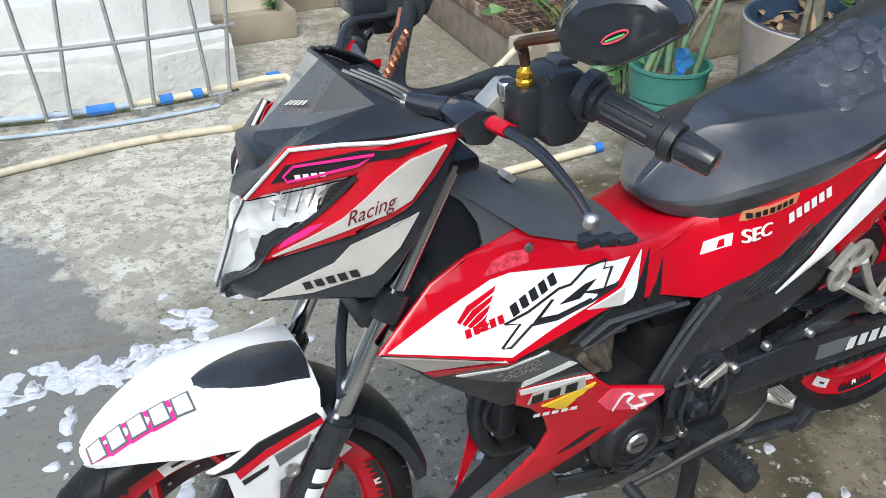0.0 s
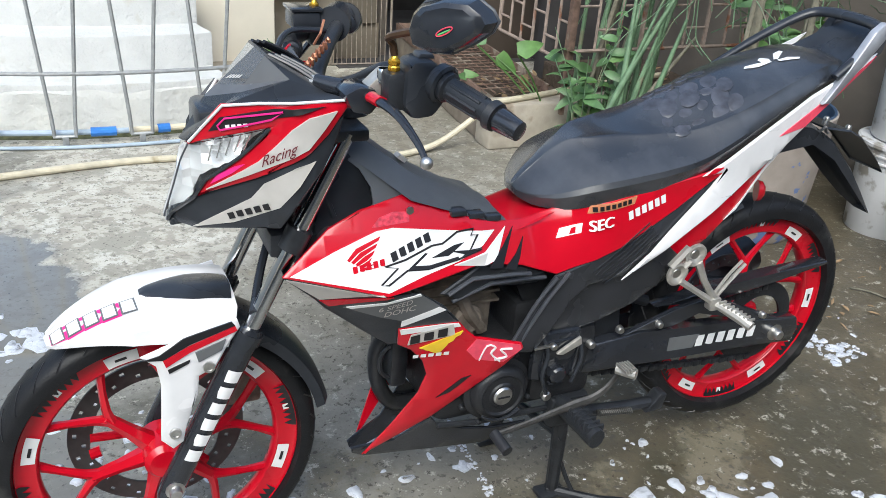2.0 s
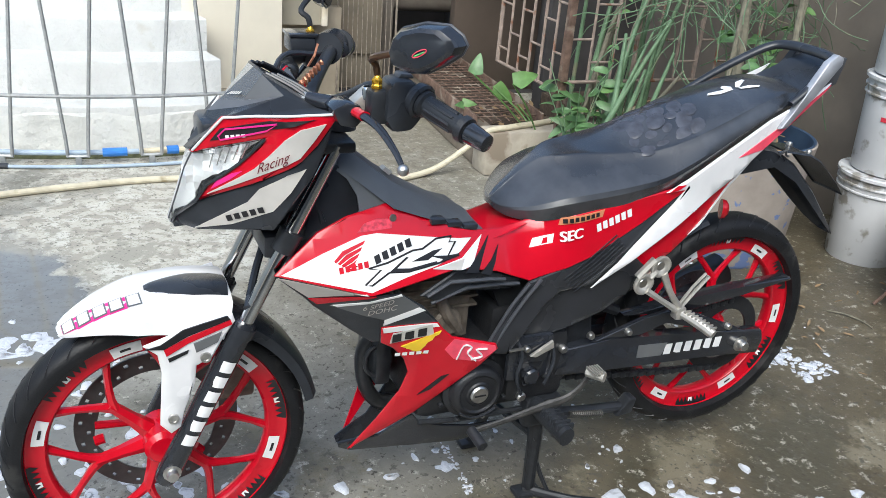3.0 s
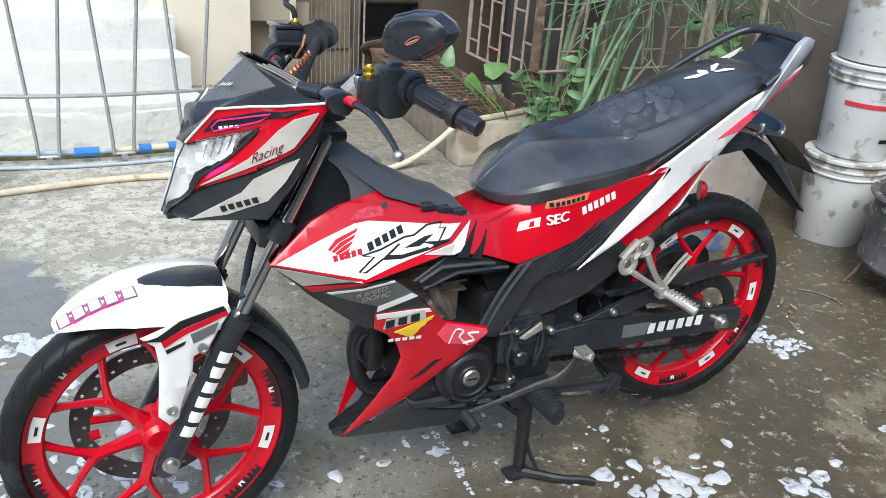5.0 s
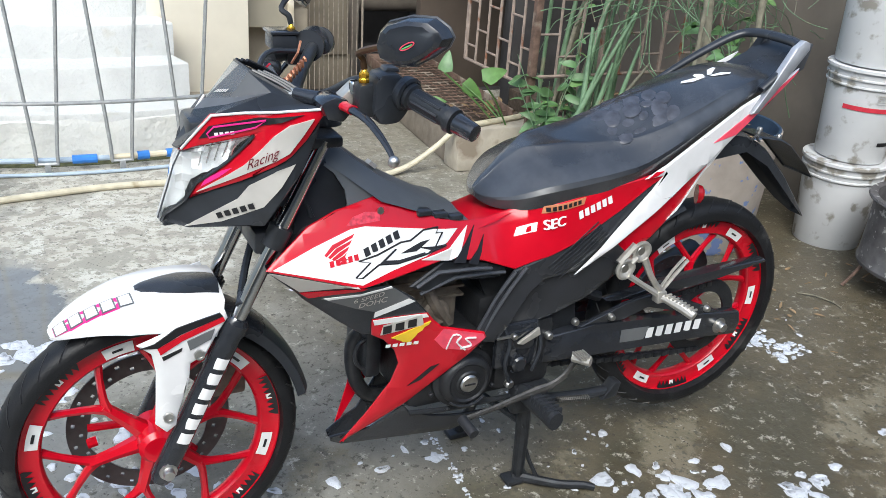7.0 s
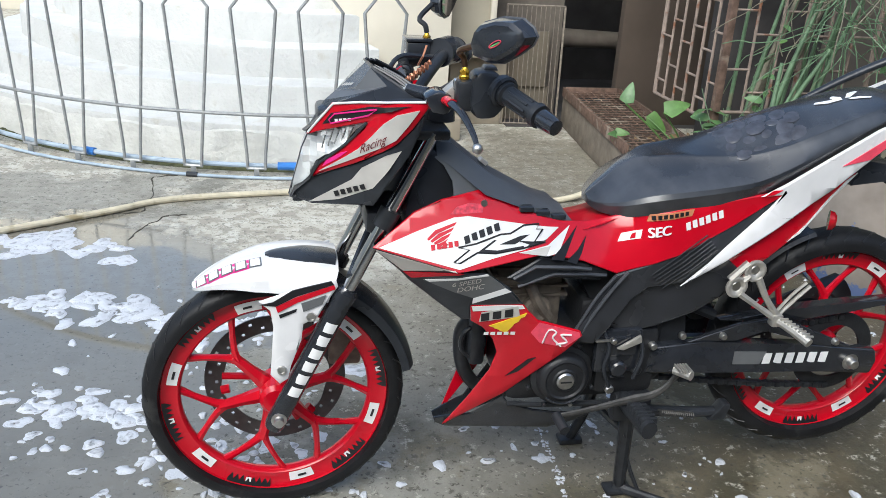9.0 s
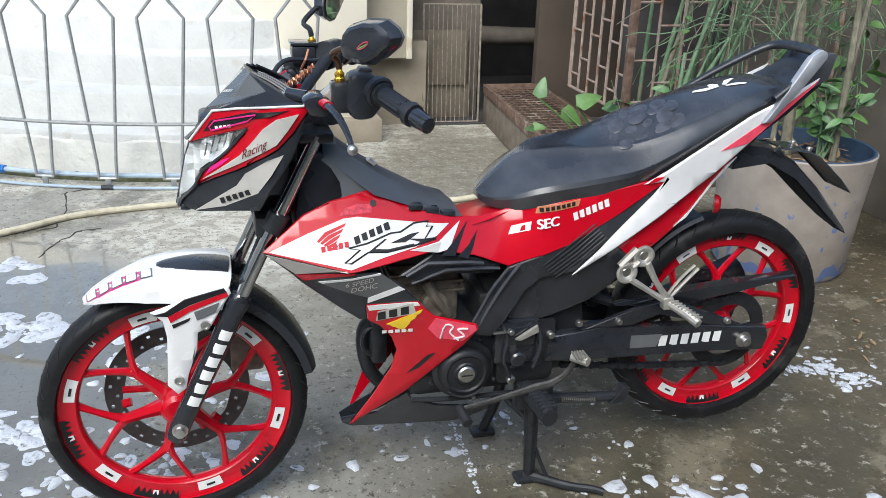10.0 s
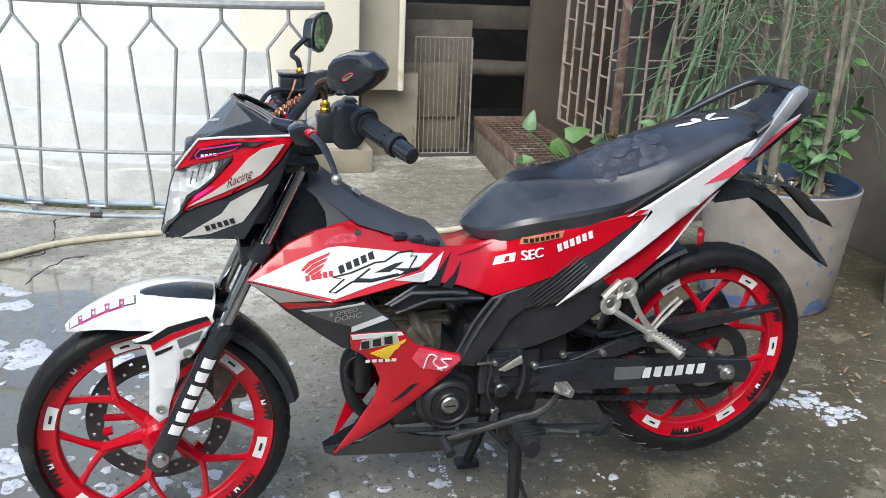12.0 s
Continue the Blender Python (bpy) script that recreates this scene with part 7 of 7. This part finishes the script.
for x, z in ((0.30, 0.415), (0.575, 0.39), (0.205, 0.42)):
    part("bolt", lathe([(0.0, -0.008), (0.006, -0.008), (0.008, -0.004), (0.009, 0.003), (0.0, 0.003)], 10, Matrix.Translation((x, -0.112, z))), STEEL, bike)
part("shock", join(tube([(0.22, 0, 0.56), (0.30, 0, 0.42)], 0.03, 14), tube([(0.22, -0.05, 0.47), (0.30, -0.06, 0.44)], 0.012, 8)), BLACK_METAL, bike)

# passenger footrest bracket
br = bmesh.new()
for x, z in ((0.322, 0.582), (0.287, 0.547)):
    br = join(br, tube([(x + 0.0165 * math.cos(a), -0.144, z + 0.0165 * math.sin(a)) for a in [2 * math.pi * k / 18 for k in range(18)]], 0.0052, 8, closed=True, flat=1.7))
br = join(br, tube([(0.296, -0.146, 0.532), (0.345, -0.148, 0.500), (0.386, -0.15, 0.474)], [0.0075, 0.0065, 0.008], 6, 3), tube([(0.332, -0.146, 0.566), (0.358, -0.148, 0.520), (0.391, -0.15, 0.478)], [0.0085, 0.007, 0.008], 6, 3),
          tube([(0.270, -0.143, 0.562), (0.306, -0.143, 0.598)], 0.008, 6), tube([(0.299, -0.144, 0.559), (0.311, -0.144, 0.571)], 0.009, 6), box(0.378, 0.402, -0.16, -0.138, 0.456, 0.484, 0.004),
          tube([(0.395, -0.146, 0.478), (0.430, -0.142, 0.512), (0.462, -0.138, 0.540)], 0.0045, 6, 2), tube([(0.388, -0.146, 0.484), (0.420, -0.142, 0.522), (0.452, -0.138, 0.548)], 0.0035, 6, 2))
fr = part("footrest_bracket", br, ALU, bike, "cast aluminium passenger footrest bracket")
for x, z in ((0.322, 0.582), (0.287, 0.547)):
    part("bolt", lathe([(0.0, -0.006), (0.009, -0.006), (0.012, -0.003), (0.012, 0.004), (0.0, 0.004)], 12, Matrix.Translation((x, -0.140, z))), STEEL, fr, "steel bolt")
ped = part("footrest", tube([(0.392, -0.152, 0.470), (0.412, -0.19, 0.462), (0.425, -0.225, 0.452)], [0.009, 0.0115, 0.010], 10, 2), ALU, fr, "ribbed aluminium footrest")
for k in range(8):
    part("ridge", box(0.390 + 0.004 * k, 0.408 + 0.004 * k, -0.168 - 0.0075 * k, -0.164 - 0.0075 * k, 0.476 - 0.0021 * k, 0.481 - 0.0021 * k, 0.001), ALU, ped)

WORN = mat("worn_steel", (0.075, 0.073, 0.07), 0.42, 0.5, vary=0.35, scale=45)
# gear lever, rider footrest, stands
part("gear_lever", tube([(-0.070, -0.150, 0.262), (0.0, -0.152, 0.275), (0.060, -0.152, 0.288), (0.098, -0.154, 0.296), (0.135, -0.157, 0.306), (0.162, -0.160, 0.326), (0.183, -0.163, 0.360)], [0.0045, 0.005, 0.006, 0.0085, 0.007, 0.0055, 0.005], 8, 4, 1.3), WORN, bike, "worn steel gear lever")
part("lever_pad", join(tube([(0.172, -0.165, 0.37), (0.194, -0.197, 0.372)], 0.0105, 10), *[box(0.168 + 0.006 * k, 0.171 + 0.006 * k, -0.198, -0.165, 0.378, 0.384) for k in range(5)]), ALU, bike, "ribbed steel lever pad")
part("lever_toe", tube([(-0.068, -0.145, 0.262), (-0.062, -0.190, 0.252)], 0.011, 12), GRIP_RUBBER, bike, "black rubber toe peg")
rest = part("rider_footrest", tube([(0.092, -0.11, 0.272), (0.098, -0.145, 0.272), (0.105, -0.228, 0.266)], [0.015, 0.020, 0.018], 10, 2, 1.2), GRIP_RUBBER, bike, "black rubber rider footrest")
for k in range(7):
    part("rubber_rib", box(0.080 + 0.0012 * k, 0.117 + 0.0012 * k, -0.150 - 0.0115 * k, -0.144 - 0.0115 * k, 0.278 - 0.001 * k, 0.296 - 0.001 * k, 0.002), GRIP_RUBBER, rest)
part("centre_stand", join(tube([(0.118, -0.085, 0.255), (0.124, -0.086, 0.16), (0.130, -0.080, 0.03), (0.134, -0.078, 0.012)], [0.019, 0.016, 0.014, 0.012], 10, 3),
                          tube([(0.122, -0.074, 0.014), (0.16, -0.104, 0.013), (0.21, -0.140, 0.012), (0.255, -0.160, 0.012), (0.280, -0.175, 0.009)], [0.014, 0.0115, 0.0105, 0.0095, 0.0085], 10, 3),
                          tube([(0.118, 0.085, 0.255), (0.105, 0.10, 0.12), (0.08, 0.125, 0.012)], [0.016, 0.0135, 0.012], 10, 3), box(0.05, 0.11, 0.105, 0.145, 0.002, 0.018, 0.005),
                          tube([(0.122, -0.1, 0.17), (0.108, 0.1, 0.14)], 0.009, 8), box(0.095, 0.16, -0.10, -0.058, 0.003, 0.016, 0.005), tube([(0.128, -0.086, 0.12), (0.150, -0.092, 0.06), (0.168, -0.108, 0.016)], 0.005, 8, 3)), BLACK_METAL, bike, "black centre stand on the ground")
part("side_stand", join(tube([(0.135, -0.115, 0.245), (0.19, -0.12, 0.240), (0.28, -0.125, 0.236), (0.31, -0.128, 0.238)], [0.017, 0.014, 0.014, 0.013], 10, 3, 0.8), slab([(0.285, 0.222), (0.325, 0.226), (0.333, 0.262), (0.316, 0.264)], -0.145, -0.115, 0.004), box(0.07, 0.16, -0.12, -0.085, 0.215, 0.285, 0.012)), BLACK_METAL, bike, "folded black side stand")
part("spring", tube([(0.165 + 0.0007 * k, -0.143 + 0.0065 * math.cos(k * 0.9), 0.252 - 0.0001 * k + 0.0065 * math.sin(k * 0.9)) for k in range(120)], 0.0015, 5), WORN, bike, "steel stand spring")
part("lower_rail", tube([(-0.16, -0.09, 0.262), (-0.08, -0.10, 0.260), (0.05, -0.10, 0.258), (0.13, -0.10, 0.256)], 0.006, 8, 3), BLACK_METAL, bike)

# -- handlebars --
part("handlebar", tube([(-0.205, -0.325, 0.925), (-0.258, -0.21, 0.953), (-0.30, -0.13, 0.955), (-0.332, -0.06, 0.918), (-0.356, -0.01, 0.898), (-0.362, 0.03, 0.900), (-0.332, 0.09, 0.925), (-0.294, 0.15, 0.950), (-0.258, 0.21, 0.953), (-0.205, 0.325, 0.925)], [0.011, 0.012, 0.012, 0.011, 0.011, 0.011, 0.0115, 0.0125, 0.011, 0.011], 12, 4), BLACK_METAL, bike, "black handlebar")
part("top_clamp", box(-0.385, -0.32, -0.105, 0.105, 0.838, 0.858, 0.006), BLACK_METAL, bike, "dark top clamp")
part("ignition", lathe([(0.0, 0.895), (0.02, 0.895), (0.024, 0.885), (0.026, 0.86), (0.0, 0.86)], 16, Matrix.Translation((-0.325, -0.03, 0)), "Z"), BLACK_PLASTIC, bike)
for s in (-1, 1):
    def hb(t, dz=0.0, dx=0.0):
        return Vector((-0.258, s * 0.21, 0.953)).lerp(Vector((-0.201, s * 0.334, 0.922)), t) + Vector((dx, 0, dz))
    gr = tube([hb(0.02), hb(0.04), hb(0.1), hb(0.12), hb(0.55), hb(0.62), hb(0.64), hb(0.72)], [0.020, 0.021, 0.021, 0.0165, 0.0155, 0.0165, 0.021, 0.020], 18)
    g = part("grip", gr, GRIP_RUBBER, bike, "black rubber handlebar grip")
    for k in range(8):
        a = k * math.pi / 4
        ax = (hb(1) - hb(0)).normalized()
        u = ax.orthogonal().normalized()
        v = ax.cross(u)
        o = (u * math.cos(a) + v * math.sin(a)) * 0.0155
        part("grip_rib", tube([hb(0.16) + o, hb(0.54) + o], 0.0025, 5), GRIP_RUBBER, g)
    part("bar_end", tube([hb(0.73), hb(0.76), hb(1.0), hb(1.01)], [0.0155, 0.017, 0.0135, 0.010], 18), BLACK_GLOSS, bike, "glossy black bar end weight")
    sb = part("switch_box", slab([(-0.288, 0.968), (-0.262, 0.970), (-0.250, 0.955), (-0.256, 0.935), (-0.286, 0.932)] if s > 0 else [(-0.312, 0.972), (-0.302, 0.986), (-0.272, 0.987), (-0.248, 0.962), (-0.252, 0.925), (-0.268, 0.905), (-0.300, 0.903), (-0.314, 0.925)], min(s * 0.160, s * 0.214), max(s * 0.160, s * 0.214), 0.011), BLACK_PLASTIC, bike, "black handlebar switch box")
    part("flange", tube([hb(-0.06), hb(0.03), hb(0.05)], [0.027, 0.028, 0.024], 18), BLACK_PLASTIC, sb)
    if s < 0:
        part("button", slab([(-0.292, 0.986), (-0.288, 0.993), (-0.270, 0.992), (-0.266, 0.985)], min(s * 0.175, s * 0.20), max(s * 0.175, s * 0.20), 0.002), GREY_PLASTIC, sb, "grey switch button")
        part("button", box(-0.252, -0.242, min(s * 0.172, s * 0.188), max(s * 0.172, s * 0.188), 0.935, 0.955, 0.002), GREY_PLASTIC, sb, "grey switch button")
    part("mirror_mount", lathe([(0.0, 0.0), (0.011, 0.0), (0.013, 0.003), (0.013, 0.009), (0.0105, 0.012), (0.0125, 0.015), (0.0125, 0.022), (0.008, 0.026), (0.006, 0.032), (0.0, 0.032)], 8, Matrix.Translation((-0.322, s * 0.19, 0.968)) @ Matrix.Scale(0.68, 4), "Z"), GOLD, bike, "gold anodised mirror mount")
    part("mirror_boss", box(-0.335, -0.30, min(s * 0.17, s * 0.205), max(s * 0.17, s * 0.205), 0.915, 0.969, 0.008), BLACK_METAL, bike)
    # mirror: angular black shell with glass facing the rider
    if s < 0:
        inner_x, tip = Vector((-0.321, -0.236, 1.034)), Vector((-0.246, -0.328, 1.054))
    else:
        inner_x, tip = Vector((-0.299, 0.215, 1.048)), Vector((-0.238, 0.325, 1.056))
    ax = (tip - inner_x).normalized()
    nrm = ax.cross(Vector((0, 0, 1))).normalized() * (1 if s < 0 else -1)
    if nrm.x < 0:
        nrm = -nrm
    Lm = (tip - inner_x).length
    upm = Vector((0, 0, 1))
    out2 = [(0.0, -0.004), (0.05, 0.020), (0.15, 0.033), (0.45, 0.040), (0.76, 0.035), (0.93, 0.019), (1.0, 0.004), (0.95, -0.010), (0.76, -0.026), (0.52, -0.040), (0.30, -0.039), (0.06, -0.026)]
    rows = []
    for depth, sc in ((0.008, 0.96), (0.006, 1.0), (-0.006, 0.98), (-0.018, 0.86), (-0.022, 0.70)):
        rows.append([inner_x + ax * (Lm * (0.5 + (u - 0.5) * sc)) + upm * (v * sc * (0.88 if s < 0 else 1.02) + 0.004) + nrm * depth for u, v in out2])
    bm = bmesh.new()
    RR = [[bm.verts.new(p) for p in r] for r in rows]
    for p, q in zip(RR, RR[1:]):
        for i in range(len(p)):
            bm.faces.new((p[i], p[(i + 1) % len(p)], q[(i + 1) % len(p)], q[i]))
    bm.faces.new(RR[0])
    bm.faces.new(RR[-1])
    mir = part("mirror", bm, BLACK_GLOSS, bike, "angular black mirror", smooth=25)
    part("rim", tube([inner_x + ax * (Lm * u) + upm * (v * (0.88 if s < 0 else 1.02) + 0.004) + nrm * 0.005 for u, v in out2], 0.0022, 6, closed=True), GREY_PLASTIC, mir, "grey mirror rim")
    bm = bmesh.new()
    bm.faces.new([bm.verts.new(inner_x + ax * (Lm * (0.5 + (u - 0.5) * 0.9)) + upm * (v * 0.9 * (0.88 if s < 0 else 1.02) + 0.004) + nrm * 0.0092) for u, v in out2])
    part("mirror_glass", bm, MIRROR, mir, "mirror glass", smooth=0)
    part("mirror_arm", tube([(-0.322, s * 0.19, 0.99), (-0.326, s * 0.192, 1.005), (-0.336, s * 0.205, 1.018), inner_x + ax * (Lm * 0.15) - nrm * 0.01], 0.0055, 8, 4), BLACK_METAL if s > 0 else mat("bronze_arm", (0.12, 0.07, 0.04), 0.35, 0.7), bike, "thin mirror arm")
    if s < 0:
        c = inner_x + ax * (Lm * 0.5) - nrm * 0.0232 + upm * 0.0
        part("sticker", tube([c + ax * (0.011 * math.cos(a)) + upm * (0.004 * math.sin(a) + 0.004 * math.cos(a)) for a in [2 * math.pi * k / 14 for k in range(14)]], 0.0009, 5, closed=True), PINK, mir, "small red and green logo ring")
        part("sticker", tube([c + ax * 0.008 * k + upm * (0.003 * k - 0.001) for k in (-1, 0, 1)], 0.0012, 5), GREEN_DECAL, mir)

# clutch lever with ball end
perch = part("lever_perch", join(slab([(-0.385, 0.932), (-0.360, 0.944), (-0.338, 0.938), (-0.330, 0.918), (-0.345, 0.900), (-0.372, 0.905)], -0.172, -0.118, 0.007), tube([(-0.40, -0.088, 0.930), (-0.37, -0.118, 0.926)], [0.010, 0.014], 12)), BLACK_GLOSS, bike, "glossy black clutch lever perch")
part("adjuster", tube([(-0.412, -0.078, 0.931), (-0.398, -0.092, 0.930)], 0.0085, 10), STEEL, perch, "steel cable adjuster")
part("bracket", slab([(-0.352, 0.938), (-0.325, 0.962), (-0.306, 0.960), (-0.312, 0.925), (-0.335, 0.915)], -0.165, -0.135, 0.004), ALU, perch, "bare aluminium bracket")
part("clutch_lever", tube([(-0.350, -0.155, 0.928), (-0.345, -0.195, 0.930), (-0.335, -0.245, 0.924), (-0.325, -0.29, 0.902), (-0.322, -0.315, 0.886)], [0.010, 0.0088, 0.0072, 0.0055, 0.0045], 10, 4, 0.7), BLACK_GLOSS, bike, "black clutch lever with red band")
part("lever_band", tube([(-0.3475, -0.176, 0.9295), (-0.3435, -0.203, 0.9297)], 0.0102, 10, 0, 0.75), RED, bike, "red lever band")
bm = bmesh.new()
bmesh.ops.create_uvsphere(bm, u_segments=18, v_segments=10, radius=0.0088)
bm.transform(Matrix.Translation((-0.322, -0.318, 0.883)))
part("lever_ball", bm, STEEL, bike, "chromed ball end")
part("lever_pivot", lathe([(0.0, 0.969), (0.0085, 0.969), (0.0102, 0.966), (0.0102, 0.950), (0.0, 0.950)], 14, Matrix.Translation((-0.325, -0.163, -0.004)), "Z"), CHROME, bike, "bright pivot bolt")
# front brake: reservoir, lever and switch on the far side
res = part("reservoir", box(-0.366, -0.318, 0.160, 0.215, 0.946, 0.974, 0.005), BLACK_PLASTIC, bike, "black brake fluid reservoir")
part("cap", box(-0.369, -0.315, 0.157, 0.218, 0.9745, 0.981, 0.002), BLACK_GLOSS, res, "black reservoir cap")
part("brake_lever", tube([(-0.300, 0.19, 0.952), (-0.325, 0.20, 0.918), (-0.353, 0.205, 0.880)], [0.013, 0.011, 0.008], 8, 4, 0.6), BLACK_GLOSS, bike, "black brake lever")
part("master_cylinder", join(tube([(-0.375, 0.15, 0.935), (-0.34, 0.19, 0.935)], 0.014, 12), tube([(-0.385, 0.13, 0.93), (-0.40, 0.10, 0.90), (-0.405, 0.07, 0.86)], 0.006, 8, 3)), BLACK_METAL, bike, "black master cylinder and hose")
for x, y, z, r in ((-0.372, 0.150, 0.918, 0.016), (-0.398, 0.130, 0.912, 0.012)):
    cap = part("hose_fitting", lathe([(0.0, -0.024), (r * 0.7, -0.024), (r, -0.020), (r, -0.004), (r * 1.2, -0.003), (r * 1.2, 0.006), (0.0, 0.006)], 16, Matrix.Translation((x, y, z)) @ pose(0, 0, 0, 0, 0, -15)), BLACK_METAL, bike, "black brake hose fitting")
    part("bolt", lathe([(0.0, -0.029), (r * 0.4, -0.029), (r * 0.5, -0.026), (r * 0.5, -0.022), (0.0, -0.022)], 6, Matrix.Translation((x, y, z)) @ pose(0, 0, 0, 0, 0, -15)), STEEL, cap, "steel bolt")
part("brake_hose", tube([(-0.392, 0.118, 0.905), (-0.402, 0.095, 0.885), (-0.408, 0.07, 0.86), (-0.405, 0.05, 0.82)], [0.007, 0.0085, 0.0065, 0.0065], 10, 4), BLACK_PLASTIC, bike, "black brake hose")
for k in range(3):
    part("hose_ring", tube([(-0.3985 - 0.003 * k, 0.102 - 0.010 * k, 0.8915 - 0.008 * k), (-0.4000 - 0.003 * k, 0.098 - 0.010 * k, 0.8875 - 0.008 * k)], 0.0105, 12), GREY_PLASTIC, bike, "grey hose ring")
part("throttle_housing", tube([(-0.300, 0.155, 0.955), (-0.268, 0.215, 0.952)], 0.030, 18), BLACK_PLASTIC, bike, "round black throttle housing")
part("wound_wire", join(tube([(-0.40 + 0.0011 * k, -0.02 + 0.0014 * k + 0.005 * math.cos(k * 0.8), 0.925 + 0.0004 * k + 0.007 * math.sin(k * 0.8)) for k in range(60)], 0.0026, 5),
                        tube([(-0.36, 0.06, 0.945), (-0.352, 0.05, 0.965), (-0.345, 0.055, 0.985)], 0.0022, 5)), COPPER, bike, "copper-coloured wound wire")
for k, pts in enumerate((((-0.30, -0.12, 0.945), (-0.36, -0.07, 0.90), (-0.39, -0.05, 0.80), (-0.36, -0.06, 0.70)),
                         ((-0.31, 0.16, 0.945), (-0.39, 0.12, 0.95), (-0.42, 0.06, 0.90), (-0.40, 0.05, 0.80)))):
    part("cable", tube(pts, 0.005, 8, 5), BLACK_PLASTIC, bike, "black control cable")
